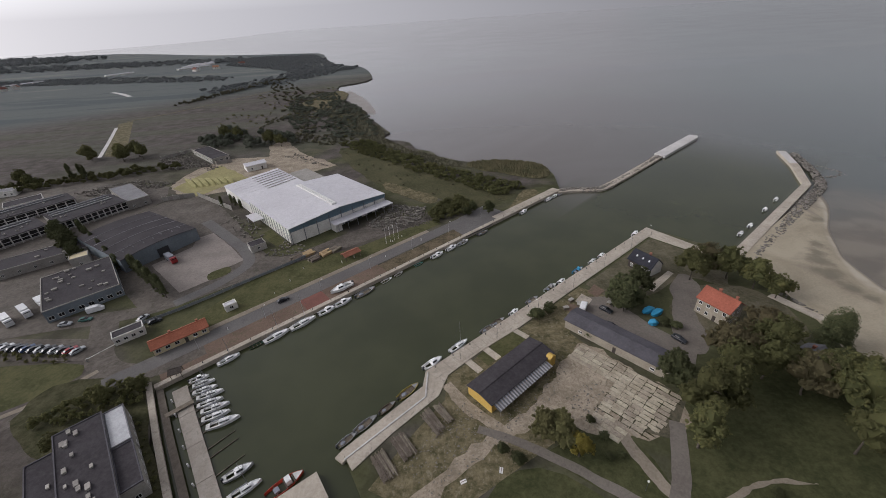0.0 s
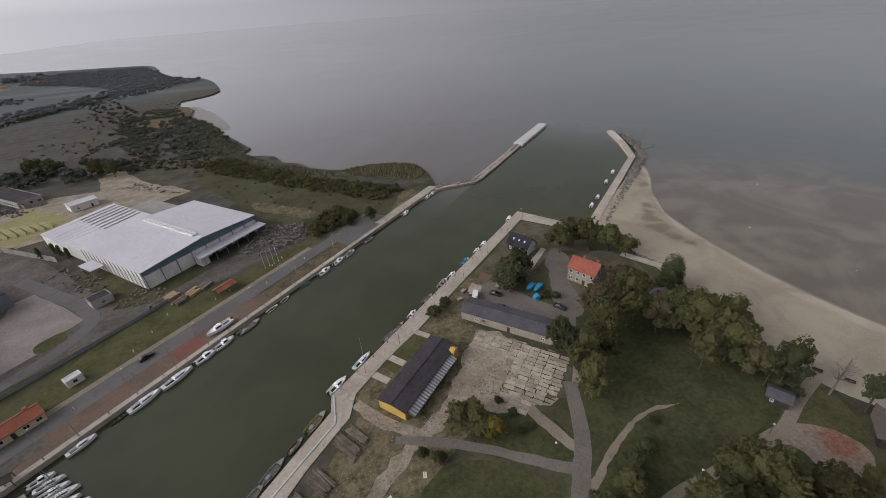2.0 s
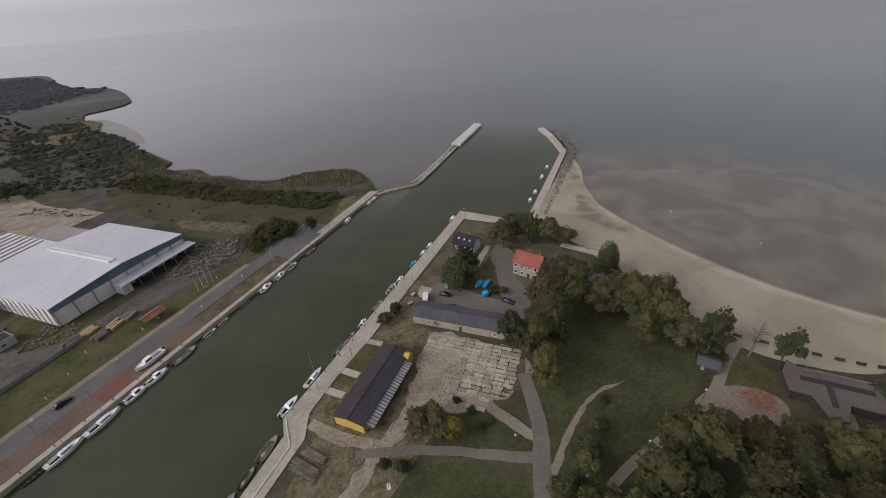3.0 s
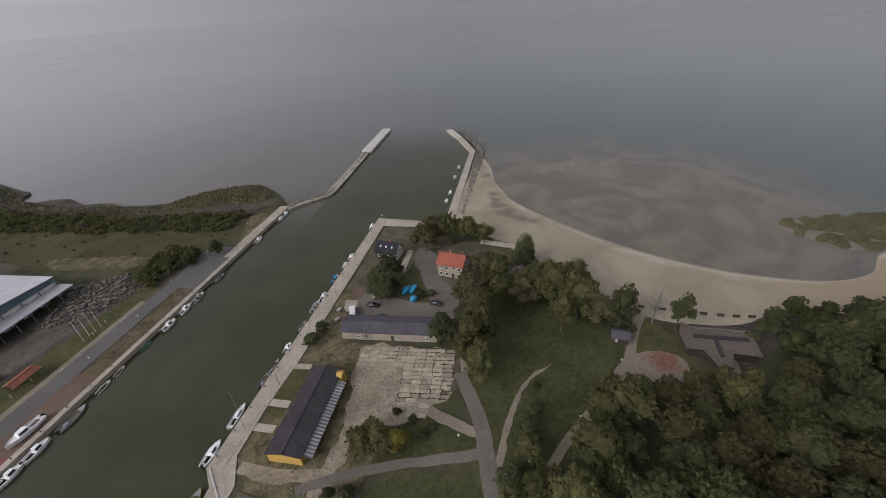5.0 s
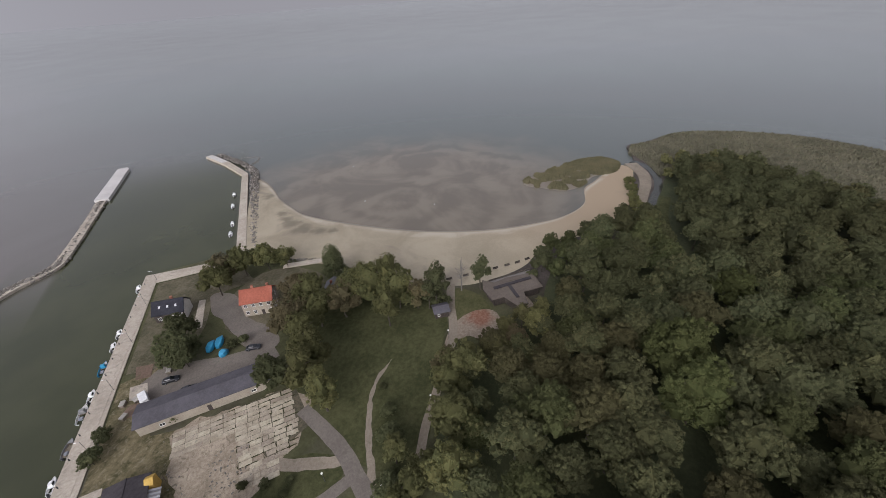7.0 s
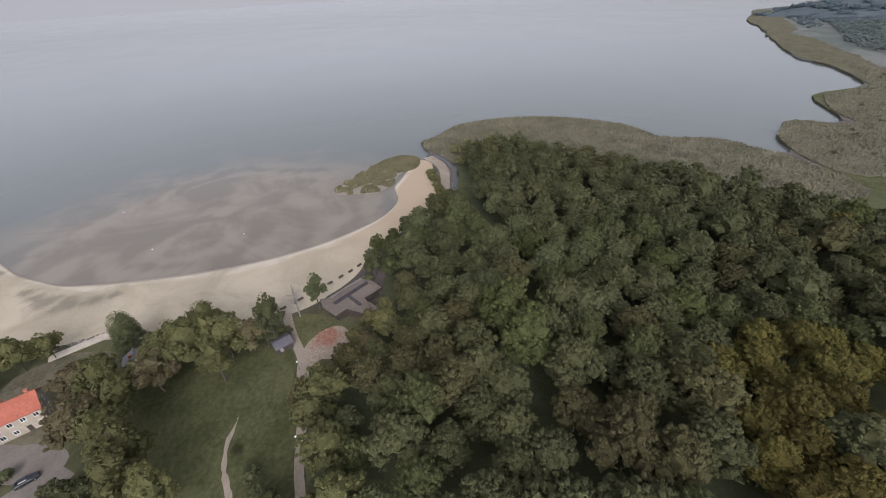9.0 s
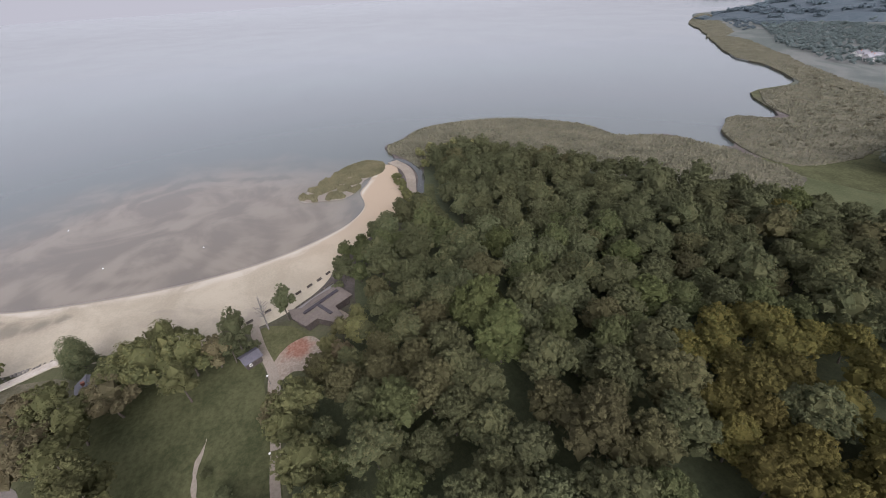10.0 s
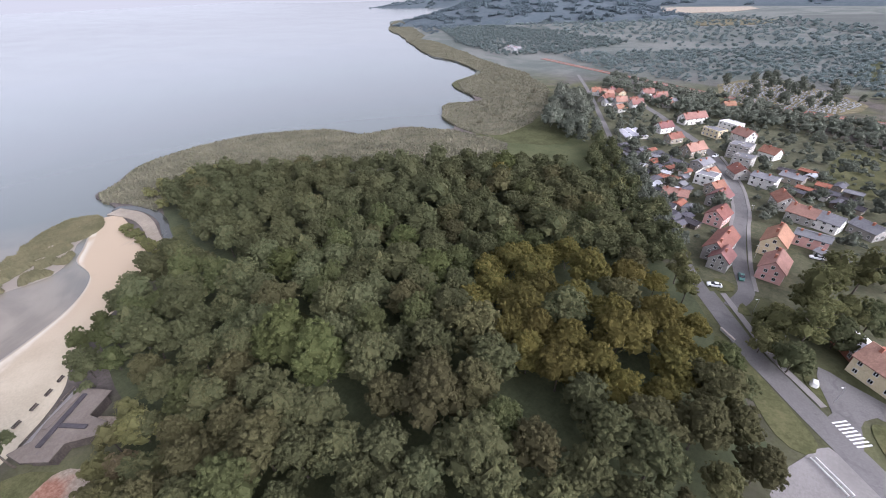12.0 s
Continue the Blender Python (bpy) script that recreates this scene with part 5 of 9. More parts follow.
def gable_house(label, x, y, turn, L, W, h, rise, wall, roof, storeys=2, nx=3, ny=2, chimneys=1, name="house", category="house", group="", win=(1.1, 1.3), attic=True, door=True):
    """A house with a gable roof; its ridge runs along turn degrees."""
    ob = thing(name, label, category, pose(x, y, 0, 0, 0, turn), group)
    part("wall", gable_body(L, W, h, rise), wall, ob)
    part("roof", gable_roof(L, W, h, rise), roof, ob)
    pitch = h / storeys
    for s in range(storeys):
        z = s * pitch + 0.9
        for i in range(nx):
            px = (i + 0.5) / nx * L - L / 2
            for side, face in ((-1, 0), (1, 180)):
                if door and s == 0 and i == nx // 2 and side < 0:
                    continue
                window(ob, px, side * W / 2, z, face, *win)
        for i in range(ny):
            py = (i + 0.5) / ny * W * 0.8 - W * 0.4
            window(ob, L / 2, py, z, 90, *win)
            window(ob, -L / 2, py, z, -90, *win)
    if attic and rise > 2:
        window(ob, L / 2, 0, h + 0.4, 90, *win)
        window(ob, -L / 2, 0, h + 0.4, -90, *win)
    if door:
        d = box(bmesh.new(), -0.5, 0.5, -0.06, 0.03, 0, 2.05)
        part("door", d, DARKWOOD, ob, m=pose((nx // 2 + 0.5) / nx * L - L / 2, -W / 2, 0))
    for i in range(chimneys):
        chimney(ob, (i - (chimneys - 1) / 2) * L * 0.5 + L * 0.12, W * 0.1, h + rise * 0.75, 0.5 + rise * 0.35)
    return ob


def flat_house(label, x, y, turn, L, W, h, wall, roof=None, storeys=1, nx=4, ny=2, vents=0, name="building", category="building", group="", win=(1.2, 1.2), rim=None):
    """A building with a flat roof behind a low parapet."""
    ob = thing(name, label, category, pose(x, y, 0, 0, 0, turn), group)
    part("wall", box(bmesh.new(), -L / 2, L / 2, -W / 2, W / 2, -0.3, h), wall, ob)
    part("roof", box(bmesh.new(), -L / 2 + 0.25, L / 2 - 0.25, -W / 2 + 0.25, W / 2 - 0.25, h, h + 0.12), roof or ROOF_DARK, ob)
    p = bmesh.new()
    box(p, -L / 2 - 0.06, L / 2 + 0.06, -W / 2 - 0.06, -W / 2 + 0.22, h, h + 0.35)
    box(p, -L / 2 - 0.06, L / 2 + 0.06, W / 2 - 0.22, W / 2 + 0.06, h, h + 0.35)
    box(p, -L / 2 - 0.06, -L / 2 + 0.22, -W / 2 + 0.22, W / 2 - 0.22, h, h + 0.35)
    box(p, L / 2 - 0.22, L / 2 + 0.06, -W / 2 + 0.22, W / 2 - 0.22, h, h + 0.35)
    part("parapet", p, rim or wall, ob)
    for s in range(storeys):
        z = s * h / storeys + min(1.0, h / storeys * 0.35)
        for i in range(nx):
            px = (i + 0.5) / nx * L - L / 2
            window(ob, px, -W / 2, z, 0, *win)
            window(ob, px, W / 2, z, 180, *win)
        for i in range(ny):
            py = (i + 0.5) / ny * W - W / 2
            window(ob, L / 2, py, z, 90, *win)
            window(ob, -L / 2, py, z, -90, *win)
    r = random.Random(L * 7 + W)
    for i in range(vents):
        px, py, s = r.uniform(-L / 2 + 1.5, L / 2 - 1.5), r.uniform(-W / 2 + 1.5, W / 2 - 1.5), r.uniform(0.4, 0.9)
        b = box(bmesh.new(), px - s, px + s, py - s * 0.5, py + s * 0.5, h + 0.1, h + 0.3 + s * 0.5)
        box(b, px - s - 0.06, px + s + 0.06, py - s * 0.5 - 0.06, py + s * 0.5 + 0.06, h + 0.3 + s * 0.5, h + 0.36 + s * 0.5)
        part("roof_vent", b, GREYWALL, ob)
    return ob


ROOF_SLATE = surf("slate_grey_roof", (0.060, 0.056, 0.064), (0.092, 0.087, 0.098), 0.2, 1.2, 0.85, stain=(0.06, 0.06, 0.065, 0.4))


def ang(a, b):
    return math.degrees(math.atan2(b[1] - a[1], b[0] - a[0]))


# -- the east bank --
def yellow_shed():
    """Long shed with a dark flat-pitched roof, yellow ends and a lean-to of sheets."""
    L, W, h = 26.0, 8.6, 3.3
    ob = thing("shed", "long shed with dark felt roof and yellow board walls", "shed", pose(17.6, 78.8, 0, 0, 0, ang((4.3, 74.5), (25, 91))))
    part("wall", gable_body(L, W, h, 0.7), YELLOWWALL, ob)
    part("roof", gable_roof(L, W, h, 0.7, 0.35, 0.16), ROOF_DARK, ob)
    # a small side gable stands clear of the lean-to at the far end
    gable = bmesh.new()
    front, rear = [[gable.verts.new((x, y, z)) for x, z in ((L / 2 - 3.0, -0.2), (L / 2 - 0.3, -0.2), (L / 2 - 0.3, h + 0.05), (L / 2 - 1.65, h + 0.85), (L / 2 - 3.0, h + 0.05))] for y in (-W / 2 - 1.15, -W / 2 + 0.6)]
    gable.faces.new(front)
    gable.faces.new(rear[::-1])
    for i in range(5):
        gable.faces.new((front[i], rear[i], rear[(i + 1) % 5], front[(i + 1) % 5]))
    part("side_gable", gable, YELLOWWALL, ob)
    n = 46
    for i in range(n):
        x, w = (i + 0.5) / n * (L - 4) - L / 2 + 0.5, (L - 4) / n
        low = 0.04 * (i % 2)
        m = Matrix.Translation((x, -W / 2 - 1.3, h - 0.66 - low)) @ Matrix.Rotation(math.atan2(0.6, 2.3), 4, "X")
        part("roof_sheet", box(bmesh.new(), -w * 0.46, w * 0.46, -1.22, 1.22, 0, 0.05), SHEETMETAL if i % 2 else ROOF_GREY, ob, m=m)
    for i in range(6):
        part("post", box(bmesh.new(), i / 5 * (L - 2) - L / 2 + 0.9, i / 5 * (L - 2) - L / 2 + 1.05, -W / 2 - 2.3, -W / 2 - 2.15, -0.2, h - 0.9), PLANK, ob)
    for y in (-2.5, 0, 2.5):
        window(ob, L / 2, y, 1.2, 90, 0.9, 1.0)
    part("door", box(bmesh.new(), L / 2 - 0.02, L / 2 + 0.06, -1.9, -0.9, 0, 2.1), DARKWOOD, ob)
    for i in range(5):
        window(ob, i / 5 * L - L / 2 + 3, W / 2, 1.2, 180, 1.2, 0.9)


yellow_shed()
g0, g1 = (39, 95.5), (59.5, 72)
gable_house("long low workshop with grey sheet roof and pale brick wall", 52, 87.5, ang(g0, g1), 33, 7.5, 3.3, 0.9, BRICKWALL, ROOF_SLATE, 1, 3, 1, 0, "workshop", "workshop", attic=False, win=(1.3, 0.9))
gable_house("brick house with bright red tiled roof beside the trees", 88.3, 98.2, ang((82, 100), (87, 90)), 10.0, 7.6, 5.7, 2.8, BRICKWALL, TILE_RED, 2, 4, 2, 2)


def dark_house():
    ob = gable_house("dark timber house with navy roof and white gable", 78.3, 127.2, ang((74, 130), (78.5, 121.5)), 9.5, 6.5, 3.6, 3.0, DARKWOOD, ROOF_NAVY, 1, 3, 1, 1)
    g = bmesh.new()
    ring = ((-3.2, 0.0), (3.2, 0.0), (3.2, 3.5), (0, 6.45), (-3.2, 3.5))
    front, back = [[g.verts.new((x, y, z)) for y, z in ring] for x in (4.95, 4.80)]
    g.faces.new(front)
    g.faces.new(back[::-1])
    for i in range(5):
        g.faces.new((front[i], back[i], back[(i + 1) % 5], front[(i + 1) % 5]))
    part("gable_board", g, PLASTER, ob)
    for x in (-2.6, 0, 2.6):
        s = box(bmesh.new(), -0.3, 0.3, -0.42, 0.42, 0, 0.08)
        part("skylight", s, SHEETMETAL, ob, m=pose(x, -1.7, 5.30, math.degrees(math.atan2(3.0, 3.25)), 0, 0))
    p = box(bmesh.new(), 1.2, 4.6, -5.2, -3.25, 2.7, 2.85)
    for x in (1.4, 4.3):
        box(p, x, x + 0.18, -5.1, -4.92, 0, 2.7)
    part("porch", p, PLASTER, ob)


dark_house()


def pavilion():
    """Beach pavilion: a low many-cornered roof with raised dark roof lights."""
    plan = [(122.5, 8.5), (115, 4), (111, 10), (105.5, 8), (103, 10.5), (105.5, 14), (107, 16), (104.5, 19.5), (109.5, 23.5), (114.5, 24.8), (114, 20.5), (117.5, 17)]
    mid = Vector((111.5, 14.5))
    out = [tuple(Vector(p) - mid) for p in plan]
    ob = thing("pavilion", "low beach pavilion with many-cornered brownish grey roof", "pavilion", pose(mid.x, mid.y, 0))
    part("wall", prism([(x * 0.88, y * 0.88) for x, y in out], -0.2, 2.85), DARKWOOD, ob)
    felt = surf("brown_grey_felt", (0.098, 0.080, 0.066), (0.142, 0.118, 0.098), 0.2, 1.2, 0.85, stain=(0.10, 0.085, 0.08, 0.5))
    part("roof", prism(out, 2.85, 3.15), felt, ob)
    part("fascia", prism([(x * 1.015, y * 1.015) for x, y in out], 2.70, 2.95), DARKWOOD, ob)
    for p, q, w in (((110.5, 20), (119, 8.5), 0.55), ((113.2, 15.2), (107.5, 11.5), 0.5)):
        p, q = Vector(p) - mid, Vector(q) - mid
        part("roof_light", box(bmesh.new(), 0, (q - p).length, -w, w, 3.15, 3.6), ROOF_DARK, ob, m=pose(p.x, p.y, 0, 0, 0, ang(p, q)))
    p, q = Vector((115.2, 17.8)) - mid, Vector((120.5, 9.6)) - mid
    part("gutter_roof", box(bmesh.new(), 0, (q - p).length, -0.7, 0.7, 3.16, 3.32), felt, ob, m=pose(p.x, p.y, 0, 0, 0, ang(p, q)))
    part("terrace", box(bmesh.new(), 0, 5, 0, 4, -0.1, 0.35), RED_EARTH_PATH, ob, m=pose(-3.5, -8.5, 0, 0, 0, 35))
    p, q = Vector((116, 22)) - mid, Vector((126, 8.5)) - mid
    L = (q - p).length
    for i in range(9):
        part("post", box(bmesh.new(), i * L / 8 - 0.07, i * L / 8 + 0.07, 1.8, 1.95, -0.2, 1.1), PLANK, ob, m=pose(p.x, p.y, 0, 0, 0, ang(p, q)))
    part("handrail", box(bmesh.new(), 0, L, 1.82, 1.93, 1.1, 1.22), PLANK, ob, m=pose(p.x, p.y, 0, 0, 0, ang(p, q)))
    part("terrace_deck", box(bmesh.new(), 0, L, -0.9, 2.0, -0.2, 0.3), PAVING, ob, m=pose(p.x, p.y, 0, 0, 0, ang(p, q)))


pavilion()
gable_house("small grey-roofed kiosk beside the beach path", 98.0, 35.5, -60, 4.6, 4.0, 2.4, 0.9, DARKWOOD, ROOF_SLATE, 1, 2, 1, 0, "kiosk", "kiosk", attic=False, win=(0.8, 0.9))
gable_house("small grey house half hidden among trees", 100, 76, 20, 8, 6, 3.0, 1.8, GREYWALL, ROOF_GREY, 1, 2, 1, 1)
flat_house("small white outhouse among the park trees", 106, 74.5, 20, 5, 4, 2.6, PLASTER, ROOF_WHITE, 1, 1, 1)

# -- the west bank --
def warehouse():
    A, B, C = Vector((-70.5, 168)), Vector((-28, 202.5)), Vector((-104, 207))
    W, L = (B - A).length, 50.0
    turn = ang(A, C)
    ctr = (A + B) / 2 + (C - A).normalized() * L / 2
    h, rise = 8.0, 1.9
    ob = thing("warehouse", "large white sheet-metal warehouse with blue gable band", "warehouse", pose(ctr.x, ctr.y, 0, 0, 0, turn))
    part("wall", gable_body(L, W, h, rise), PLASTER, ob)
    part("roof", gable_roof(L, W, h, rise, 0.25, 0.2), ROOF_WHITE, ob)
    # gable end at -x looks to the quay
    band = bmesh.new()
    v = [band.verts.new((-L / 2 - 0.12, y, z)) for y, z in ((-W / 2, h - 1.9), (W / 2, h - 1.9), (W / 2, h), (0, h + rise), (-W / 2, h))]
    band.faces.new(v)
    bmesh.ops.solidify(band, geom=band.faces[:], thickness=0.1)
    part("gable_band", band, BLUEWALL, ob)
    for i in range(9):
        y = i / 8 * (W - 0.6) - W / 2 + 0.3
        part("column", box(bmesh.new(), -L / 2 - 0.42, -L / 2 - 0.13, y - 0.14, y + 0.14, -0.2, h - 1.0 + rise * (1 - abs(2 * y / W)) * 0.5), GREYPAINT, ob)
    for i in range(8):
        b = bmesh.new()
        y0, y1 = i / 8 * (W - 0.6) - W / 2 + 0.3, (i + 1) / 8 * (W - 0.6) - W / 2 + 0.3
        tube(b, (-L / 2 - 0.3, y0, 0.3), (-L / 2 - 0.3, y1, h - 2.2), 0.07, 0.07, 4)
        tube(b, (-L / 2 - 0.3, y1, 0.3), (-L / 2 - 0.3, y0, h - 2.2), 0.07, 0.07, 4)
        tube(b, (-L / 2 - 0.3, y0, h * 0.42), (-L / 2 - 0.3, y1, h * 0.42), 0.07, 0.07, 4)
        if i < 3:
            part("brace", b, GREYPAINT, ob)
        else:
            b.free()
    for i in range(15):
        x = i / 14 * (L - 0.6) - L / 2 + 0.3
        part("column", box(bmesh.new(), x - 0.12, x + 0.12, W / 2 + 0.02, W / 2 + 0.22, -0.2, h - 0.3), GREYPAINT, ob)
        if i < 14:
            b = bmesh.new()
            tube(b, (x, W / 2 + 0.15, 0.3), (x + L / 15, W / 2 + 0.15, h - 0.6), 0.05, 0.05, 4)
            part("brace", b, GREYPAINT, ob)
    # canopy over the loading bay
    c = box(bmesh.new(), -L / 2 - 6.5, -L / 2 - 0.5, -W / 2 - 0.5, W * 0.13, 4.1, 4.45)
    part("canopy", c, ROOF_WHITE, ob)
    for i in range(7):
        y = -W / 2 + i / 6 * (W * 0.6)
        part("post", box(bmesh.new(), -L / 2 - 6.3, -L / 2 - 6.1, y, y + 0.2, -0.2, 4.1), STEEL, ob)
    part("loading_hut", box(bmesh.new(), -L / 2 - 5.4, -L / 2 - 0.5, W * 0.06, W * 0.125, -0.2, 3.6), PLASTER, ob)
    for y in (-W * 0.42, -W * 0.3, -W * 0.18, -W * 0.05):
        part("loading_door", box(bmesh.new(), -L / 2 - 0.2, -L / 2 - 0.10, y - 1.6, y + 1.6, 0, 3.6), DARKSTEEL, ob)
    # ridge light, and a lower hall of pale roof strips behind
    for y in (-1.3, 0.25):
        part("ridge_light", box(bmesh.new(), -L / 2 + 5, L / 2 - 4, y, y + 1.05, h + rise - 0.1, h + rise + 0.75), FRAMEPAINT, ob)
    y0, y1, x0, x1 = -7.0, W / 2, L / 2 + 0.3, L / 2 + 44
    hall = bmesh.new()
    lo = [hall.verts.new(p) for p in ((x0, y0, -0.2), (x1, y0, -0.2), (x1, y1, -0.2), (x0, y1, -0.2))]
    hi = [hall.verts.new(p) for p in ((x0, y0, 7.8), (x1, y0, 7.8), (x1, y1, 6.0), (x0, y1, 6.0))]
    hall.faces.new(hi)
    hall.faces.new(lo[::-1])
    for i in range(4):
        hall.faces.new((lo[i], lo[(i + 1) % 4], hi[(i + 1) % 4], hi[i]))
    part("rear_hall", hall, PLASTER, ob)
    tilt = -math.degrees(math.atan2(1.8, y1 - y0))
    for i in range(10):
        w = (x1 - x0) / 10
        part("roof_strip", box(bmesh.new(), -w / 2 + 0.35 * (i > 3), w / 2, -(y1 - y0) / 2 - 0.3, (y1 - y0) / 2 + 0.3, 0.02, 0.3), ROOF_WHITE, ob, m=pose(x0 + (i + 0.5) * w, (y0 + y1) / 2, 6.9, tilt, 0, 0))
    for i in range(7):
        part("roof_gutter", box(bmesh.new(), -0.22, 0.22, -9, 9, 0.3, 0.55), GREYWALL, ob, m=pose(x0 + 14 + i * 4.2, y0 + 9.5, 7.35, tilt, 0, 0))
    part("rear_store", box(bmesh.new(), x0 + 6, x1 - 8, -W / 2 + 4, y0 - 0.3, -0.2, 5.2), GREYWALL, ob)
    part("side_canopy", box(bmesh.new(), L * 0.12, L * 0.34, W / 2 + 0.5, W / 2 + 6, 4.0, 4.3), ROOF_WHITE, ob)
    for x in (L * 0.13, L * 0.33):
        part("post", box(bmesh.new(), x, x + 0.2, W / 2 + 5.6, W / 2 + 5.8, -0.2, 4.0), STEEL, ob)


warehouse()


def arched_hall():
    F0, F1 = Vector((-139, 152)), Vector((-120, 180))
    W, L = (F1 - F0).length, 46.0
    d = Vector((-(F1 - F0).y, (F1 - F0).x)).normalized()
    ctr = (F0 + F1) / 2 + d * L / 2
    ob = thing("hall", "wide hall with dark arched felt roof and blue-grey front", "hall", pose(ctr.x, ctr.y, 0, 0, 0, math.degrees(math.atan2(d.y, d.x))))
    prof = [(-W / 2 + W * i / 12, 6.2 + 1.2 * math.sin(math.pi * i / 12)) for i in range(13)]

    def arch(x0, x1, lift, low):
        b = bmesh.new()
        e0 = [b.verts.new((x0, y, z + lift)) for y, z in prof] + [b.verts.new((x0, y, low(y, z))) for y, z in prof[::-1]]
        e1 = [b.verts.new((x1, v.co.y, v.co.z)) for v in e0]
        b.faces.new(e0)
        b.faces.new(e1[::-1])
        for i in range(len(e0)):
            j = (i + 1) % len(e0)
            b.faces.new((e1[i], e1[j], e0[j], e0[i]))
        return b
    part("wall", arch(-L / 2, L / 2, 0, lambda y, z: -0.3), STEELBLUE, ob)
    part("roof", arch(-L / 2 - 0.3, L / 2 + 0.3, 0.22, lambda y, z: z + 0.02), ROOF_DARK, ob)
    for i in range(1, 5):
        x = -L / 2 + L * i / 5
        part("roof_joint", arch(x - 0.18, x + 0.18, 0.34, lambda y, z: z + 0.2), ROOF_GREY, ob)
    for i in range(14):
        r = random.Random(i)
        x, y = -L / 2 + 6 + 3 * (i // 7) + r.uniform(-1, 1), (i % 7 - 3) * W / 8
        z = 6.2 + 1.2 * math.sin(math.pi * (y / W + 0.5)) + 0.2
        part("roof_vent", box(bmesh.new(), x - 0.5, x + 0.5, y - 0.15, y + 0.15, z, z + 0.35), ROOF_GREY, ob)
    part("gate", box(bmesh.new(), -L / 2 - 0.1, -L / 2 - 0.02, -2.5, 2.5, 0, 4.2), DARKSTEEL, ob)


arched_hall()
a, b = Vector((-147, 113)), Vector((-123, 130))
flat_house("grey office block with dark felt roof and window strip", -147.8, 139.3, 40, 24, 32, 5.0, STEELBLUE, ROOF_DARK, 1, 8, 6, 22, win=(1.8, 1.5), rim=GREYWALL)
flat_house("low grey workshop with pale roof edge", -187, 168, ang(a, b), 34, 14, 4.0, GREYWALL, ROOF_DARK, 1, 6, 2, 3)
flat_house("small yellow-roofed annexe beside the workshop", -166, 163, ang(a, b), 7, 6, 4.6, GREYWALL, CREAM, 1, 1, 1)


def works_shed(label, a, b, depth, h, strips, bays):
    """A long low shed: from a to b runs its glazed front with white posts and rails."""
    a, b = Vector(a), Vector(b)
    L = (b - a).length
    d = Vector((-(b - a).y, (b - a).x)).normalized()
    ctr = (a + b) / 2 + d * depth / 2
    ob = thing("works_shed", label, "shed", pose(ctr.x, ctr.y, 0, 0, 0, ang(a, b)), "long sheds of the works")
    part("wall", box(bmesh.new(), -L / 2, L / 2, -depth / 2, depth / 2, -0.3, h), GREYWALL, ob)
    part("roof", box(bmesh.new(), -L / 2 - 0.3, L / 2 + 0.3, -depth / 2 - 0.5, depth / 2 + 0.3, h, h + 0.25), ROOF_DARK, ob)
    for i in range(strips):
        y = depth / 2 - 1.6 - i * 4.2
        part("roof_light", box(bmesh.new(), -L / 2 + 1.5, L / 2 - 2.5, y - 0.7, y + 0.7, h + 0.26, h + 0.8), ROOF_GREY, ob)
    y = -depth / 2
    part("glazing", box(bmesh.new(), -L / 2 + 0.3, L / 2 - 0.3, y - 0.04, y - 0.01, 0.9, h - 0.5), GLASS, ob)
    for i in range(bays + 1):
        x = -L / 2 + 0.3 + i / bays * (L - 0.6)
        part("post", box(bmesh.new(), x - 0.28, x + 0.28, y - 0.45, y - 0.05, -0.2, h), PALE_CONCRETE, ob)
    for z in (0.9, h * 0.5, h - 0.45):
        part("rail", box(bmesh.new(), -L / 2, L / 2, y - 0.30, y - 0.10, z, z + 0.22), PALE_CONCRETE, ob)
    r = random.Random(int(L * 3))
    for i in range(int(L / 5)):
        x, yy = r.uniform(-L / 2 + 2, L / 2 - 2), r.uniform(-depth / 2 + 2, depth / 2 - 9)
        part("roof_vent", box(bmesh.new(), x - 0.5, x + 0.5, yy - 0.3, yy + 0.3, h + 0.26, h + 0.9), GREYWALL, ob)
    return ob


works_shed("long grey shed with dark roof, roof lights and white-framed front", (-205, 200), (-185, 227), 24, 5.2, 3, 11)
works_shed("low grey shed with dark roof and white-posted front", (-246, 152), (-211, 200), 20, 5.0, 2, 16)
works_shed("rear shed with pale roof lights and white posts", (-262, 196), (-226, 240), 17, 4.6, 2, 12)
flat_house("open store with pale blue-grey sheet roof", -194, 243, -43, 38, 12, 5.0, GREYWALL, ROOF_GREY, 1, 8, 2)
flat_house("low white building with a row of windows", -263, 245, 43, 19, 13, 3.4, PLASTER, ROOF_DARK, 1, 6, 4)
flat_house("long store of the pens with dark roof and pale posts", -182, 328, -46, 44, 13, 4.0, GREYWALL, ROOF_DARK, 1, 14, 3, win=(1.8, 1.8))
flat_house("small grey hut beside the fence", -296, 268, 18, 14, 8, 3.6, PLASTER, ROOF_GREY, 1, 4, 1)
flat_house("large flat-roofed building with dark bitumen roof and roof hatches", -82.0, 53.3, -49.4, 40, 10, 6.0, GREYWALL, ROOF_DARK, 2, 8, 3, 16, rim=ROOF_SLATE)
flat_house("annexe with pale sheet roof beside the flat building", -84.9, 67.8, -49.4, 14, 4.4, 5.2, GREYWALL, SHEETMETAL, 1, 4, 1, rim=ROOF_GREY)
flat_house("dark-roofed annexe beside the flat building", -75.6, 56.9, -49.4, 14, 4.4, 5.0, GREYWALL, ROOF_DARK, 1, 4, 1, rim=ROOF_SLATE)
flat_house("lower flat-roofed wing with dark bitumen roof", -90.2, 50.6, -49.4, 26, 6, 4.4, GREYWALL, ROOF_DARK, 1, 5, 2, 5, rim=ROOF_SLATE)
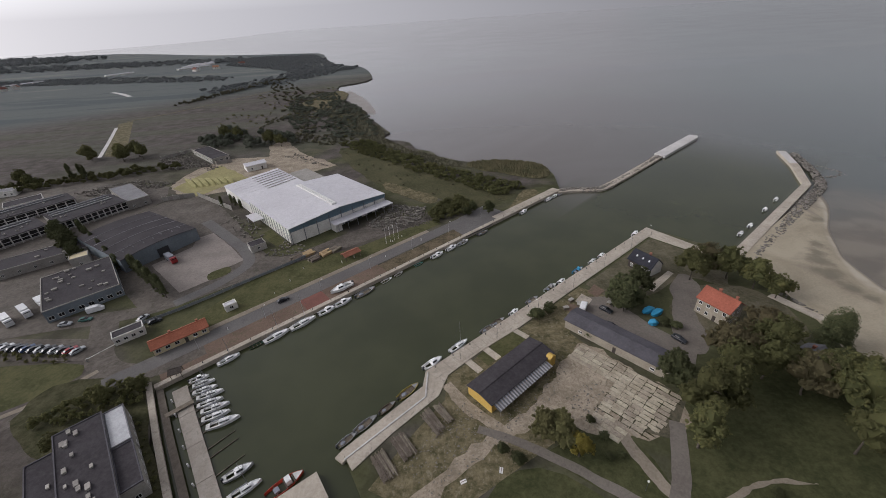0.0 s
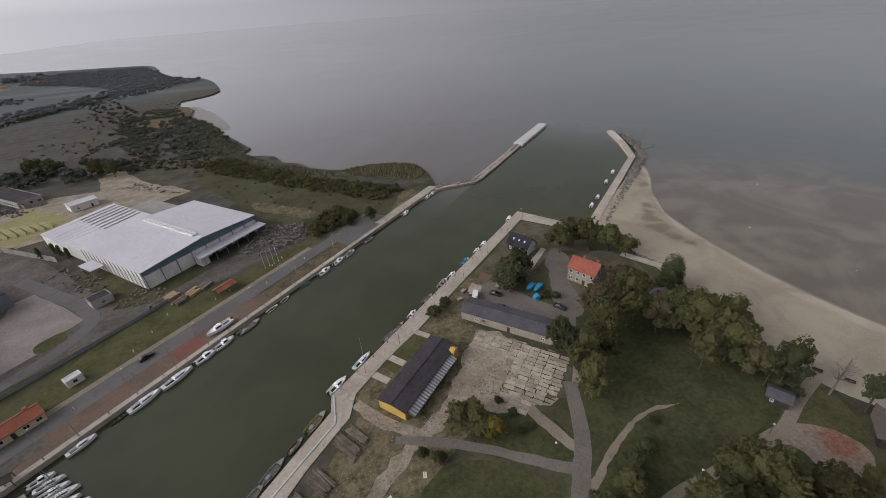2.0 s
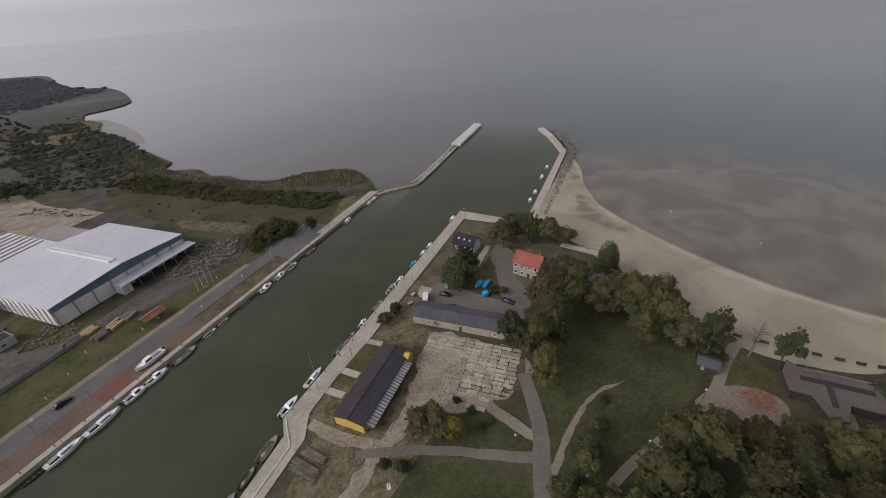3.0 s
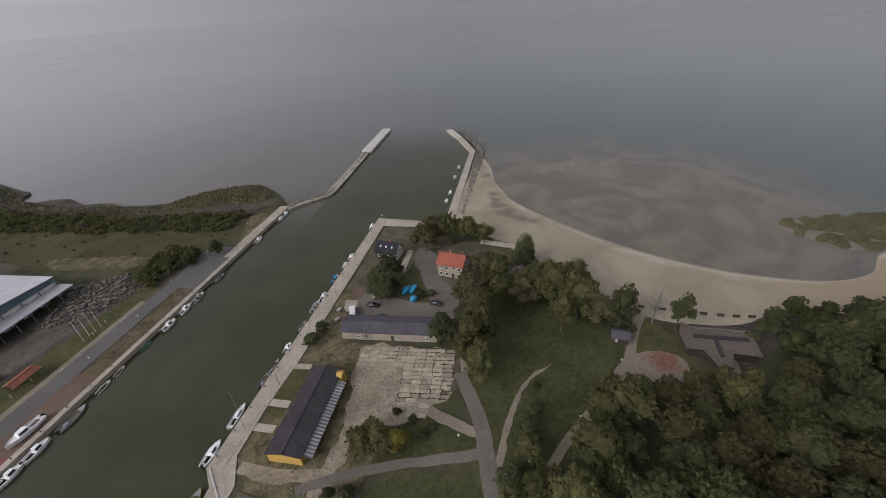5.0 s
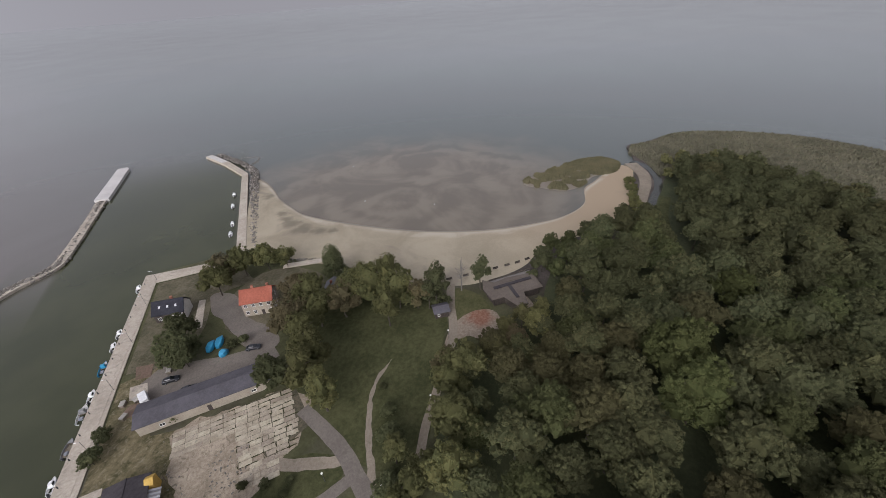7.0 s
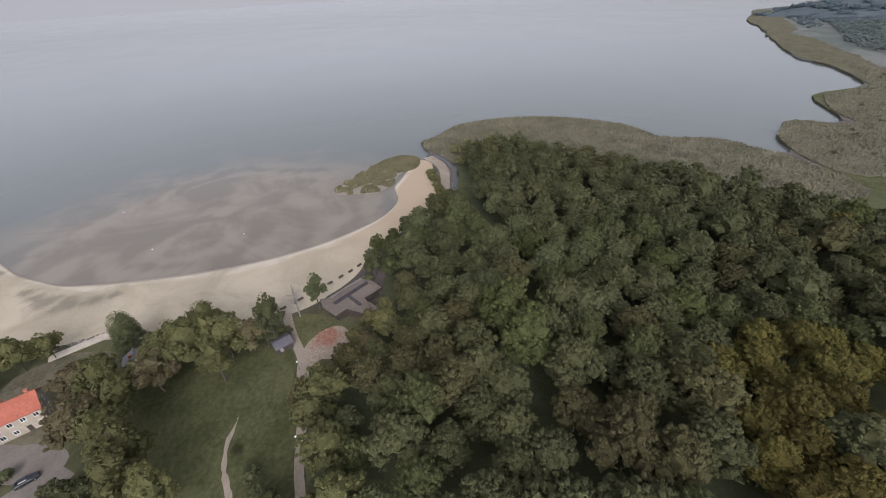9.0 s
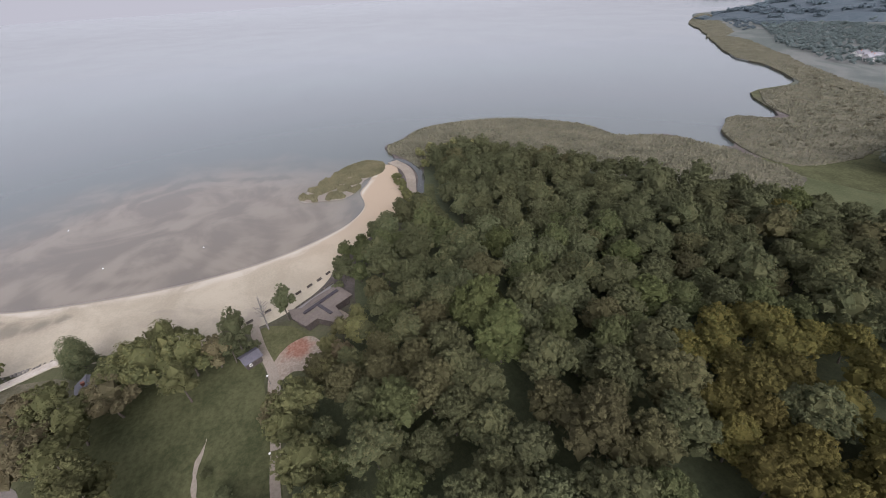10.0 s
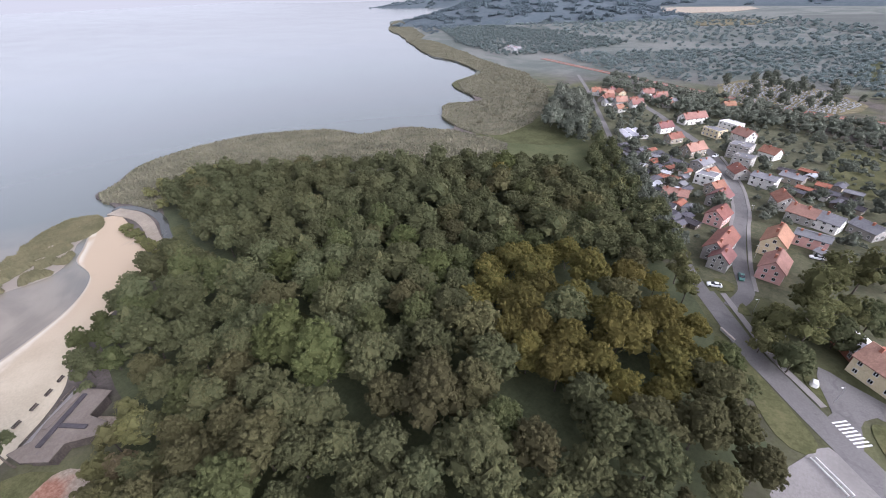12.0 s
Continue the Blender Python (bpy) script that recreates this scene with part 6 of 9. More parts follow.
gable_house("long kiosk with orange tiled roof and cream walls", -90.0, 105.0, ang((-98, 102), (-85, 112)), 16.5, 5.6, 2.7, 1.5, CREAM, TILE_RED, 1, 6, 2, 2, "kiosk", "kiosk", attic=False, win=(1.4, 1.2))
flat_house("small white gatehouse beside the entrance", -109.5, 108.5, 38, 9, 4.5, 3.0, PLASTER, ROOF_DARK, 1, 4, 2)


def shelter(label, x, y, turn, L, W, h, roof):
    ob = thing("shelter", label, "shelter", pose(x, y, 0, 0, 0, turn))
    part("roof", gable_roof(L, W, h, 0.7, 0.3, 0.12), roof, ob)
    for sx in (-1, 1):
        for sy in (-1, 1):
            part("post", box(bmesh.new(), sx * (L / 2 - 0.2) - 0.08, sx * (L / 2 - 0.2) + 0.08, sy * (W / 2 - 0.2) - 0.08, sy * (W / 2 - 0.2) + 0.08, -0.2, h), PLANK, ob)
    part("bench", box(bmesh.new(), -L / 2 + 0.5, L / 2 - 0.5, W / 2 - 0.9, W / 2 - 0.5, 0.38, 0.46), PLANK, ob)
    return ob


shelter("open rest shelter with rust-red roof beside the quay road", -39.5, 151.5, 39, 7.5, 4, 2.6, RUST)
shelter("small timber gazebo on the quay", -82.5, 88.6, 20, 3.2, 3.2, 2.4, DARKWOOD)
flat_house("small white kiosk on the grass strip", -79.5, 120.5, 39, 4.2, 2.6, 2.4, PLASTER, ROOF_WHITE, 1, 1, 1)
flat_house("dark brick store hut beside the yard road", -86, 166, 37, 7, 6, 3.0, GREYWALL, ROOF_DARK, 1, 1, 1)
gable_house("small shed with pale roof behind the warehouse", -132, 290, 35, 14, 9, 4, 1, PLASTER, ROOF_WHITE, 1, 2, 1, 0, "shed", "shed", attic=False)

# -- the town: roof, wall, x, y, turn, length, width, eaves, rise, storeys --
# village roofs: haze over the red tiles is put into this duller colour
TILE_HAZED = surf("hazed_roof_tiles", (0.175, 0.090, 0.072), (0.265, 0.142, 0.116), 0.2, 1.5, 0.9, rand=0.3, stain=(0.15, 0.085, 0.065, 0.6), streak=(2.5, 2.5, 0.3, 0.3))
TILES = {"r": TILE_HAZED, "b": TILE_BROWN, "g": ROOF_GREY, "d": ROOF_DARK}
WALLS = {"w": PLASTER, "g": GREYWALL, "c": CREAM, "p": PINK, "k": BRICKWALL}
WORDS = {"r": "orange-red tiled roof", "b": "brown tiled roof", "g": "grey roof", "d": "dark felt roof"}
WORDW = {"w": "white walls", "g": "grey rendered walls", "c": "cream walls", "p": "pink walls", "k": "brick walls"}
TOWN = "b,g,-1,-157,80,20,9,6.2,4,2 r,g,-2.5,-147.5,80,9,8,5.5,3.6,2 b,p,3,-182,75,11,9,5.5,3.6,2 r,g,5,-201,72,12,9,5.5,3.6,2 b,k,8,-212,60,9,8,5,3,2 r,w,22,-196,5,13,8,4.2,2.6,1 r,k,26,-262,60,16,10,5.5,4,2 g,g,18,-240,65,12,9,6,2,2 b,g,13,-229,65,9,8,5,2.5,2 r,w,50,-300,55,13,9,5,3.6,2 b,k,40,-281,55,12,8,4.5,3,1 r,w,82,-353,40,11,9,5.5,4.2,2 r,w,95,-355,40,11,8,5.5,4,2 r,g,113,-379,40,11,8,4.5,3.6,1 b,w,126,-385,40,10,8,4.5,3.6,1 b,g,108,-366,40,9,8,4.5,3.4,1 r,w,84,-394,40,12,9,5.5,4,2 r,k,72,-388,40,12,8,5,4,2 g,g,63,-376,40,15,8,4.5,2,1 r,p,-17.5,-151.5,-98,13,9.5,5.8,4.2,2 b,c,-17,-170,-98,15,10,6.6,4.4,2 g,p,-28,-181,-10,13,8,5.5,1.2,2 b,g,-18,-212,-70,11,9,5.5,3.6,2 r,g,-25,-202,-20,12,9,5,3.4,2 g,w,-33,-199,-25,11,8,5.5,3,2 g,w,-10,-234,-20,13,9,6,1.6,2 b,g,1,-240,-60,11,10,4.5,3.4,1 r,w,5,-303,-40,14,10,6,4,2 r,w,38,-331,50,22,10,5.5,4,2 b,w,-10,-279,-30,11,9,4.5,3.4,1 g,g,-45,-201,-40,12,8,4.5,2.6,1 g,g,-35,-171.5,-32,15,5,2.8,0.7,1 r,c,-45,-111.8,-38,22,11,6.6,4,2 g,k,-21,-246,-20,12,8,4,1.6,1 b,k,22,-383,35,10,8,4.5,3,1"
for i, row in enumerate(TOWN.split()):
    r, w, *num = row.split(",")
    x, y, turn, L, W, h, rise, st = map(float, num)
    L, W, h, rise = L * 0.80, W * 0.78, h * 0.80, rise * 0.78
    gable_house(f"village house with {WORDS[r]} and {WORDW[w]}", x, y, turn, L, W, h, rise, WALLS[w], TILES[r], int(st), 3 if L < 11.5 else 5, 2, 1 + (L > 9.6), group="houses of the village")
flat_house("grey three-storey block with flat roof by the street", 4, -272, -15, 10.5, 9, 7.5, GREYWALL, ROOF_GREY, 3, 4, 3, 2, "house", "house", "houses of the village")
flat_house("grey two-storey block with flat roof by the street", 1, -258, -15, 9, 8, 5.6, GREYWALL, ROOF_GREY, 2, 3, 2, 2, "house", "house", "houses of the village")
flat_house("white cube house with flat roof by the street", 13, -223, -15, 9, 7.5, 5.2, PLASTER, ROOF_GREY, 2, 3, 2, 1, "house", "house", "houses of the village")
flat_house("white flat-roofed villa behind the street", 14, -325, -35, 13, 7.5, 5.2, PLASTER, ROOF_WHITE, 2, 4, 2, 0, "house", "house", "houses of the village")
flat_house("beige flat-roofed house behind the street", 21, -306, -35, 12, 7.5, 5.0, CREAM, ROOF_GREY, 2, 4, 2, 0, "house", "house", "houses of the village")
gable_house("timber store with bright white sheet roof", -38, -122, -60, 9, 7, 3.0, 1.6, BRICKRED, ROOF_WHITE, 1, 2, 1, 0, "shed", "shed", attic=False)
for i, (x, y) in enumerate([(69, -280.3), (65, -283), (61, -285.7)]):
    gable_house("long white plastic greenhouse on a garden plot", x, y, -54, 17, 4.2, 1.5, 0.9, PLASTER, ROOF_WHITE, 1, 1, 1, 0, "greenhouse", "greenhouse", "greenhouses", attic=False)
# small old houses at the far end of the street
for i, (x, y) in enumerate([(120, -384), (116, -396), (106, -392), (104, -352), (112, -364), (97, -360), (88, -366), (86, -388), (84, -402), (74, -382), (62, -370), (80, -356), (90, -338)]):
    gable_house("small old house with dull tiled roof and pale walls", x, y, 55 + 37 * (i % 3), 8 + i % 3, 6.2, 3.2, 2.4, [PLASTER, GREYWALL, CREAM][i % 3], [TILE_BROWN, TILE_HAZED, TILE_BROWN, ROOF_GREY][i % 4], 1, 2, 1, 1, group="old houses of the village")
# garden sheds on the plots between the houses and the wood
shed_rng = np.random.default_rng(8)
PLOTS = [(70, -258), (40, -255), (24, -235), (18, -205), (30, -198), (44, -210), (58, -240)]
PLOTS2 = [(26, -188), (12, -190), (8, -170), (18, -168)]
PLOTS3 = [(-22, -228), (-40, -215), (-50, -230), (-30, -262), (-16, -260)]
for poly, n in ((PLOTS, 40), (PLOTS2, 12), (PLOTS3, 14)):
    for x, y in scatter(shed_rng, poly, 5.2, n):
        c = shed_rng.integers(4)
        gable_house("small garden shed with a weathered flat-pitched roof", x, y, 70 + 90 * shed_rng.integers(2) + shed_rng.uniform(-8, 8), shed_rng.uniform(3.5, 7.5), shed_rng.uniform(3, 4.2), 2.2, shed_rng.uniform(0.3, 0.9), [PLANK, GREYWALL, PLASTER, BRICKWALL][c], [ROOF_GREY, ROOF_DARK, ROOF_SLATE, RUST, ROOF_SLATE, SHEETMETAL][shed_rng.integers(6)], 1, 1, 1, 0, "garden_shed", "garden shed", "garden sheds", attic=False, win=(0.8, 0.8))

# ---- boats ----
HULLS = {"w": plain("white_gelcoat", (0.80, 0.80, 0.79), 0.3, rand=0.12), "g": plain("grey_hull", (0.26, 0.26, 0.26), 0.5, rand=0.2), "d": plain("dark_green_hull", (0.03, 0.07, 0.045), 0.5), "b": plain("blue_hull", (0.04, 0.26, 0.44), 0.5), "t": plain("turquoise_hull", (0.10, 0.30, 0.28), 0.5), "r": plain("red_hull", (0.42, 0.045, 0.022), 0.5), "y": plain("yellow_hull", (0.40, 0.32, 0.08), 0.5), "n": plain("brown_hull", (0.12, 0.085, 0.06), 0.7)}
TEAK = surf("boat_deck", (0.46, 0.45, 0.43), (0.62, 0.61, 0.58), 0.6, 3.0, 0.7)
CANVAS = plain("grey_canvas", (0.22, 0.23, 0.26), 0.9)
SMOKED = glass_material()


def hull_rows(L, B, H, n=9, transom=0.72):
    """Half-breadth, keel and rim heights along a hull with a pointed bow."""
    rows = []
    for i in range(n):
        f = i / (n - 1)
        w = B / 2 * (transom + (1 - transom) * math.sin(min(1, f / 0.45) * math.pi / 2)) if f < 0.45 else B / 2 * math.cos((f - 0.45) / 0.55 * math.pi / 2) ** 0.75
        rows.append((f * L - L / 2, max(w, 0.02), -0.25 + 0.25 * max(0, f - 0.75) * 4 * 0.5, H * (0.82 + 0.30 * f * f)))
    return rows


def hull_bm(rows, wall=0.08, floor=None):
    """An open shell with thick sides, and a floor inside."""
    bm, rings = bmesh.new(), []
    for x, w, k, z in rows:
        inn = max(w - wall, 0.01)
        fl = k + 0.22 if floor is None else floor
        rings.append([bm.verts.new(p) for p in ((x, 0, k), (x, -w * 0.75, k + 0.1), (x, -w, z), (x, -inn, z), (x, -inn * 0.9, fl), (x, inn * 0.9, fl), (x, inn, z), (x, w, z), (x, w * 0.75, k + 0.1))])
    for a, b in zip(rings, rings[1:]):
        for i in range(9):
            j = (i + 1) % 9
            bm.faces.new((a[i], b[i], b[j], a[j]))
    bm.faces.new(rings[0])
    bm.faces.new(rings[-1][::-1])
    bmesh.ops.recalc_face_normals(bm, faces=bm.faces)
    return bm


def deck_bm(rows, f0, f1, lift=0.0, shrink=0.9):
    """A slab of deck over part of the hull."""
    use = [r for i, r in enumerate(rows) if f0 <= i / (len(rows) - 1) <= f1]
    line = [(x, -w * shrink) for x, w, *_ in use] + [(x, w * shrink) for x, w, *_ in use[::-1]]
    z = max(r[3] for r in use) * 0.0 + use[0][3]
    return prism(line, z - 0.10 + lift, z - 0.02 + lift)


def loft(sections):
    """A closed body through rows of (x, half width, low, high)."""
    bm, rings = bmesh.new(), []
    for x, w, lo, hi in sections:
        c = min(0.12, w * 0.3)
        rings.append([bm.verts.new(p) for p in ((x, -w, lo), (x, -w, hi - c), (x, -w + c, hi), (x, w - c, hi), (x, w, hi - c), (x, w, lo))])
    for a, b in zip(rings, rings[1:]):
        for i in range(6):
            j = (i + 1) % 6
            bm.faces.new((a[i], b[i], b[j], a[j]))
    bm.faces.new(rings[0])
    bm.faces.new(rings[-1][::-1])
    bmesh.ops.recalc_face_normals(bm, faces=bm.faces)
    return bm


def boat(kind, x, y, turn, L, colour="w", z=None, group="moored boats"):
    """kind: s sailing yacht, m motor boat, r rowing boat, f open fishing boat."""
    words = {"w": "white", "g": "weathered grey", "d": "dark green", "b": "blue", "t": "turquoise", "r": "red", "y": "yellow", "n": "brown"}[colour]
    what = {"s": ("sailing yacht", "with bare mast and cabin, moored"), "m": ("motor boat", "with windscreen and small cabin, moored"), "r": ("rowing boat", "with wooden thwarts, moored at the quay"), "f": ("fishing boat", "open, with a small wheelhouse, moored"), "o": ("work boat", "open, with thwarts and fishing gear, moored")}[kind]
    if z is not None:
        what = (what[0], "with windscreen and cabin, standing ashore")
    ob = thing(what[0].replace(" ", "_"), f"{words} {what[0]} {what[1]}", "boat", pose(x, y, WATERLINE if z is None else z, 0, 0, turn), group)
    B = {"s": 0.28, "m": 0.36, "r": 0.36, "f": 0.36, "o": 0.34}[kind] * L
    H = {"s": 0.95, "m": 0.95, "r": 0.5, "f": 0.75, "o": 0.62}[kind] * (L / 7) ** 0.5
    rows = hull_rows(L, B, H)
    part("hull", hull_bm(rows), HULLS[colour], ob)
    if kind in "rfo":
        for f in (0.25, 0.5, 0.72):
            px = f * L - L / 2
            part("thwart", box(bmesh.new(), px - 0.14, px + 0.14, -B * 0.42, B * 0.42, H * 0.55, H * 0.62), PLANK, ob)
    if kind == "o":
        part("foredeck", deck_bm(rows, 0.74, 1.0), HULLS["g"], ob)
        part("floor", box(bmesh.new(), -L * 0.40, L * 0.22, -B * 0.36, B * 0.36, 0.02, 0.07), PLANK, ob)
        part("net_pile", loft([(-L * 0.32, 0.1, 0.05, H * 0.5), (-L * 0.26, B * 0.24, 0.05, H * 0.85), (-L * 0.16, B * 0.22, 0.05, H * 0.8), (-L * 0.10, 0.1, 0.05, H * 0.5)]), CANVAS, ob)
        part("outboard", box(bmesh.new(), -L * 0.54, -L * 0.48, -0.18, 0.18, 0.0, H + 0.25), DARKSTEEL, ob)
    if kind == "f":
        part("foredeck", deck_bm(rows, 0.74, 1.0), TEAK, ob)
        c = box(bmesh.new(), L * 0.02, L * 0.16, -B * 0.26, B * 0.26, H * 0.4, H + 0.9)
        w = part("wheelhouse", c, HULLS["b" if colour == "b" else "w" if colour != "w" else "g"], ob)
        part("windscreen", box(bmesh.new(), L * 0.155, L * 0.17, -B * 0.22, B * 0.22, H + 0.3, H + 0.75), SMOKED, w)
        part("gear_box", box(bmesh.new(), -L * 0.3, -L * 0.16, -B * 0.22, B * 0.2, H * 0.3, H * 0.9), CANVAS, ob)
    if kind in "sm":
        part("deck", deck_bm(rows, 0.36, 1.0), HULLS["w"], ob)
        part("side_deck", deck_bm(rows, 0.0, 0.13), TEAK, ob)
        x0, x1 = (-L * 0.10, L * 0.24) if kind == "s" else (-L * 0.06, L * 0.2)
        c = bmesh.new()
        low = [(x0, -B * 0.30), (x1, -B * 0.22), (x1, B * 0.22), (x0, B * 0.30)]
        zt = H + (0.42 if kind == "s" else 0.75)
        v0 = [c.verts.new((*p, H * 0.8)) for p in low]
        v1 = [c.verts.new((p[0] * 0.92 - (0.15 if i in (1, 2) else 0), p[1] * 0.8, zt)) for i, p in enumerate(low)]
        c.faces.new(v1)
        for i in range(4):
            j = (i + 1) % 4
            c.faces.new((v0[i], v0[j], v1[j], v1[i]))
        cab = part("cabin", c, HULLS["w"], ob)
        for s in (-1, 1):
            part("window", box(bmesh.new(), x0 * 0.8, x1 * 0.8, s * B * 0.265 - 0.03, s * B * 0.265 + 0.03, H + 0.05, zt - 0.12), SMOKED, cab)
        part("cockpit_seat", box(bmesh.new(), -L * 0.42, -L * 0.14, -B * 0.36, -B * 0.2, H * 0.35, H * 0.62), TEAK, ob)
        part("cockpit_seat", box(bmesh.new(), -L * 0.42, -L * 0.14, B * 0.2, B * 0.36, H * 0.35, H * 0.62), TEAK, ob)
    if kind == "s":
        part("mast", tube(bmesh.new(), (L * 0.12, 0, H * 0.8), (L * 0.12, 0, H + L * 1.15), 0.07, 0.05, 6), STEEL, ob)
        boom = part("boom", tube(bmesh.new(), (L * 0.11, 0, H + 1.1), (-L * 0.32, 0, H + 1.0), 0.05, 0.05, 6), STEEL, ob)
        part("furled_sail", tube(bmesh.new(), (L * 0.09, 0, H + 1.22), (-L * 0.30, 0, H + 1.12), 0.14, 0.10, 6), CANVAS, boom)
        st = bmesh.new()
        tube(st, (L * 0.12, 0, H + L * 1.13), (L * 0.49, 0, H * 1.1), 0.012, 0.012, 4)
        tube(st, (L * 0.12, 0, H + L * 1.13), (-L * 0.48, 0, H), 0.012, 0.012, 4)
        part("stay", st, DARKSTEEL, ob)
    if kind == "m":
        s = box(bmesh.new(), -L * 0.54, -L * 0.46, -0.2, 0.2, 0.0, H + 0.3)
        part("outboard", s, DARKSTEEL, ob)
    return ob


QA = math.degrees(math.atan2(U.y, U.x))
# along the west quay: kind, colour, metres along it, length, turn
for row in "s,w,20,6.2,1 r,d,29,4.4,0 s,w,35.5,8,2 s,w,45,8.6,2 m,w,54.5,6.6,1 m,w,61,6.4,0 o,g,70.5,8,2 r,w,81,4.6,4 r,w,87,4,10 r,t,97.5,4,-2 m,w,107.5,6,0 m,w,116,5.6,3 f,w,123,6,1 o,g,136,6,-2 m,w,166.5,5.4,4 m,w,188,5,-1 m,w,193.5,4.6,3 o,g,198.5,5,8".split():
    k, c, s, L, a = row.split(",")
    L = float(L) * 1.12
    p = along(float(s), -0.9 - float(L) * 0.19)
    boat(k, p[0], p[1], QA + float(a), float(L), c, group="boats along the west quay")
# yachts at the floating jetty
PA, PB = Vector((-80, 84)), Vector((-55.5, 51))
pd = (PB - PA).normalized()
po = Vector((-pd.y, pd.x))
for i, (k, L) in enumerate([("m", 5.5), ("s", 6.2), ("s", 6.6), ("s", 7.2), ("s", 6.8), ("s", 7.4), ("s", 7.2), ("s", 8.4)]):
    p = PA + pd * (-0.4 + i * 3.0 + (0.6 if i == 7 else 0)) + po * (2.6 + L / 2 + (0.4 if i % 2 else 0))
    boat(k, p.x, p.y, math.degrees(math.atan2(po.y, po.x)) - 14, L, "w", group="yachts at the floating jetty")
boat("m", -51.8, 57.0, 34, 7, "g", group="yachts at the floating jetty")
boat("s", -48.5, 52.6, 34, 7.5, "w", group="yachts at the floating jetty")
boat("f", -39.5, 53.2, 40, 9, "r")
EA = math.degrees(math.atan2(76, 102))
EQ = Vector((math.cos(radians(EA)), math.sin(radians(EA))))
en = Vector((-EQ.y, EQ.x))
for row in "m,w,4,7,0 s,w,14.5,7.6,2 o,g,27,6,0 o,n,32,6,1 m,w,39.5,4.6,3 o,g,49.5,6,0 f,w,60,6.5,2 m,w,66,4.8,0 f,b,77,6,0 m,w,86.5,4.6,2 m,w,93,4.6,0 m,w,120,5.4,6".split():
    k, c, s, L, a = row.split(",")
    p = Vector((-7, 83)) + EQ * float(s) + en * (0.6 + 0.19 * float(L))
    boat(k, p.x, p.y, EA + float(a), float(L), c, group="boats along the east quay")
for (x, y), L, c in zip([(-27, 63.5), (-22.8, 67.6), (-17.5, 72.2), (-12, 77.2)], (6, 7, 5.5, 7.5), "ggny"):
    boat("o", x, y, 42, L, c, group="boats along the east quay")
for x, y, L in [(171.5, 180.5, 5), (158.5, 170.5, 5), (141, 156, 5), (132, 149.5, 5)]:
    boat("m", x, y, 38, L, "w", group="boats at the east pier")
boat("m", -39.5, 127.8, QA + 180, 9.5, "w", 0.35)

# floating jetty and its booms
JETTY_DECK = surf("weathered_jetty_deck", (0.235, 0.205, 0.172), (0.345, 0.310, 0.268), 0.2, 1.5, 0.9, bump=0.2, stain=(0.17, 0.15, 0.125, 0.5))
jet = thing("floating_jetty", "floating jetty of pale planks with mooring booms", "jetty", group="jetties")
ja = math.degrees(math.atan2(pd.y, pd.x))
for i in range(4):
    c = PA + pd * ((PB - PA).length + 6) * (i + 0.5) / 4
    l = ((PB - PA).length + 6) / 4 - 0.12
    part("jetty_deck", box(bmesh.new(), -l / 2, l / 2, -2.0, 2.0, WATERLINE - 0.4, WATERLINE + 0.6), JETTY_DECK, jet, m=pose(c.x, c.y, 0, 0, 0, ja))
for i in (0, 1, 2, 3, 4, 5, 6, 7, 9, 10, 12):
    p = PA + pd * (0.4 + i * 2.95) + po * 2.05
    q = p + po * (7.0 if i > 5 else 5.5) - pd * 1.2
    part("mooring_boom", tube(bmesh.new(), (p.x, p.y, WATERLINE + 0.2), (q.x, q.y, WATERLINE + 0.15), 0.15, 0.10, 6), PLANK, jet)
for i in range(6):
    p = PA + pd * (4 + i * 6.2) - po * 2.5
    part("mooring_pile", tube(bmesh.new(), (p.x, p.y, WATERLINE - 2), (p.x, p.y, WATERLINE + 1.4), 0.2, 0.2, 8), FRAMEPAINT, jet)
gang = Vector((-78.5, 74.0))
part("gangway", box(bmesh.new(), 0, 7.2, -0.8, 0.8, -0.25, -0.1), PLANK, jet, m=pose(gang.x, gang.y, 0, 0, 0, 40))

# ---- vehicles ----
CARS = {k: plain(k + "_car_paint", c, 0.3, rand=0.15) for k, c in {"dark": (0.018, 0.020, 0.024), "silver": (0.34, 0.35, 0.36), "white": (0.66, 0.66, 0.66), "red": (0.30, 0.03, 0.025), "green": (0.05, 0.14, 0.12), "blue": (0.03, 0.06, 0.16)}.items()}
RUBBER = plain("tyre", (0.016, 0.016, 0.017), 0.9)
LAMP = plain("headlamp_glass", (0.55, 0.55, 0.52), 0.15)


def wheels(ob, xs, half, r=0.32):
    for x in xs:
        for s in (-1, 1):
            w = part("wheel", tube(bmesh.new(), (0, -0.11, 0), (0, 0.11, 0), r, r, 12), RUBBER, ob, m=pose(x, s * half, r))
            part("rim", tube(bmesh.new(), (0, -0.12, 0), (0, 0.12, 0), r * 0.55, r * 0.55, 8), STEEL, w)


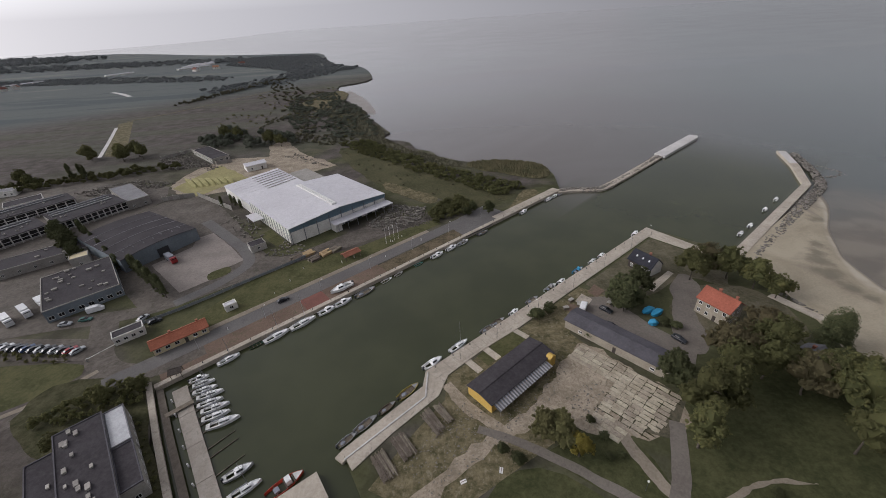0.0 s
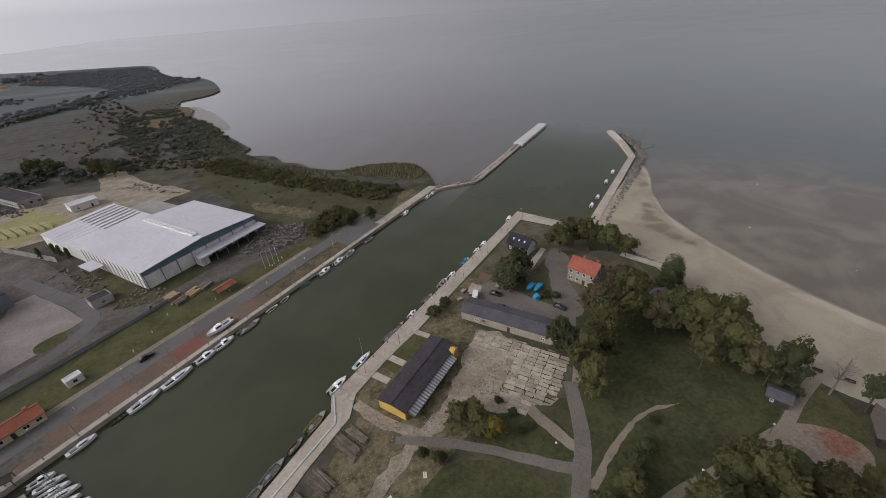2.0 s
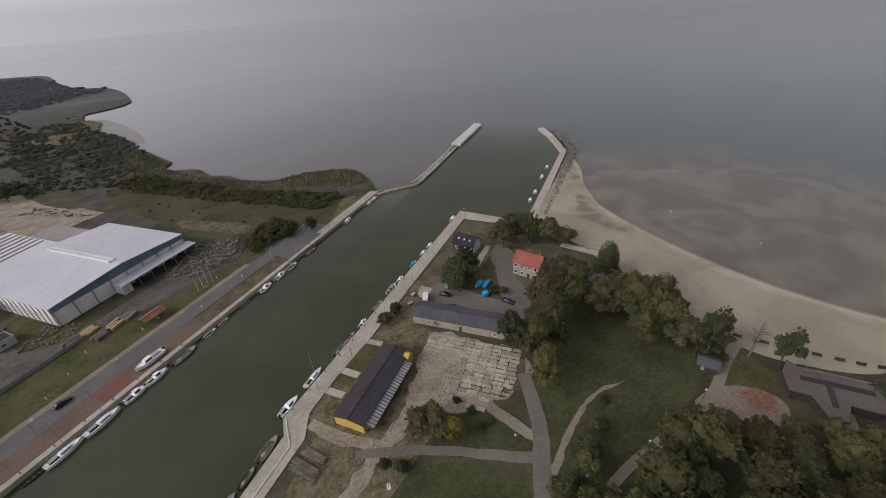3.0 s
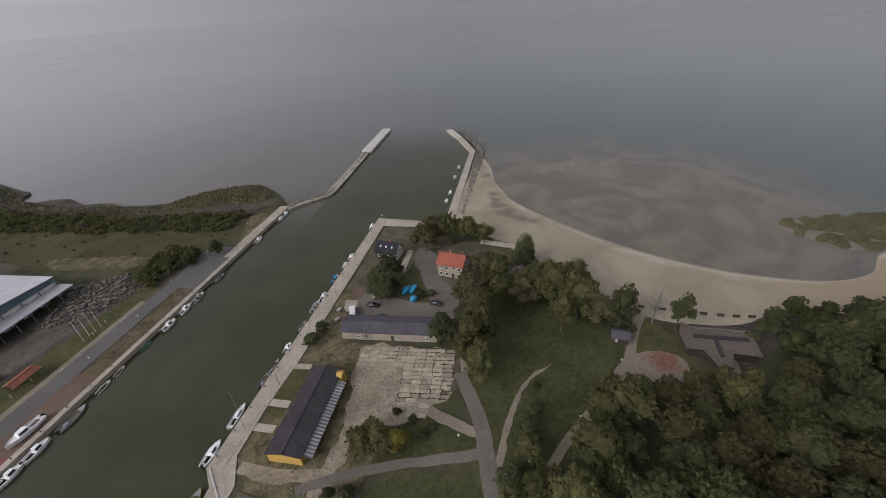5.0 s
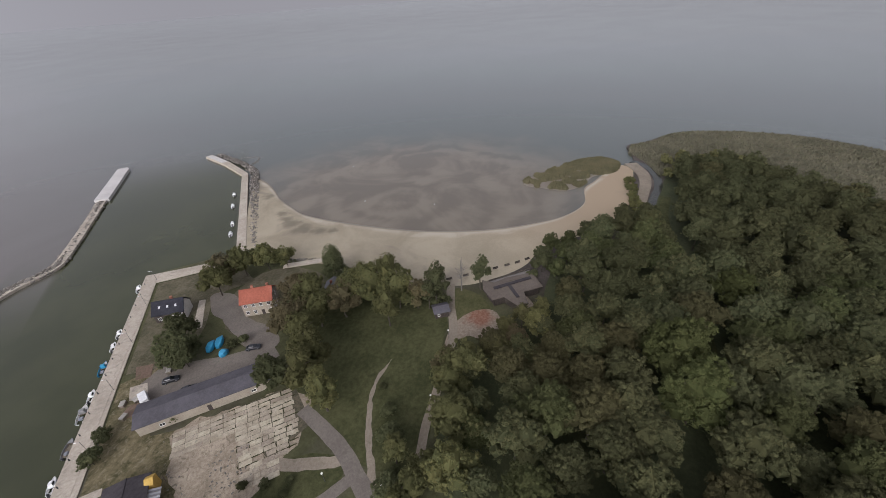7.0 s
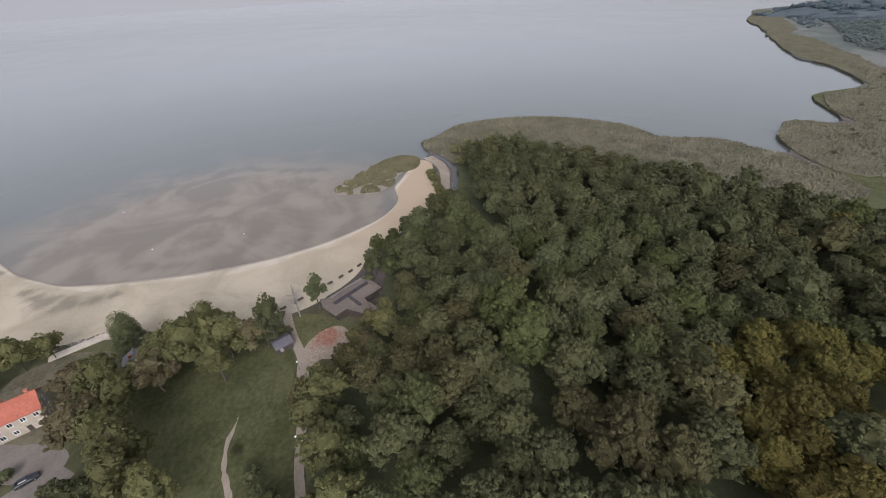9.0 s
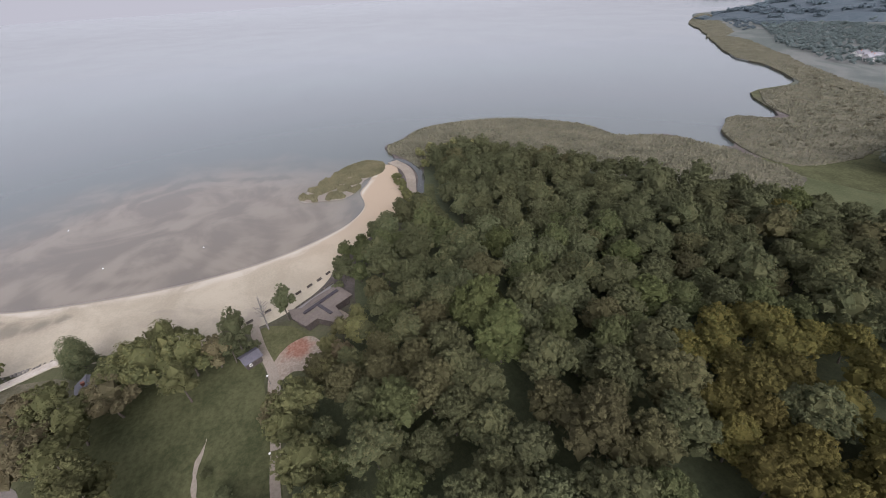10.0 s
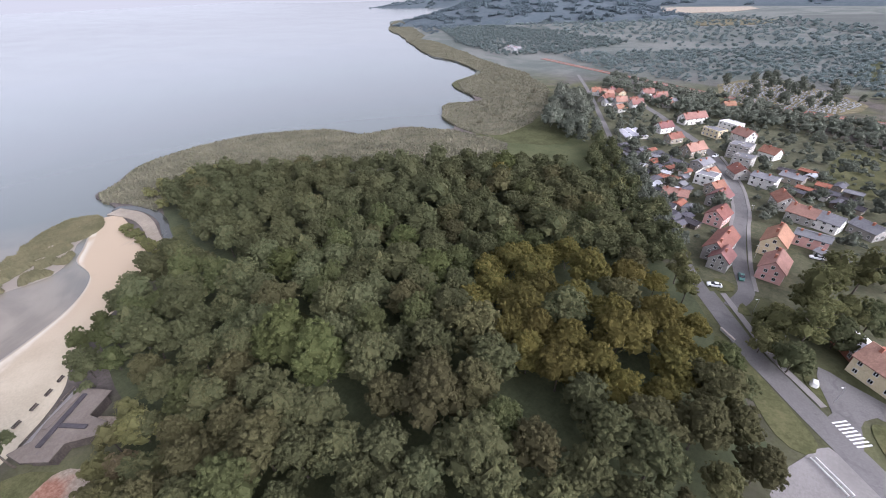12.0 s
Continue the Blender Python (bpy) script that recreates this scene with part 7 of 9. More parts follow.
def car(x, y, turn, colour, label, van=False, group=""):
    ob = thing("car" if not van else "van", label, "car" if not van else "van", pose(x, y, 0.09, 0, 0, turn), group)
    paint = CARS[colour]
    if van:
        part("body", loft([(-2.7, 0.95, 0.35, 2.3), (-2.5, 1.0, 0.3, 2.4), (1.2, 1.0, 0.3, 2.4), (1.9, 0.98, 0.3, 1.6), (2.7, 0.9, 0.32, 1.15)]), paint, ob)
        part("windscreen", loft([(1.25, 0.88, 1.5, 2.2), (1.85, 0.9, 1.45, 1.66)]), SMOKED, ob)
    else:
        part("body", loft([(-2.2, 0.78, 0.35, 0.85), (-2.0, 0.86, 0.25, 0.98), (0.9, 0.88, 0.22, 0.98), (1.9, 0.84, 0.25, 0.82), (2.2, 0.7, 0.33, 0.66)]), paint, ob)
        part("cabin_glass", loft([(-1.75, 0.62, 0.95, 1.02), (-1.2, 0.70, 0.95, 1.36), (0.2, 0.72, 0.95, 1.42), (1.05, 0.70, 0.93, 0.99)]), SMOKED, ob)
        part("car_roof", loft([(-1.15, 0.60, 1.34, 1.43), (-0.5, 0.64, 1.36, 1.47), (0.15, 0.62, 1.36, 1.46)]), paint, ob)
    for s in (-1, 1):
        part("headlight", box(bmesh.new(), 2.02, 2.12, s * 0.58 - 0.14, s * 0.58 + 0.14, 0.56, 0.7), LAMP, ob)
    wheels(ob, (-1.35, 1.35), 0.8)
    return ob


def lorry(x, y, turn, colour, label):
    ob = thing("lorry", label, "lorry", pose(x, y, 0.09, 0, 0, turn))
    part("cab", loft([(2.2, 1.2, 0.6, 2.9), (3.6, 1.22, 0.5, 2.95), (4.1, 1.18, 0.5, 2.2)]), CARS[colour], ob)
    part("windscreen", box(bmesh.new(), 3.9, 4.05, -1.0, 1.0, 1.7, 2.5), SMOKED, ob)
    part("load_box", box(bmesh.new(), -4.2, 1.9, -1.22, 1.22, 1.0, 3.2), CARS[colour] if colour == "white" else CANVAS, ob)
    part("chassis", box(bmesh.new(), -4.2, 3.8, -0.5, 0.5, 0.55, 0.95), DARKSTEEL, ob)
    wheels(ob, (-3.2, -2.1, 3.0), 1.05, 0.48)


car(47.3, 105.8, 60, "white", "white delivery van beside the workshop", True)
car(54.4, 104.0, -52, "dark", "black car parked beside the workshop")
car(53.0, 96.2, -46, "dark", "black car parked close to the workshop wall")
car(70.6, 88.2, -60, "dark", "dark car parked under the trees")
car(-61.0, 122.8, QA, "dark", "dark car on the quay road")
for i, (x, y) in enumerate([(-163, 121), (-160.5, 126), (-158, 131)]):
    lorry(x, y, -35, "white", "white lorry parked beside the office block")
lorry(-123, 159.5, -40, "red", "red lorry with a tarpaulin load in the yard")
lot = ["silver", "white", "dark", "dark", "blue", "dark", "silver", "dark", "silver", "dark", "red", "silver"]
for i, c in enumerate(lot):
    car(-153.5 + i * 2.75, 107.2 - i * 0.42, 58, c, f"{c} car parked in the car park", group="cars in the car park")
car(-139, 117.5, 8, "silver", "silver car parked along the road")
car(-133, 119.5, 8, "green", "dark green car parked along the road")
car(-133, 125.0, 30, "white", "white van parked beside the office block", True)
car(-110.8, 117.8, 70, "silver", "silver car beside the gatehouse")
car(-105.0, 115.5, 40, "dark", "dark car beside the gatehouse")
car(-3.0, -133.8, 15, "white", "white car parked on the grass by the first house")
car(-9.8, -143.5, 97, "green", "green car driving down the street")
car(-30.2, -171.5, 10, "white", "white car parked in a garden")
car(14.5, -266, 68, "white", "white car on the village street")

# ---- reeds, scrub and distant woods ----
def reed_bed(name, outline, material, label, high=1.7, rough=2.0, step=6.0, tufts=1500, seed=1, bed=True):
    """A raised stand of reeds with an uneven top of tufts."""
    line = ragged(outline, rough, step, seed)
    rng2 = np.random.default_rng(seed)
    bm = prism(line, -2.0, high * 0.25 if bed else -1.12)
    me = mesh_of(name, bm, material if bed else SAND)
    ob = new(name, me)
    tagged(ob, label, "reeds", kind="stuff")
    xs, ys = [p[0] for p in line], [p[1] for p in line]
    pts = []
    while len(pts) < tufts:
        p = (rng2.uniform(min(xs), max(xs)), rng2.uniform(min(ys), max(ys)))
        if inside(p, line) and (bed or noise.noise((p[0] / 6, p[1] / 6, 3)) > -0.10 - 0.012 * (p[0] - 225)):
            pts.append(p)
    c = np.array(pts)
    n = len(c)
    r, h = rng2.uniform(0.5, 1.5, (n, 1)), high * rng2.uniform(0.45, 1.05, (n, 1))
    a = rng2.uniform(0, 6.28, (n, 1))
    v = []
    for k in range(4):
        v.append(np.concatenate([c + r * np.concatenate([np.cos(a + k * 1.57), np.sin(a + k * 1.57)], 1), np.full((n, 1), high * 0.1 if bed else -1.0)], 1))
    v.append(np.concatenate([c + rng2.uniform(-0.4, 0.4, (n, 2)), h], 1))
    v = np.stack(v, 1).reshape(-1, 3)
    f = []
    for i in range(n):
        b = i * 5
        f += [(b, b + 1, b + 4), (b + 1, b + 2, b + 4), (b + 2, b + 3, b + 4), (b + 3, b, b + 4)]
    t = part("tufts", mesh_np("tufts", v, f, material), None, ob)
    return ob


reed_bed("reeds", curve([(30, 252), (22, 266), (43, 269), (66, 258), (72, 240), (64, 230), (50, 238), (40, 246)], 3), GREENREED, "olive green reed bed at the water's edge", 2.0, 1.0, 4, 1500, 3)
reed_bed("reeds", curve([(28, 256), (18, 264), (8, 282), (-16, 306), (-42, 350), (-46, 378), (-70, 440), (-80, 484), (-110, 500), (-118, 470), (-96, 430), (-78, 392), (-64, 352), (-36, 306), (0, 272)], 3), REED, "brown reed bed along the western shore", 2.0, 2.5, 7, 3200, 4)
reed_bed("reeds", curve([(208.8, 20.2), (222.3, 14.6), (233.9, 3.8), (246.4, -7.7), (251, -22), (247, -31), (238, -30), (230, -27), (224, -15.5), (209, -9), (202.5, -1.6), (204.5, 10.6)], 3), GREENREED, "patchy yellow-green reeds on the sandy tip of the bay", 1.1, 3.0, 5, 6500, 5, False)
reed_bed("reeds", curve([(252, -44), (262, -38), (275, -40), (283, -52), (304, -74), (309, -106), (298, -146), (262, -182), (228, -188), (214, -214), (180, -230), (130, -226), (118, -198), (124, -184), (150, -164), (178, -144), (204, -126), (222, -104), (236, -82), (238, -60), (226, -50)], 3), REED, "wide brown reed belt in front of the wood", 1.8, 2.5, 6, 8000, 6)
stuff_woods("scrub", "dark bushes along the back of the sand", LEAF_PARK, [(158 + i * 1.06 + 0.9 * math.sin(i * 5), -33.2 + 1.5 * math.sin(i * 3.3), 0.34 + 0.14 * math.sin(i * 7)) for i in range(60)], 59, 6, 5.0, 300, 0.5, category="scrub", lobes=24, broad=True)
reed_bed("reeds", curve([(178, -238), (224, -284), (216, -306), (212, -322), (270, -366), (276, -400), (288, -440), (372, -503), (432, -528), (600, -668), (560, -690), (420, -590), (330, -520), (230, -450), (170, -380), (140, -300), (140, -240)], 3), REED, "broad brown reed marsh along the eastern shore", 1.8, 5, 12, 9000, 7)
reed_bed("reeds", curve([(600, -668), (640, -704), (760, -800), (860, -886), (1040, -1100), (960, -1060), (760, -880), (620, -740)], 3), REED, "brown reed fringe of the far shore", 1.8, 8, 25, 2500, 8)

rng = np.random.default_rng(21)


def spots_in(poly, gap, count, lo, hi, keep=None):
    return [(x, y, rng.uniform(lo, hi)) for x, y in scatter(rng, poly, gap, count, 12000, keep)]


# scrub between the warehouse and the western shore
SCRUB = [(-40, 236), (-8, 214), (12, 200), (40, 200), (56, 222), (30, 244), (4, 262), (-30, 300), (-60, 346), (-80, 330)]
BELT = [(-74, 336), (-52, 302), (-28, 276), (-6, 250), (16, 227), (36, 207), (50, 216), (44, 226), (20, 246), (0, 268), (-24, 296), (-54, 340)]
area("scrub_meadow", [(-40, 244), (-10, 222), (12, 198), (30, 198), (44, 208), (18, 232), (-6, 258), (-30, 284), (-54, 312), (-76, 330), (-70, 300)], surf("scrub_meadow", (0.044, 0.045, 0.022), (0.098, 0.090, 0.050), 0.05, 0.7, 1.0, spec=0.1, bump=0.8, stain=(0.060, 0.064, 0.030, 0.7)), "rough olive meadow between warehouse and scrub", "meadow", 0.04, 2, 1.5)
area("dry_clearing", [(-32, 242), (-14, 226), (0, 211), (-4, 203), (-18, 216), (-31, 230)], ROUGHGRASS, "dry pale clearing behind the timber store", "rough ground", 0.07, 2, 1.2)
stuff_woods("scrub", "belt of willow and alder scrub behind the reeds", LEAF_PARK, spots_in(BELT, 3.4, 330, 0.42, 0.78), 61, 4.6, 4.8, 110, 0.95, category="scrub")
stuff_woods("scrub", "low brownish bushes scattered over rough grass", LEAF_SCRUB, spots_in(SCRUB, 7, 60, 0.12, 0.3), 62, 4, 4.4, 70, 1.2, category="scrub")
stuff_woods("scrub", "dense bushes beside the turning place", LEAF_PARK, spots_in([(-4, 190), (-2, 178), (8, 186), (18, 192), (12, 206), (2, 200)], 2.8, 40, 0.5, 0.85), 58, 4.6, 4.0, 150, 0.8, category="scrub")
def patchy(p):
    return noise.noise((p[0] / 34, p[1] / 34, 2)) > 0.02


INLAND = [(-56, 326), (-80, 390), (-110, 470), (-142, 540), (-150, 640), (-176, 650), (-180, 520), (-176, 420), (-160, 370), (-110, 350)]
stuff_woods("scrub", "belt of shrubs inland of the shore", LEAF_SCRUB, spots_in(INLAND, 5.0, 420, 0.4, 1.0, patchy), 63, 1.7, 3.6, 80, 0.7, category="scrub")
stuff_woods("scrub", "pale brown willow scrub along the shore", LEAF_WILLOW, spots_in([(-40, 320), (-80, 420), (-120, 500), (-140, 640), (-150, 700), (-260, 640), (-230, 440), (-160, 360), (-90, 330)], 9, 150, 0.25, 0.8, patchy), 60, 2.2, 3.4, 60, 0.8, category="scrub")
stuff_woods("scrub", "hedge of dark trees across the moor", LEAF_SCRUB, spots_in([(-360, 600), (-345, 610), (-280, 800), (-268, 836), (-290, 830), (-300, 800)], 5, 120, 0.35, 0.75) + spots_in([(-300, 800), (-260, 790), (-210, 700), (-160, 560), (-200, 560)], 9, 60, 0.3, 0.7), 64, 7, 5, 110, 1.2, category="hedge", lobes=10, broad=True)
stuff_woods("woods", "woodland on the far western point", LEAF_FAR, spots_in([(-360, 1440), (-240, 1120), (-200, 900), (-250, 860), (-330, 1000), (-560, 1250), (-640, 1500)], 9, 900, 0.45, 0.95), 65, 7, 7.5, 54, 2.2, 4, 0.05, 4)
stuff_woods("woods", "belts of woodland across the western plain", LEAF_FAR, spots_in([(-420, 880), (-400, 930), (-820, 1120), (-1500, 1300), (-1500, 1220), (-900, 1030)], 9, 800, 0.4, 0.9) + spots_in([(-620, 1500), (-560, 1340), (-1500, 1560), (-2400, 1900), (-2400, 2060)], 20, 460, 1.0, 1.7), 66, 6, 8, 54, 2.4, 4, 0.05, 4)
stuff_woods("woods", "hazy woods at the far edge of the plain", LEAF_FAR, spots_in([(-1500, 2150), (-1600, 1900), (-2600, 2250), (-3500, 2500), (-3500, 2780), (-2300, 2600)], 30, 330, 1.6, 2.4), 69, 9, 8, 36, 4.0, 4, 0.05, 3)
def clumps(p):
    return noise.noise((p[0] / 26, p[1] / 26, 4)) > -0.12


COASTAL = [(-190, 604), (-140, 633), (-116, 560), (-90, 505), (-72, 452), (-50, 385), (-48, 345), (-75, 340), (-125, 388), (-168, 475)]
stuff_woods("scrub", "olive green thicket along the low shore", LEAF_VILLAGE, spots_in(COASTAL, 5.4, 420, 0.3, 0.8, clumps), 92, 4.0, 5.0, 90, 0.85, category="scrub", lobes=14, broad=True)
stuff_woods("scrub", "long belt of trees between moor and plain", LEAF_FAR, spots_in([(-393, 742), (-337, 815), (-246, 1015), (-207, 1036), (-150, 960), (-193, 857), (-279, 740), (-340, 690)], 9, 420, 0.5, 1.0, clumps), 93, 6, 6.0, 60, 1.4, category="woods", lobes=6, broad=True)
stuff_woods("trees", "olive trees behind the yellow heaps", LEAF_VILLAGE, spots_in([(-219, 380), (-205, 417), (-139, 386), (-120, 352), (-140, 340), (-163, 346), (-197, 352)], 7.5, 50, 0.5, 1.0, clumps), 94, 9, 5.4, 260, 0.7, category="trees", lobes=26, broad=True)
# shrubs round the works and along the basin
stuff_woods("shrubs", "bramble bushes round the flat building", LEAF_PARK, spots_in([(-114, 72), (-107, 84), (-96, 87.5), (-90, 86), (-88, 79), (-95, 78), (-104, 74)], 2.2, 100, 0.3, 0.62) + spots_in([(-88, 77), (-76, 63), (-68, 53), (-72, 52), (-82, 64), (-90, 74)], 2.2, 36, 0.12, 0.3) + spots_in([(-124, 100), (-150, 104), (-150, 101), (-124, 97)], 2.5, 20, 0.2, 0.4), 67, 5, 3.2, 170, 0.75, category="shrubs")
stuff_woods("shrubs", "shrubs and low trees along the works fence", LEAF_PARK, spots_in([(-310, 282), (-240, 304), (-200, 312), (-196, 300), (-250, 284), (-310, 266)], 5, 60, 0.4, 0.9), 68, 6, 4, 260, 0.6, category="shrubs", lobes=24, broad=True)
for x, y, k, s in [(-262, 340, "willow", 1.6), (-252, 346, "oak", 1.15), (-244, 338, "oak", 1.0), (-294, 346, "willow", 1.5), (-288, 340, "willow", 1.1), (-256, 332, "oak", 0.9), (-300, 288, "oak", 1.0), (-290, 282, "oak", 0.8), (-268, 292, "conifer", 1.3), (-262, 294, "conifer", 1.2), (-256, 290, "conifer", 1.2), (-194, 386, "oak", 1.1), (-180, 380, "oak", 1.0), (-141, 353, "oak", 1.1), (-130, 346, "oak", 0.9), (26, 186, "round", 0.62), (18, 190, "round", 0.5), (14, 186, "bush", 0.9), (-101, 66, "oak", 0.5), (-98, 80, "oak", 0.5), (-91, 83, "oak", 0.45)]:
    place(PARKKINDS[k], x, y, s, rng)
for i in range(13):
    place(PARKKINDS["conifer"], -137 + 2.3 * i, 154 - 1.95 * i, 0.80 + 0.12 * (i % 3), rng, 0, "conifers beside the hall")
for i in range(18):
    place(PARKKINDS["conifer"], -196 + 3.1 * i, 201.5 - 2.75 * i, 0.62 + 0.12 * (i % 3), rng, 0, "conifers beside the hall")
for x, y, s in [(-203, 196, 0.8), (-196, 189, 0.9), (-188, 183, 0.85), (-181, 176, 0.9), (-175, 171, 0.7), (-170, 166, 0.7)]:
    place(PARKKINDS["round"], x, y, s, rng, 0, "dark trees between the works sheds")
for x, y in [(-112, 213), (-117, 218), (-121, 222), (-126, 220)]:
    place(PARKKINDS["conifer"], x, y, 0.7, rng, 0, "conifers beside the warehouse")

# trees of the village, its gardens and the slope behind
for x, y, k, s in [(14, -140, "round", 1.0), (4, -119, "poplar", 0.9), (16, -150, "round", 1.0), (8, -128, "poplar", 0.9), (24, -168, "round", 1.0), (44, -182, "oak", 0.9), (56, -196, "poplar", 0.7), (-18, -114, "oak", 1.0), (-25, -131, "poplar", 1.3), (-25, -114, "poplar", 1.2), (-30, -142, "poplar", 1.3), (-38, -152, "poplar", 1.2), (-17, -108, "willow", 0.9), (-23, -104, "round", 0.9), (-40, -132, "round", 1.0), (-33, -121, "round", 0.9), (-28, -122, "poplar", 1.0), (-35, -131, "oak", 1.0), (-20, -121, "willow", 1.0), (-26, -108, "bush", 0.9), (-47, -160, "round", 1.0), (-50, -172, "oak", 0.9)]:
    place(PARKKINDS[k], x, y, s, rng, 0, "trees of the village")
HOUSES = [(float(r.split(",")[2]), float(r.split(",")[3])) for r in TOWN.split()]


def clear(p):
    if any((p[0] - x) ** 2 + (p[1] - y) ** 2 < 60 for x, y in HOUSES):
        return False
    pts = [(-9, -125), (-12, -136), (-9, -150), (-5.5, -182), (-4.5, -200), (1.5, -230), (15, -266), (27, -288), (43, -312), (66, -348), (100, -392)]
    for (x0, y0), (x1, y1) in zip(pts, pts[1:]):
        f = max(0, min(1, ((p[0] - x0) * (x1 - x0) + (p[1] - y0) * (y1 - y0)) / ((x1 - x0) ** 2 + (y1 - y0) ** 2)))
        if math.hypot(p[0] - x0 - f * (x1 - x0), p[1] - y0 - f * (y1 - y0)) < 6:
            return False
    return True


def lane_gap(p):
    """Distance from the lane behind the wood."""
    line = [(-4, -124), (4, -137), (19, -166), (36, -193), (54, -226), (72, -264)]
    best = 1e9
    for (x0, y0), (x1, y1) in zip(line, line[1:]):
        f = max(0, min(1, ((p[0] - x0) * (x1 - x0) + (p[1] - y0) * (y1 - y0)) / ((x1 - x0) ** 2 + (y1 - y0) ** 2)))
        best = min(best, math.hypot(p[0] - x0 - f * (x1 - x0), p[1] - y0 - f * (y1 - y0)))
    return best


def off_railway(p):
    """Keeps the railway and the graves free of trees."""
    line = [(260, -560), (147, -492), (69, -448), (21, -422), (-17, -401), (-68, -387), (-160, -372)]
    for (x0, y0), (x1, y1) in zip(line, line[1:]):
        f = max(0, min(1, ((p[0] - x0) * (x1 - x0) + (p[1] - y0) * (y1 - y0)) / ((x1 - x0) ** 2 + (y1 - y0) ** 2)))
        gap = Vector((p[0] - x0 - f * (x1 - x0), p[1] - y0 - f * (y1 - y0)))
        if gap.length < (14 if gap.y > 0 else 8):
            return False
    return clear(p)


VILLAGE = [(10, -150), (34, -196), (68, -262), (118, -370), (60, -410), (0, -390), (-60, -340), (-80, -200), (-40, -160), (-20, -186)]
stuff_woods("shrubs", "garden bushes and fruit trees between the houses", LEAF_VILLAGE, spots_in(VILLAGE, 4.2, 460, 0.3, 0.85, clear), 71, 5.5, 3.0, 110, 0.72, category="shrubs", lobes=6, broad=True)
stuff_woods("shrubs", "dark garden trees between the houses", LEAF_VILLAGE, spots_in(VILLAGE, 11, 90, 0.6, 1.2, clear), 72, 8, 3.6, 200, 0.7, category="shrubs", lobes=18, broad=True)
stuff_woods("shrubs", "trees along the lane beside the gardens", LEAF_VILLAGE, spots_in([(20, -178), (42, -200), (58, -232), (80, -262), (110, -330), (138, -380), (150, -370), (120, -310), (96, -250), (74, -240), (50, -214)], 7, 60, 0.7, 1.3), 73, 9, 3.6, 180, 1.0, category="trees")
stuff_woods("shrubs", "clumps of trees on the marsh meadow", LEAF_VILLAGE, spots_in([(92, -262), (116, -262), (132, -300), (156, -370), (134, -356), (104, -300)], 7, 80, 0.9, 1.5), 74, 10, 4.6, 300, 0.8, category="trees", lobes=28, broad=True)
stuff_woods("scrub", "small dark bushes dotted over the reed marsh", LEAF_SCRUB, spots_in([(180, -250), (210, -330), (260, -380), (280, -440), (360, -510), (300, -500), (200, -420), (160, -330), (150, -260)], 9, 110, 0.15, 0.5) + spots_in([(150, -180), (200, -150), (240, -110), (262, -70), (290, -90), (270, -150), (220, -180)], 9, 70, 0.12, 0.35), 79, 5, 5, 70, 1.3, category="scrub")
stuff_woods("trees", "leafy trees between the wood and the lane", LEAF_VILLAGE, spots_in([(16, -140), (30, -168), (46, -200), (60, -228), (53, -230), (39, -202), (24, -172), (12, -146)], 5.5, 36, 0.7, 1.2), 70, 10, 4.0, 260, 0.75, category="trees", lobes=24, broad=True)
stuff_woods("trees", "dark leafy trees closing the wood towards the lane", LEAF, spots_in([(58, -243), (39, -205), (28, -178), (15, -152), (8, -138), (22, -129), (33, -140), (50, -172), (65, -205), (74, -240)], 6.0, 130, 0.7, 1.0, lambda p: lane_gap(p) > 5), 96, 13, 5.2, 600, 0.7, category="trees", lobes=44, broad=True)
SLOPE = [(130, -420), (60, -360), (10, -345), (-60, -330), (-140, -300), (-150, -380), (-70, -378), (20, -412), (70, -440), (140, -480)]
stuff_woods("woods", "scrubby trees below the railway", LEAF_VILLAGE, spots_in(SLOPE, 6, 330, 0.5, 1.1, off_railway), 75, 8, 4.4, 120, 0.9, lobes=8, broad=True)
BEHIND = [(150, -500), (60, -470), (46, -490), (10, -540), (-60, -500), (-80, -440), (-200, -400), (-500, -600), (-200, -900), (100, -700), (260, -600)]
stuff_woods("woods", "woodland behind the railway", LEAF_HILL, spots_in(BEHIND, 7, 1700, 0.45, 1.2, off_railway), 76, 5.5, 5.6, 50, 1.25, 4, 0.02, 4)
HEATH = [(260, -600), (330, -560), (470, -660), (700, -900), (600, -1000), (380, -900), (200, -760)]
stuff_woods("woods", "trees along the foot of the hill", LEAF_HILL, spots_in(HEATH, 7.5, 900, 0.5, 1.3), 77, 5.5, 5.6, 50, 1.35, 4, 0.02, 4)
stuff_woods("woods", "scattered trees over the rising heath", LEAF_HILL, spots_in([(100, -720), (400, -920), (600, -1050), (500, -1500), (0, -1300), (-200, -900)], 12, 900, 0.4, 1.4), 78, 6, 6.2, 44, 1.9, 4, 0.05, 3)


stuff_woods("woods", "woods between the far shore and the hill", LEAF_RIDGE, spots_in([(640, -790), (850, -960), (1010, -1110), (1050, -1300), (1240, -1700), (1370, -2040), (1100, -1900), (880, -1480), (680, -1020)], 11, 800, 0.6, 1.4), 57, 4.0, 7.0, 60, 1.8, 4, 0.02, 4)
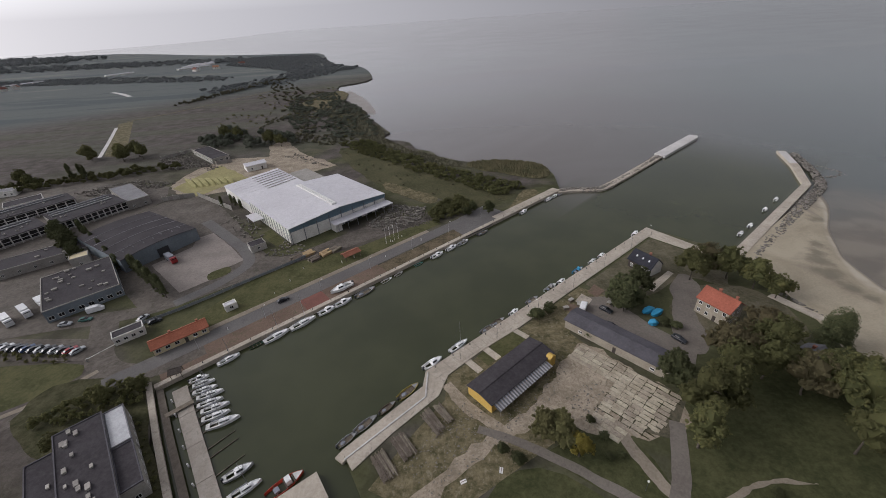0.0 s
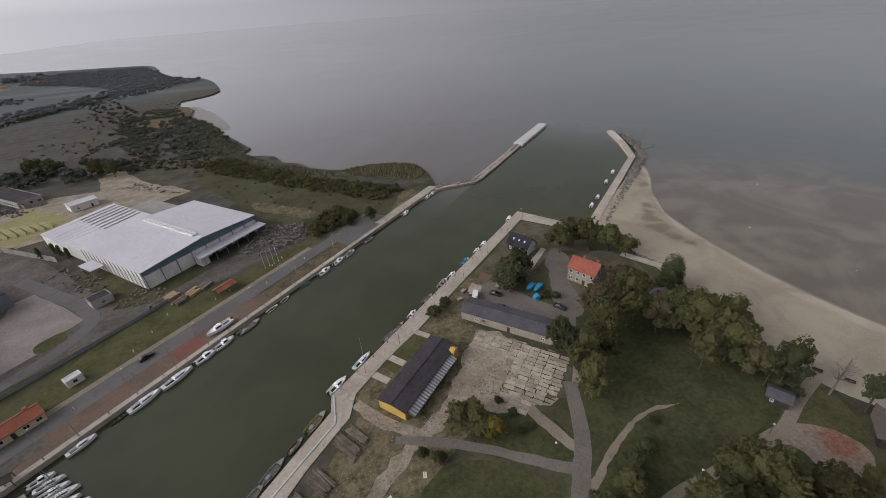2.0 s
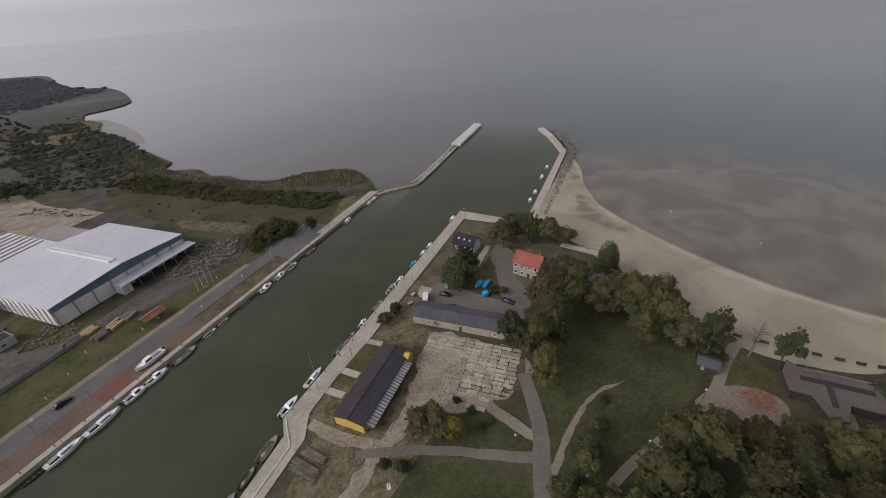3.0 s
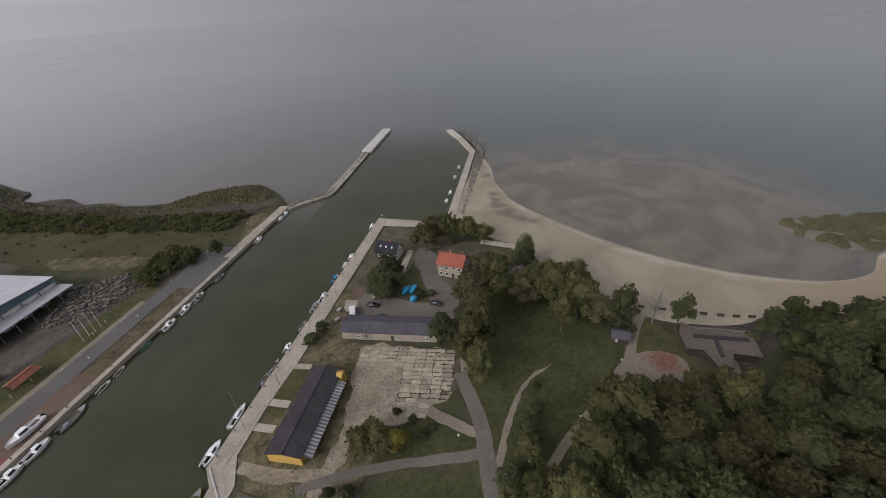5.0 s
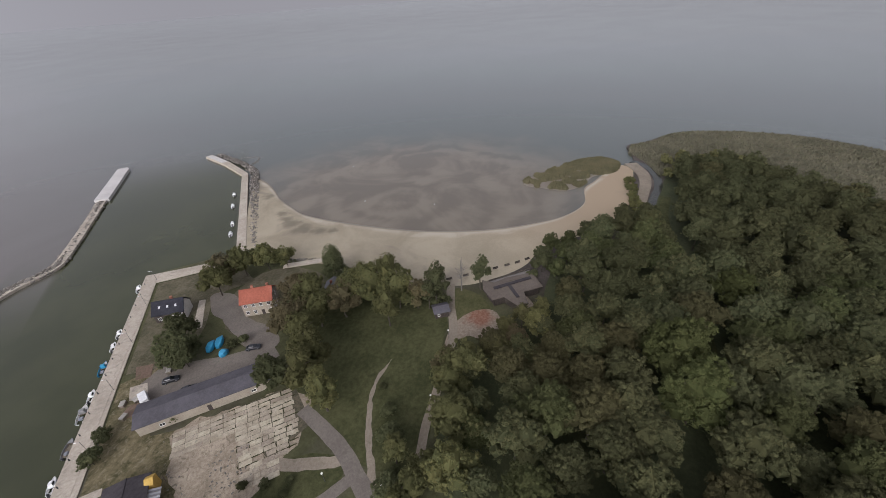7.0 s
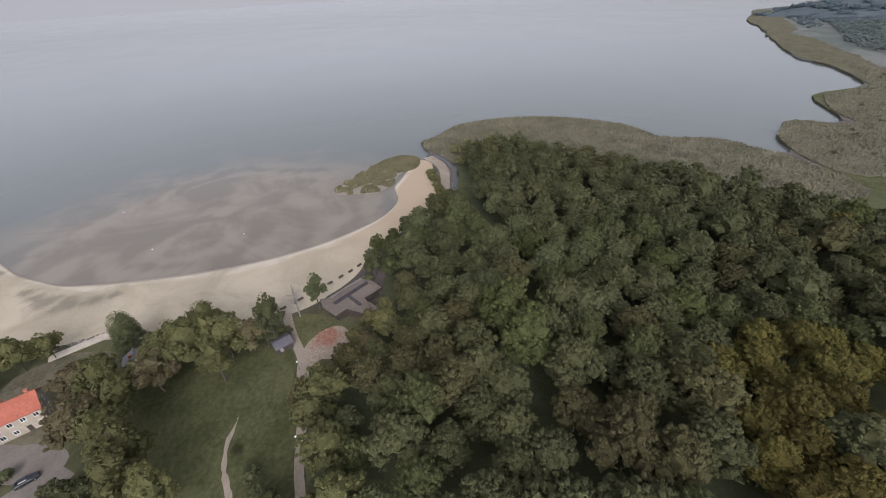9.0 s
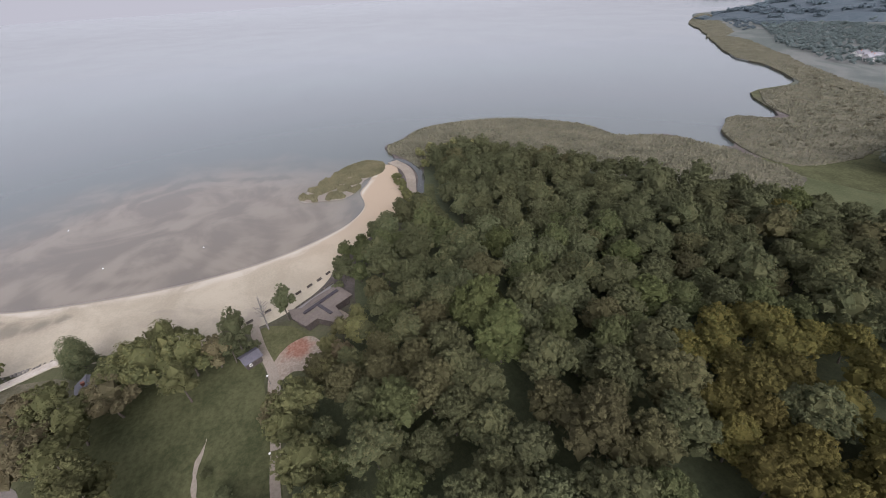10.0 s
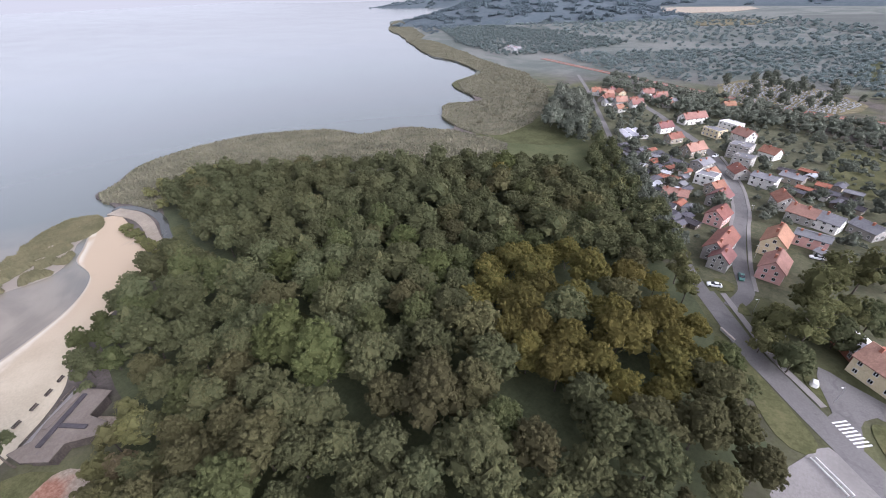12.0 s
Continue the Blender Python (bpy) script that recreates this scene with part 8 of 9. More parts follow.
# the wooded hills beyond
def hill(name, label, x, y, turn, L, W, h, seed, trees):
    """A long rise with a wood of rounded crowns over it."""
    def height(u, v):
        return h * max(0, 1 - u * u) ** 0.7 * max(0, 1 - v * v) + h * 0.16 * noise.noise((u * 7, v * 3, seed))
    bm = bmesh.new()
    nx, ny = 90, 40
    grid = [[bm.verts.new((u * L / 2, v * W / 2, height(u, v) if abs(u) < 1 and abs(v) < 1 else -3)) for v in (j / ny * 2 - 1 for j in range(ny + 1))] for u in (i / nx * 2 - 1 for i in range(nx + 1))]
    for a, b in zip(grid, grid[1:]):
        for j in range(ny):
            bm.faces.new((a[j], b[j], b[j + 1], a[j + 1]))
    m = pose(x, y, 0, 0, 0, turn)
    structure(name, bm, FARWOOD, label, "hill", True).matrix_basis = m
    spots = []
    while len(spots) < trees:
        u, v = rng.uniform(-0.98, 0.98), rng.uniform(-0.98, 0.98)
        if noise.noise((u * L / 170, v * W / 170, seed + 5)) > -0.18:
            p = m @ Vector((u * L / 2, v * W / 2, height(u, v) - 2))
            spots.append((p.x, p.y, rng.uniform(1.2, 2.6), p.z))
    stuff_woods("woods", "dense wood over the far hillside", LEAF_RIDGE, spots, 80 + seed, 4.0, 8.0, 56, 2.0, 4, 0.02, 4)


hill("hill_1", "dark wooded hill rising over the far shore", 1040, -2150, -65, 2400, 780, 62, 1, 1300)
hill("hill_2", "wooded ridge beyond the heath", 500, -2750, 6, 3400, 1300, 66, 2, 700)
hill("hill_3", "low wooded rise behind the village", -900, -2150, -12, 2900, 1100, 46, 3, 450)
area("pale_field_1", [(420, -1440), (140, -1540), (120, -1780), (500, -1700)], GRAVEL, "pale stubble field on the slope", "field", 0.6, 2)
area("pale_field_2", [(160, -1090), (60, -1130), (20, -1260), (200, -1240)], ROUGHGRASS, "dry field on the slope", "field", 0.6, 2)
area("green_field_1", [(-60, -560), (-160, -520), (-320, -640), (-140, -760)], PARKLAWN, "green field behind the cemetery", "field", 0.3, 2)
area("dark_field", [(-150, -900), (-700, -900), (-900, -1500), (0, -1400)], surf("ploughed_field", (0.045, 0.050, 0.045), (0.075, 0.082, 0.070), 0.01, 0.2, 1.0), "dark ploughed field on the slope", "field", 0.4, 2)
area("marsh_meadow", [(96, -244), (138, -226), (158, -236), (140, -286), (112, -290)], PARKLAWN, "fresh green meadow behind the wood", "meadow", 0.06, 3)

# ---- boulders ----
def boulders(name, label, line, width, count, size, z, seed):
    rng2 = np.random.default_rng(seed)
    pts = curve(line, 8, False)
    iv, fi = ICO1
    vs, fs, n = [], [], 0
    for _ in range(count):
        i = rng2.integers(len(pts) - 1)
        a, b = Vector(pts[i]), Vector(pts[i + 1])
        p = a.lerp(b, rng2.random())
        d = (b - a).normalized()
        o = rng2.uniform(-0.5, 0.5)
        p = p + Vector((-d.y, d.x)) * o * width
        s = size * rng2.uniform(0.6, 1.3)
        k = 1 + 0.2 * rng2.normal(size=(len(iv), 1))
        vs.append(iv * k * s * rng2.uniform(0.7, 1.2, 3) * (1, 1, 0.75) + (p.x, p.y, z - abs(o) * 1.3))
        fs += [tuple(r) for r in (fi + n).tolist()]
        n += len(iv)
    return tagged(new(name, mesh_np(name, np.concatenate(vs), fs, DEBRIS if name == "rubble" else ROCKS)), label, "boulders", kind="stuff")


def rock_material():
    n = Nodes("loose_boulders")
    i = n.add("ShaderNodeNewGeometry").outputs["Random Per Island"]
    c = n.mix(i, rgb((0.085, 0.076, 0.066)), rgb((0.235, 0.215, 0.190)))
    n.bump(n.noise(3.0, 5), 0.5, 0.1)
    return n.done(c, 0.95, 0, 0.2)


ROCKS = rock_material()
DEBRIS = surf("rubble_grey", (0.050, 0.044, 0.038), (0.135, 0.120, 0.105), 0.3, 1.5, 1.0, bump=0.5)
boulders("boulders", "grey boulders of the western breakwater", [(70, 210.5), (78, 211), (90, 209), (100, 213.8), (140, 247.3), (150, 256)], 5.6, 760, 0.62, -0.05, 1)
boulders("boulders", "grey boulders banked against the east pier", [(118.0, 125), (151, 150.6), (181, 174), (202.4, 190.2), (211.4, 202), (220.5, 220), (230.5, 243)], 4.8, 950, 0.55, 0.25, 2)
boulders("boulders", "dark stones running out from the pier", [(206, 200), (218, 204), (228, 206), (231, 212), (226, 224)], 5.5, 130, 0.5, -1.1, 3)
boulders("boulders", "stones below the park wall", [(116, 108), (118, 100), (120, 92), (119, 84)], 2.4, 120, 0.5, 0.25, 4)
boulders("rubble", "heaps of broken concrete and timber beside the warehouse", [(-34, 200), (-24, 204), (-10, 192), (-8, 182), (-22, 178), (-32, 186)], 10.0, 620, 0.55, 0.2, 5)
boulders("rubble", "heaps of rubble in the sand yard", [(-220, 322), (-190, 318), (-165, 296)], 12.0, 160, 0.8, 0.4, 6)
boulders("rubble", "scrap and rubble behind the works sheds", [(-232, 262), (-205, 268), (-186, 262)], 9.0, 120, 0.7, 0.3, 7)

# ---- small things ----
def post_thing(name, label, category, x, y, h, r, material, group, top=None):
    ob = thing(name, label, category, pose(x, y, 0), group)
    part("post", tube(bmesh.new(), (0, 0, -0.3), (0, 0, h), r, r * 0.7, 8), material, ob)
    if top:
        top(ob, h)
    return ob


def lantern(ob, h):
    part("arm", tube(bmesh.new(), (0, 0, h - 0.05), (0.9, 0, h + 0.1), 0.04, 0.03, 6), STEEL, ob)
    part("lamp_head", loft([(0.7, 0.10, h + 0.02, h + 0.14), (1.2, 0.14, h + 0.04, h + 0.18)]), FRAMEPAINT, ob)


def base_of(ob, h):
    part("plinth", box(bmesh.new(), -0.25, 0.25, -0.25, 0.25, -0.2, 0.25), CONCRETE, ob)


first = post_thing("street_lamp", "slim grey street lamp beside the quay road", "street lamp", *along(14, 8.6), 5.5, 0.07, STEEL, "street lamps on the west quay", lantern)
for s in (36, 58, 80, 102, 124, 146):
    copy_thing(first, pose(*along(s, 8.6), 0, 0, 0, 30))
lamp2 = post_thing("street_lamp", "slim dark street lamp on the east quay", "street lamp", 3.5, 86.8, 4.5, 0.06, DARKSTEEL, "street lamps on the east quay", lantern)
for s in (25, 45, 65, 85, 105, 122):
    p = Vector((-7, 83)) + EQ * s - en * 4.6
    copy_thing(lamp2, pose(p.x, p.y, 0, 0, 0, 120))
for x, y in [(-14.5, -125.5), (-21.5, -113), (-33, -100), (-12.3, -160), (-8, -195), (2, -240)]:
    copy_thing(first, pose(x, y, 0, 0, 0, 45))["group"] = "street lamps of the village"
for i in range(4):
    post_thing("flagpole", "white flagpole on the grass strip", "flagpole", -25 + i * 1.8, 162 + i * 1.3, 8.0, 0.06, FRAMEPAINT, "flagpoles", base_of)
bollard = post_thing("bollard", "squat iron mooring bollard on the quay", "bollard", *along(6, 0.7), 0.75, 0.16, DARKSTEEL, "mooring bollards")
for i in range(1, 26):
    copy_thing(bollard, pose(*along(6 + i * 7.4, 0.7), 0.2))
for i in range(18):
    p = Vector((-7, 83)) + EQ * (3 + i * 6.9) - en * 0.8
    copy_thing(bollard, pose(p.x, p.y, 0.2))
mark = post_thing("marker_post", "short white post on the grass strip", "post", *along(30, 24), 1.0, 0.16, FRAMEPAINT, "white posts")
for s, v in [(44, 21), (52, 25), (60, 30), (74, 22), (80, 22), (100, 21), (106, 22), (90, 12), (110, 12.2), (24, 12)]:
    copy_thing(mark, pose(*along(s, v), 0))


def globe(ob, h):
    v, f = ICO2
    part("globe", mesh_np("globe", v * 0.26 + (0, 0, h + 0.15), [tuple(q) for q in f.tolist()], FRAMEPAINT), None, ob)


park_lamp = post_thing("park_lamp", "low park lamp with a white globe beside the path", "street lamp", 39.8, 45.5, 3.5, 0.06, DARKSTEEL, "lamps of the park", globe)
for x, y in [(64.2, 28.4), (40.7, 32.0), (87.5, 30.0)]:
    copy_thing(park_lamp, pose(x, y, 0))
# fence between the works road and the grass strip
FENCE = curve([(-112, 113), (-97.2, 123.2), (-82.3, 135.8), (-66.5, 148.9), (-60, 155)], 6, False)
fence = thing("fence", "low dark wire fence on concrete posts beside the works road", "fence")
for a, b in zip(FENCE, FENCE[1:]):
    L = math.hypot(b[0] - a[0], b[1] - a[1])
    m = pose(a[0], a[1], 0, 0, 0, ang(a, b))
    part("fence_post", box(bmesh.new(), -0.07, 0.07, -0.07, 0.07, -0.2, 1.5), GREYWALL, fence, m=m)
    part("fence_panel", box(bmesh.new(), 0.08, L - 0.08, -0.02, 0.02, 0.1, 1.35), GREYPAINT, fence, m=m)
for x, y, a in [(1.3, 50.3, 20), (-10.5, 69.0, 50), (10.1, 52.2, 75)]:
    ob = thing("white_board", "small white board lying on the rough ground", "board", pose(x, y, 0.05, 4, 0, a))
    part("panel", box(bmesh.new(), -0.7, 0.7, -0.4, 0.4, 0, 0.12), FRAMEPAINT, ob)
    part("batten", box(bmesh.new(), -0.6, 0.6, -0.06, 0.06, 0.12, 0.18), PLANK, ob)


def bench(x, y, turn, label, group):
    ob = thing("bench", label, "bench", pose(x, y, 0.15, 0, 0, turn), group)
    part("seat", box(bmesh.new(), -1.1, 1.1, -0.28, 0.28, 0.40, 0.50), DARKWOOD, ob)
    part("backrest", box(bmesh.new(), -1.1, 1.1, 0.26, 0.34, 0.55, 0.95), DARKWOOD, ob)
    for s in (-0.9, 0.9):
        part("leg", box(bmesh.new(), s - 0.06, s + 0.06, -0.25, 0.32, -0.2, 0.40), CONCRETE, ob)
    return ob


bn = bench(116, 37.5, -62, "dark timber bench at the edge of the sand", "benches on the beach")
for x, y, a in [(119.4, 32, -60), (126, 22, -55), (128.8, 18, -52), (131.4, 14.4, -50), (134.4, 11, -48), (138, 7.8, -45)]:
    copy_thing(bn, pose(x, y, 0.15, 0, 0, a))


def plank_stack(x, y, turn, label, L=6.5, n=11):
    """A rack of long weathered boards."""
    ob = thing("plank_stack", label, "plank stack", pose(x, y, 0, 0, 0, turn), "plank stacks near the quay")
    r = random.Random(int(x * 10))
    for sx in (-L * 0.3, L * 0.3):
        part("bearer", box(bmesh.new(), sx - 0.15, sx + 0.15, -n * 0.18, n * 0.18, -0.1, 0.35), PLANK, ob)
    base = mesh_of("board", box(bmesh.new(), -L / 2, L / 2, -0.14, 0.14, 0, 0.12), PLANK)
    for i in range(n):
        for k in range(2):
            part("board", base, None, ob, m=pose(r.uniform(-0.7, 0.7), (i - (n - 1) / 2) * 0.34 + r.uniform(-0.05, 0.05), 0.36 + k * 0.13, 0, r.uniform(-1, 1), r.uniform(-4, 4)))


for x, y, L, n in [(-5.3, 66.0, 7.4, 9), (-2.4, 68.2, 6.0, 6), (-12.5, 59.8, 6.4, 11), (-16.9, 55.2, 7.0, 11)]:
    plank_stack(x, y, -57, "stack of long weathered boards on bearers", L, n)


def timber_pile(x, y, turn, label, L, W, h, material, seed):
    ob = thing("timber_pile", label, "timber pile", pose(x, y, 0, 0, 0, turn), "timber piles beside the yard road")
    r = random.Random(seed)
    for i in range(int(W / 1.3)):
        for k in range(max(1, int(h / 0.6))):
            w = r.uniform(0.9, 1.2)
            part("beam", box(bmesh.new(), -L / 2 + r.uniform(-0.5, 0.5), L / 2 + r.uniform(-0.5, 0.5), i * 1.3 - W / 2, i * 1.3 - W / 2 + w, k * 0.6 - 0.05, k * 0.6 + 0.5), material, ob)


FRESH = surf("fresh_timber", (0.30, 0.21, 0.11), (0.42, 0.31, 0.18), 0.4, 2.0, 0.9)
for x, y, m, s in [(-64, 154, PLANK, 1), (-60, 157, FRESH, 2), (-56, 152, PLANK, 3), (-52, 156.5, FRESH, 4), (-48.5, 159, PLANK, 5)]:
    timber_pile(x, y, 39 + s * 3, "pile of sawn timber bundles on the grass", 5.0, 3.9, 1.2, m, s)
# long heaps of yellow sawdust bags
YELLOW = surf("yellow_heap", (0.25, 0.23, 0.10), (0.35, 0.32, 0.15), 0.3, 1.0, 1.0, bump=0.6)
for i in range(7):
    p = Vector((-170, 268)).lerp(Vector((-143, 268)), i / 6)
    ob = thing("sawdust_heap", "long low heap of yellow sawdust", "heap", pose(p.x, p.y, 0, 0, 0, 130), "yellow heaps behind the warehouse")
    part("heap", loft([(-16 + i, 0.3, -0.1, 0.2), (-13 + i, 1.2, -0.1, 1.0), (-4, 1.4, -0.1, 1.3), (5, 1.35, -0.1, 1.1), (12 - i, 0.4, -0.1, 0.3)]), YELLOW, ob)


def pen_wall(x0, y0, x1, y1):
    L = math.hypot(x1 - x0, y1 - y0)
    ob = thing("yard_wall", "grey concrete panel wall of the storage pens", "wall", pose((x0 + x1) / 2, (y0 + y1) / 2, 0, 0, 0, ang((x0, y0), (x1, y1))), "walls of the storage pens")
    n = int(L / 3)
    for i in range(n):
        part("panel", box(bmesh.new(), i * L / n - L / 2 + 0.1, (i + 1) * L / n - L / 2 - 0.1, -0.12, 0.12, -0.2, 2.8), GREYWALL, ob)
        part("pillar", box(bmesh.new(), i * L / n - L / 2 - 0.09, i * L / n - L / 2 + 0.09, -0.25, 0.25, -0.2, 3.0), GREYWALL, ob)


pen_wall(-225, 331, -209, 349)
pen_wall(-209, 349, -168, 306)
pen_wall(-168, 306, -158, 310)
pen_wall(-150, 240, -118, 214)
pen_wall(-170, 236, -152, 240)

# tarpaulin-covered boats beside the parking place
TARP = surf("blue_tarpaulin", (0.02, 0.18, 0.32), (0.04, 0.27, 0.44), 0.6, 2.0, 0.5)
for x, y, a, L, c in [(68, 102, 20, 5.0, TARP), (70.2, 100.6, 25, 5.2, TARP), (66.5, 95.8, -10, 3.0, HULLS["b"])]:
    ob = thing("covered_boat", "boat under a bright blue tarpaulin", "boat", pose(x, y, 0.1, 0, 0, a), "covered boats")
    part("tarpaulin", loft([(-L / 2, 0.5, 0.2, 0.9), (-L / 4, 1.0, 0.1, 1.5), (L / 8, 0.95, 0.1, 1.7), (L / 3, 0.6, 0.2, 1.3), (L / 2, 0.12, 0.4, 0.9)]), c, ob)
    part("cradle", box(bmesh.new(), -L / 3, L / 3, -0.5, 0.5, -0.1, 0.25), PLANK, ob)
for x, y, a in [(44.5, 110.5, 30), (41.5, 106.5, 10), (46.5, 108, 70), (57, 107.5, 40)]:
    ob = thing("fish_crate", "weathered crate standing on the rough ground", "crate", pose(x, y, 0, 0, 0, a), "crates near the workshop")
    part("crate_body", box(bmesh.new(), -0.9, 0.9, -0.6, 0.6, -0.1, 0.9), PLANK, ob)
    part("crate_lid", box(bmesh.new(), -0.95, 0.95, -0.65, 0.65, 0.9, 1.0), GREYWALL, ob)

# dead tree and low posts near the beach path
rngd = np.random.default_rng(77)
ob = thing("dead_tree", "bare dead tree with pale limbs near the beach", "tree", pose(111, 31.6, 0, 0, 0, 0) @ Matrix.Scale(1.35, 4))
bm = trunk_bm(rngd, 4, 9.5, 0.22, 12)
for i in range(14):
    a, z = i * 2.1, rngd.uniform(4, 8.5)
    tube(bm, (0, 0, z), (1.6 * math.cos(a), 1.6 * math.sin(a), z + rngd.uniform(0.8, 2.0)), 0.05, 0.015, 4)
part("trunk", bm, surf("dead_wood", (0.10, 0.09, 0.08), (0.19, 0.175, 0.16), 0.8, 4, 1.0), ob)

# zebra crossing, double barrier and small road things
for i in range(8):
    p = Vector((-32.6, -92.9)).lerp(Vector((-36.6, -88.6)), i / 7)
    d = Vector((-0.72, -0.69))
    sheet(f"crossing_stripe_{i + 1}", [tuple(p + d * a + Vector((-d.y, d.x)) * b) for a, b in ((-0.3, -0.2), (3.4, -0.2), (3.4, 0.2), (-0.3, 0.2))], PAINT_WHITE, "white stripe of the zebra crossing", "road marking", 0.10, 0.0)
for k in (0, 1):
    a, b = Vector((-28.2 - k * 0.9, -79.4 - k * 0.7)), Vector((-34.2 - k * 0.9, -74.2 - k * 0.7))
    ob = thing("crash_barrier", "low white barrier across the lay-by", "barrier", pose((a.x + b.x) / 2, (a.y + b.y) / 2, 0, 0, 0, ang(a, b)), "white barriers")
    L = (b - a).length
    part("rail_beam", box(bmesh.new(), -L / 2, L / 2, -0.08, 0.08, 0.45, 0.75), FRAMEPAINT, ob)
    for i in range(5):
        part("post", box(bmesh.new(), i / 4 * (L - 0.2) - L / 2, i / 4 * (L - 0.2) - L / 2 + 0.16, -0.07, 0.07, -0.1, 0.45), STEEL, ob)
ob = thing("waste_container", "white dome-shaped waste container on the verge", "container", pose(-29.0, -103.0, 0.1))
part("dome", loft([(-0.9, 0.4, 0, 0.8), (-0.5, 0.9, 0, 1.5), (0.5, 0.9, 0, 1.5), (0.9, 0.4, 0, 0.8)]), FRAMEPAINT, ob)
part("foot", box(bmesh.new(), -0.6, 0.6, -0.6, 0.6, -0.15, 0.0), CONCRETE, ob)
ob = thing("road_culvert", "low concrete culvert wall beside the road", "wall", pose(-9.5, -110.5, 0, 0, 0, -42))
part("parapet", box(bmesh.new(), -2.5, 2.5, -0.2, 0.2, -0.2, 0.8), PALE_CONCRETE, ob)
part("coping", box(bmesh.new(), -2.6, 2.6, -0.3, 0.3, 0.8, 0.92), CONCRETE, ob)

# gate with a boom at the entrance
ob = thing("gate_boom", "white boom barrier across the entrance", "barrier", pose(-116.5, 97.5, 0, 0, 0, 52))
part("boom", box(bmesh.new(), 0, 9.5, -0.06, 0.06, 0.95, 1.1), FRAMEPAINT, ob)
part("boom_post", box(bmesh.new(), -0.3, 0.2, -0.2, 0.2, -0.1, 1.25), GREYWALL, ob)

# buoys in the shallow bay
buoy = thing("buoy", "small white buoy in the shallow bay", "buoy", pose(176, 100, WATERLINE), "buoys in the bay")
bv, bf = ICO2
part("float", mesh_np("float", bv * 0.26 + (0, 0, 0.05), [tuple(f) for f in bf.tolist()], FRAMEPAINT), None, buoy)
for x, y in [(178, 62), (222, 130)]:
    copy_thing(buoy, pose(x, y, WATERLINE))

# cemetery stones, far off
rng2 = np.random.default_rng(90)
CEM = [(38, -472), (18, -408), (-16, -398), (-44, -403), (-60, -438), (-34, -486), (4, -518)]
bm = bmesh.new()
for x, y in scatter(rng2, CEM, 2.6, 620):
    h = rng2.uniform(0.5, 1.3)
    box(bm, -0.5, 0.5, -0.15, 0.15, -0.1, h, pose(x, y, 0, 0, 0, rng2.uniform(15, 35)))
    box(bm, -0.5, 0.5, -1.9, -0.2, -0.1, 0.3, pose(x, y, 0, 0, 0, 25))
tagged(new("gravestones", mesh_of("gravestones", bm, surf("gravestone", (0.13, 0.135, 0.14), (0.38, 0.38, 0.39), 0.3, 0.6, 0.8))), "rows of pale gravestones in the cemetery", "gravestones", kind="stuff")
stuff_woods("shrubs", "dark trees among the graves", LEAF_VILLAGE, spots_in(CEM, 9, 32, 0.8, 1.5), 91, 9, 3.4, 200, 1.0, category="trees")
# white greenhouses far over the western plain
for i, (x, y, L) in enumerate([(-700, 1420, 90), (-690, 1380, 100), (-680, 1330, 100), (-660, 1260, 95), (-830, 1200, 70), (-1000, 1100, 80)]):
    gable_house("long white glasshouse far over the plain", x, y, 58, L, 9, 2.5, 1.2, PLASTER, ROOF_WHITE, 1, 1, 1, 0, "glasshouse", "glasshouse", "far glasshouses", attic=False, door=False)
for i, (x, y) in enumerate([(-560, 1180), (-520, 1250), (-1020, 1040), (-940, 975), (-930, 1000), (-600, 1150)]):
    gable_house("far farmhouse with pale walls", x, y, 30 * i, 16, 10, 5, 4, PLASTER, TILE_BROWN, 2, 3, 2, 1, group="far farmhouses")
for i, (x, y) in enumerate([(330, -610), (322, -600), (345, -616)]):
    gable_house("white farm building far along the shore", x, y, 40 + 20 * i, 15, 9, 4.5, 3, PLASTER, ROOF_GREY, 1, 3, 1, 1, group="far farm buildings")


def heap_of(name, label, category, outline, count, lo, hi, material, seed, tall=0.5):
    """Uncounted pieces lying about on a yard, as one mesh."""
    r = np.random.default_rng(seed)
    bm = bmesh.new()
    for x, y in scatter(r, outline, (lo + hi) * 0.45, count):
        a, b, c = r.uniform(lo, hi), r.uniform(lo, hi) * 0.6, r.uniform(lo, hi) * tall
        box(bm, -a / 2, a / 2, -b / 2, b / 2, -0.1, c, pose(x, y, 0, r.uniform(-8, 8), r.uniform(-8, 8), r.uniform(0, 180)))
    return tagged(new(name, mesh_of(name, bm, material)), label, category, kind="stuff")


SCRAP = surf("scrap_and_rubble", (0.070, 0.063, 0.055), (0.215, 0.195, 0.170), 0.5, 0.9, 1.0, bump=0.3)
heap_of("scrap_timber", "stacks of weathered timber beside the warehouse", "timber", [(-37, 182), (-24, 204), (-6, 199), (-10, 184), (-26, 174)], 420, 0.5, 2.2, SCRAP, 101, 0.35)
heap_of("rubble", "heaps of rubble and scrap in the storage pens", "rubble", [(-226, 330), (-212, 346), (-186, 318), (-172, 308), (-192, 298), (-210, 305)], 260, 0.5, 2.0, SCRAP, 102)
heap_of("rubble", "rubble heaps on the pale sand yard", "rubble", [(-112, 322), (-84, 296), (-76, 282), (-92, 292), (-118, 314)], 60, 0.4, 1.6, SCRAP, 103)
heap_of("rubble", "scrap and old machines behind the works sheds", "rubble", [(-246, 262), (-214, 282), (-178, 268), (-196, 258), (-226, 252)], 240, 0.4, 1.9, SCRAP, 104)
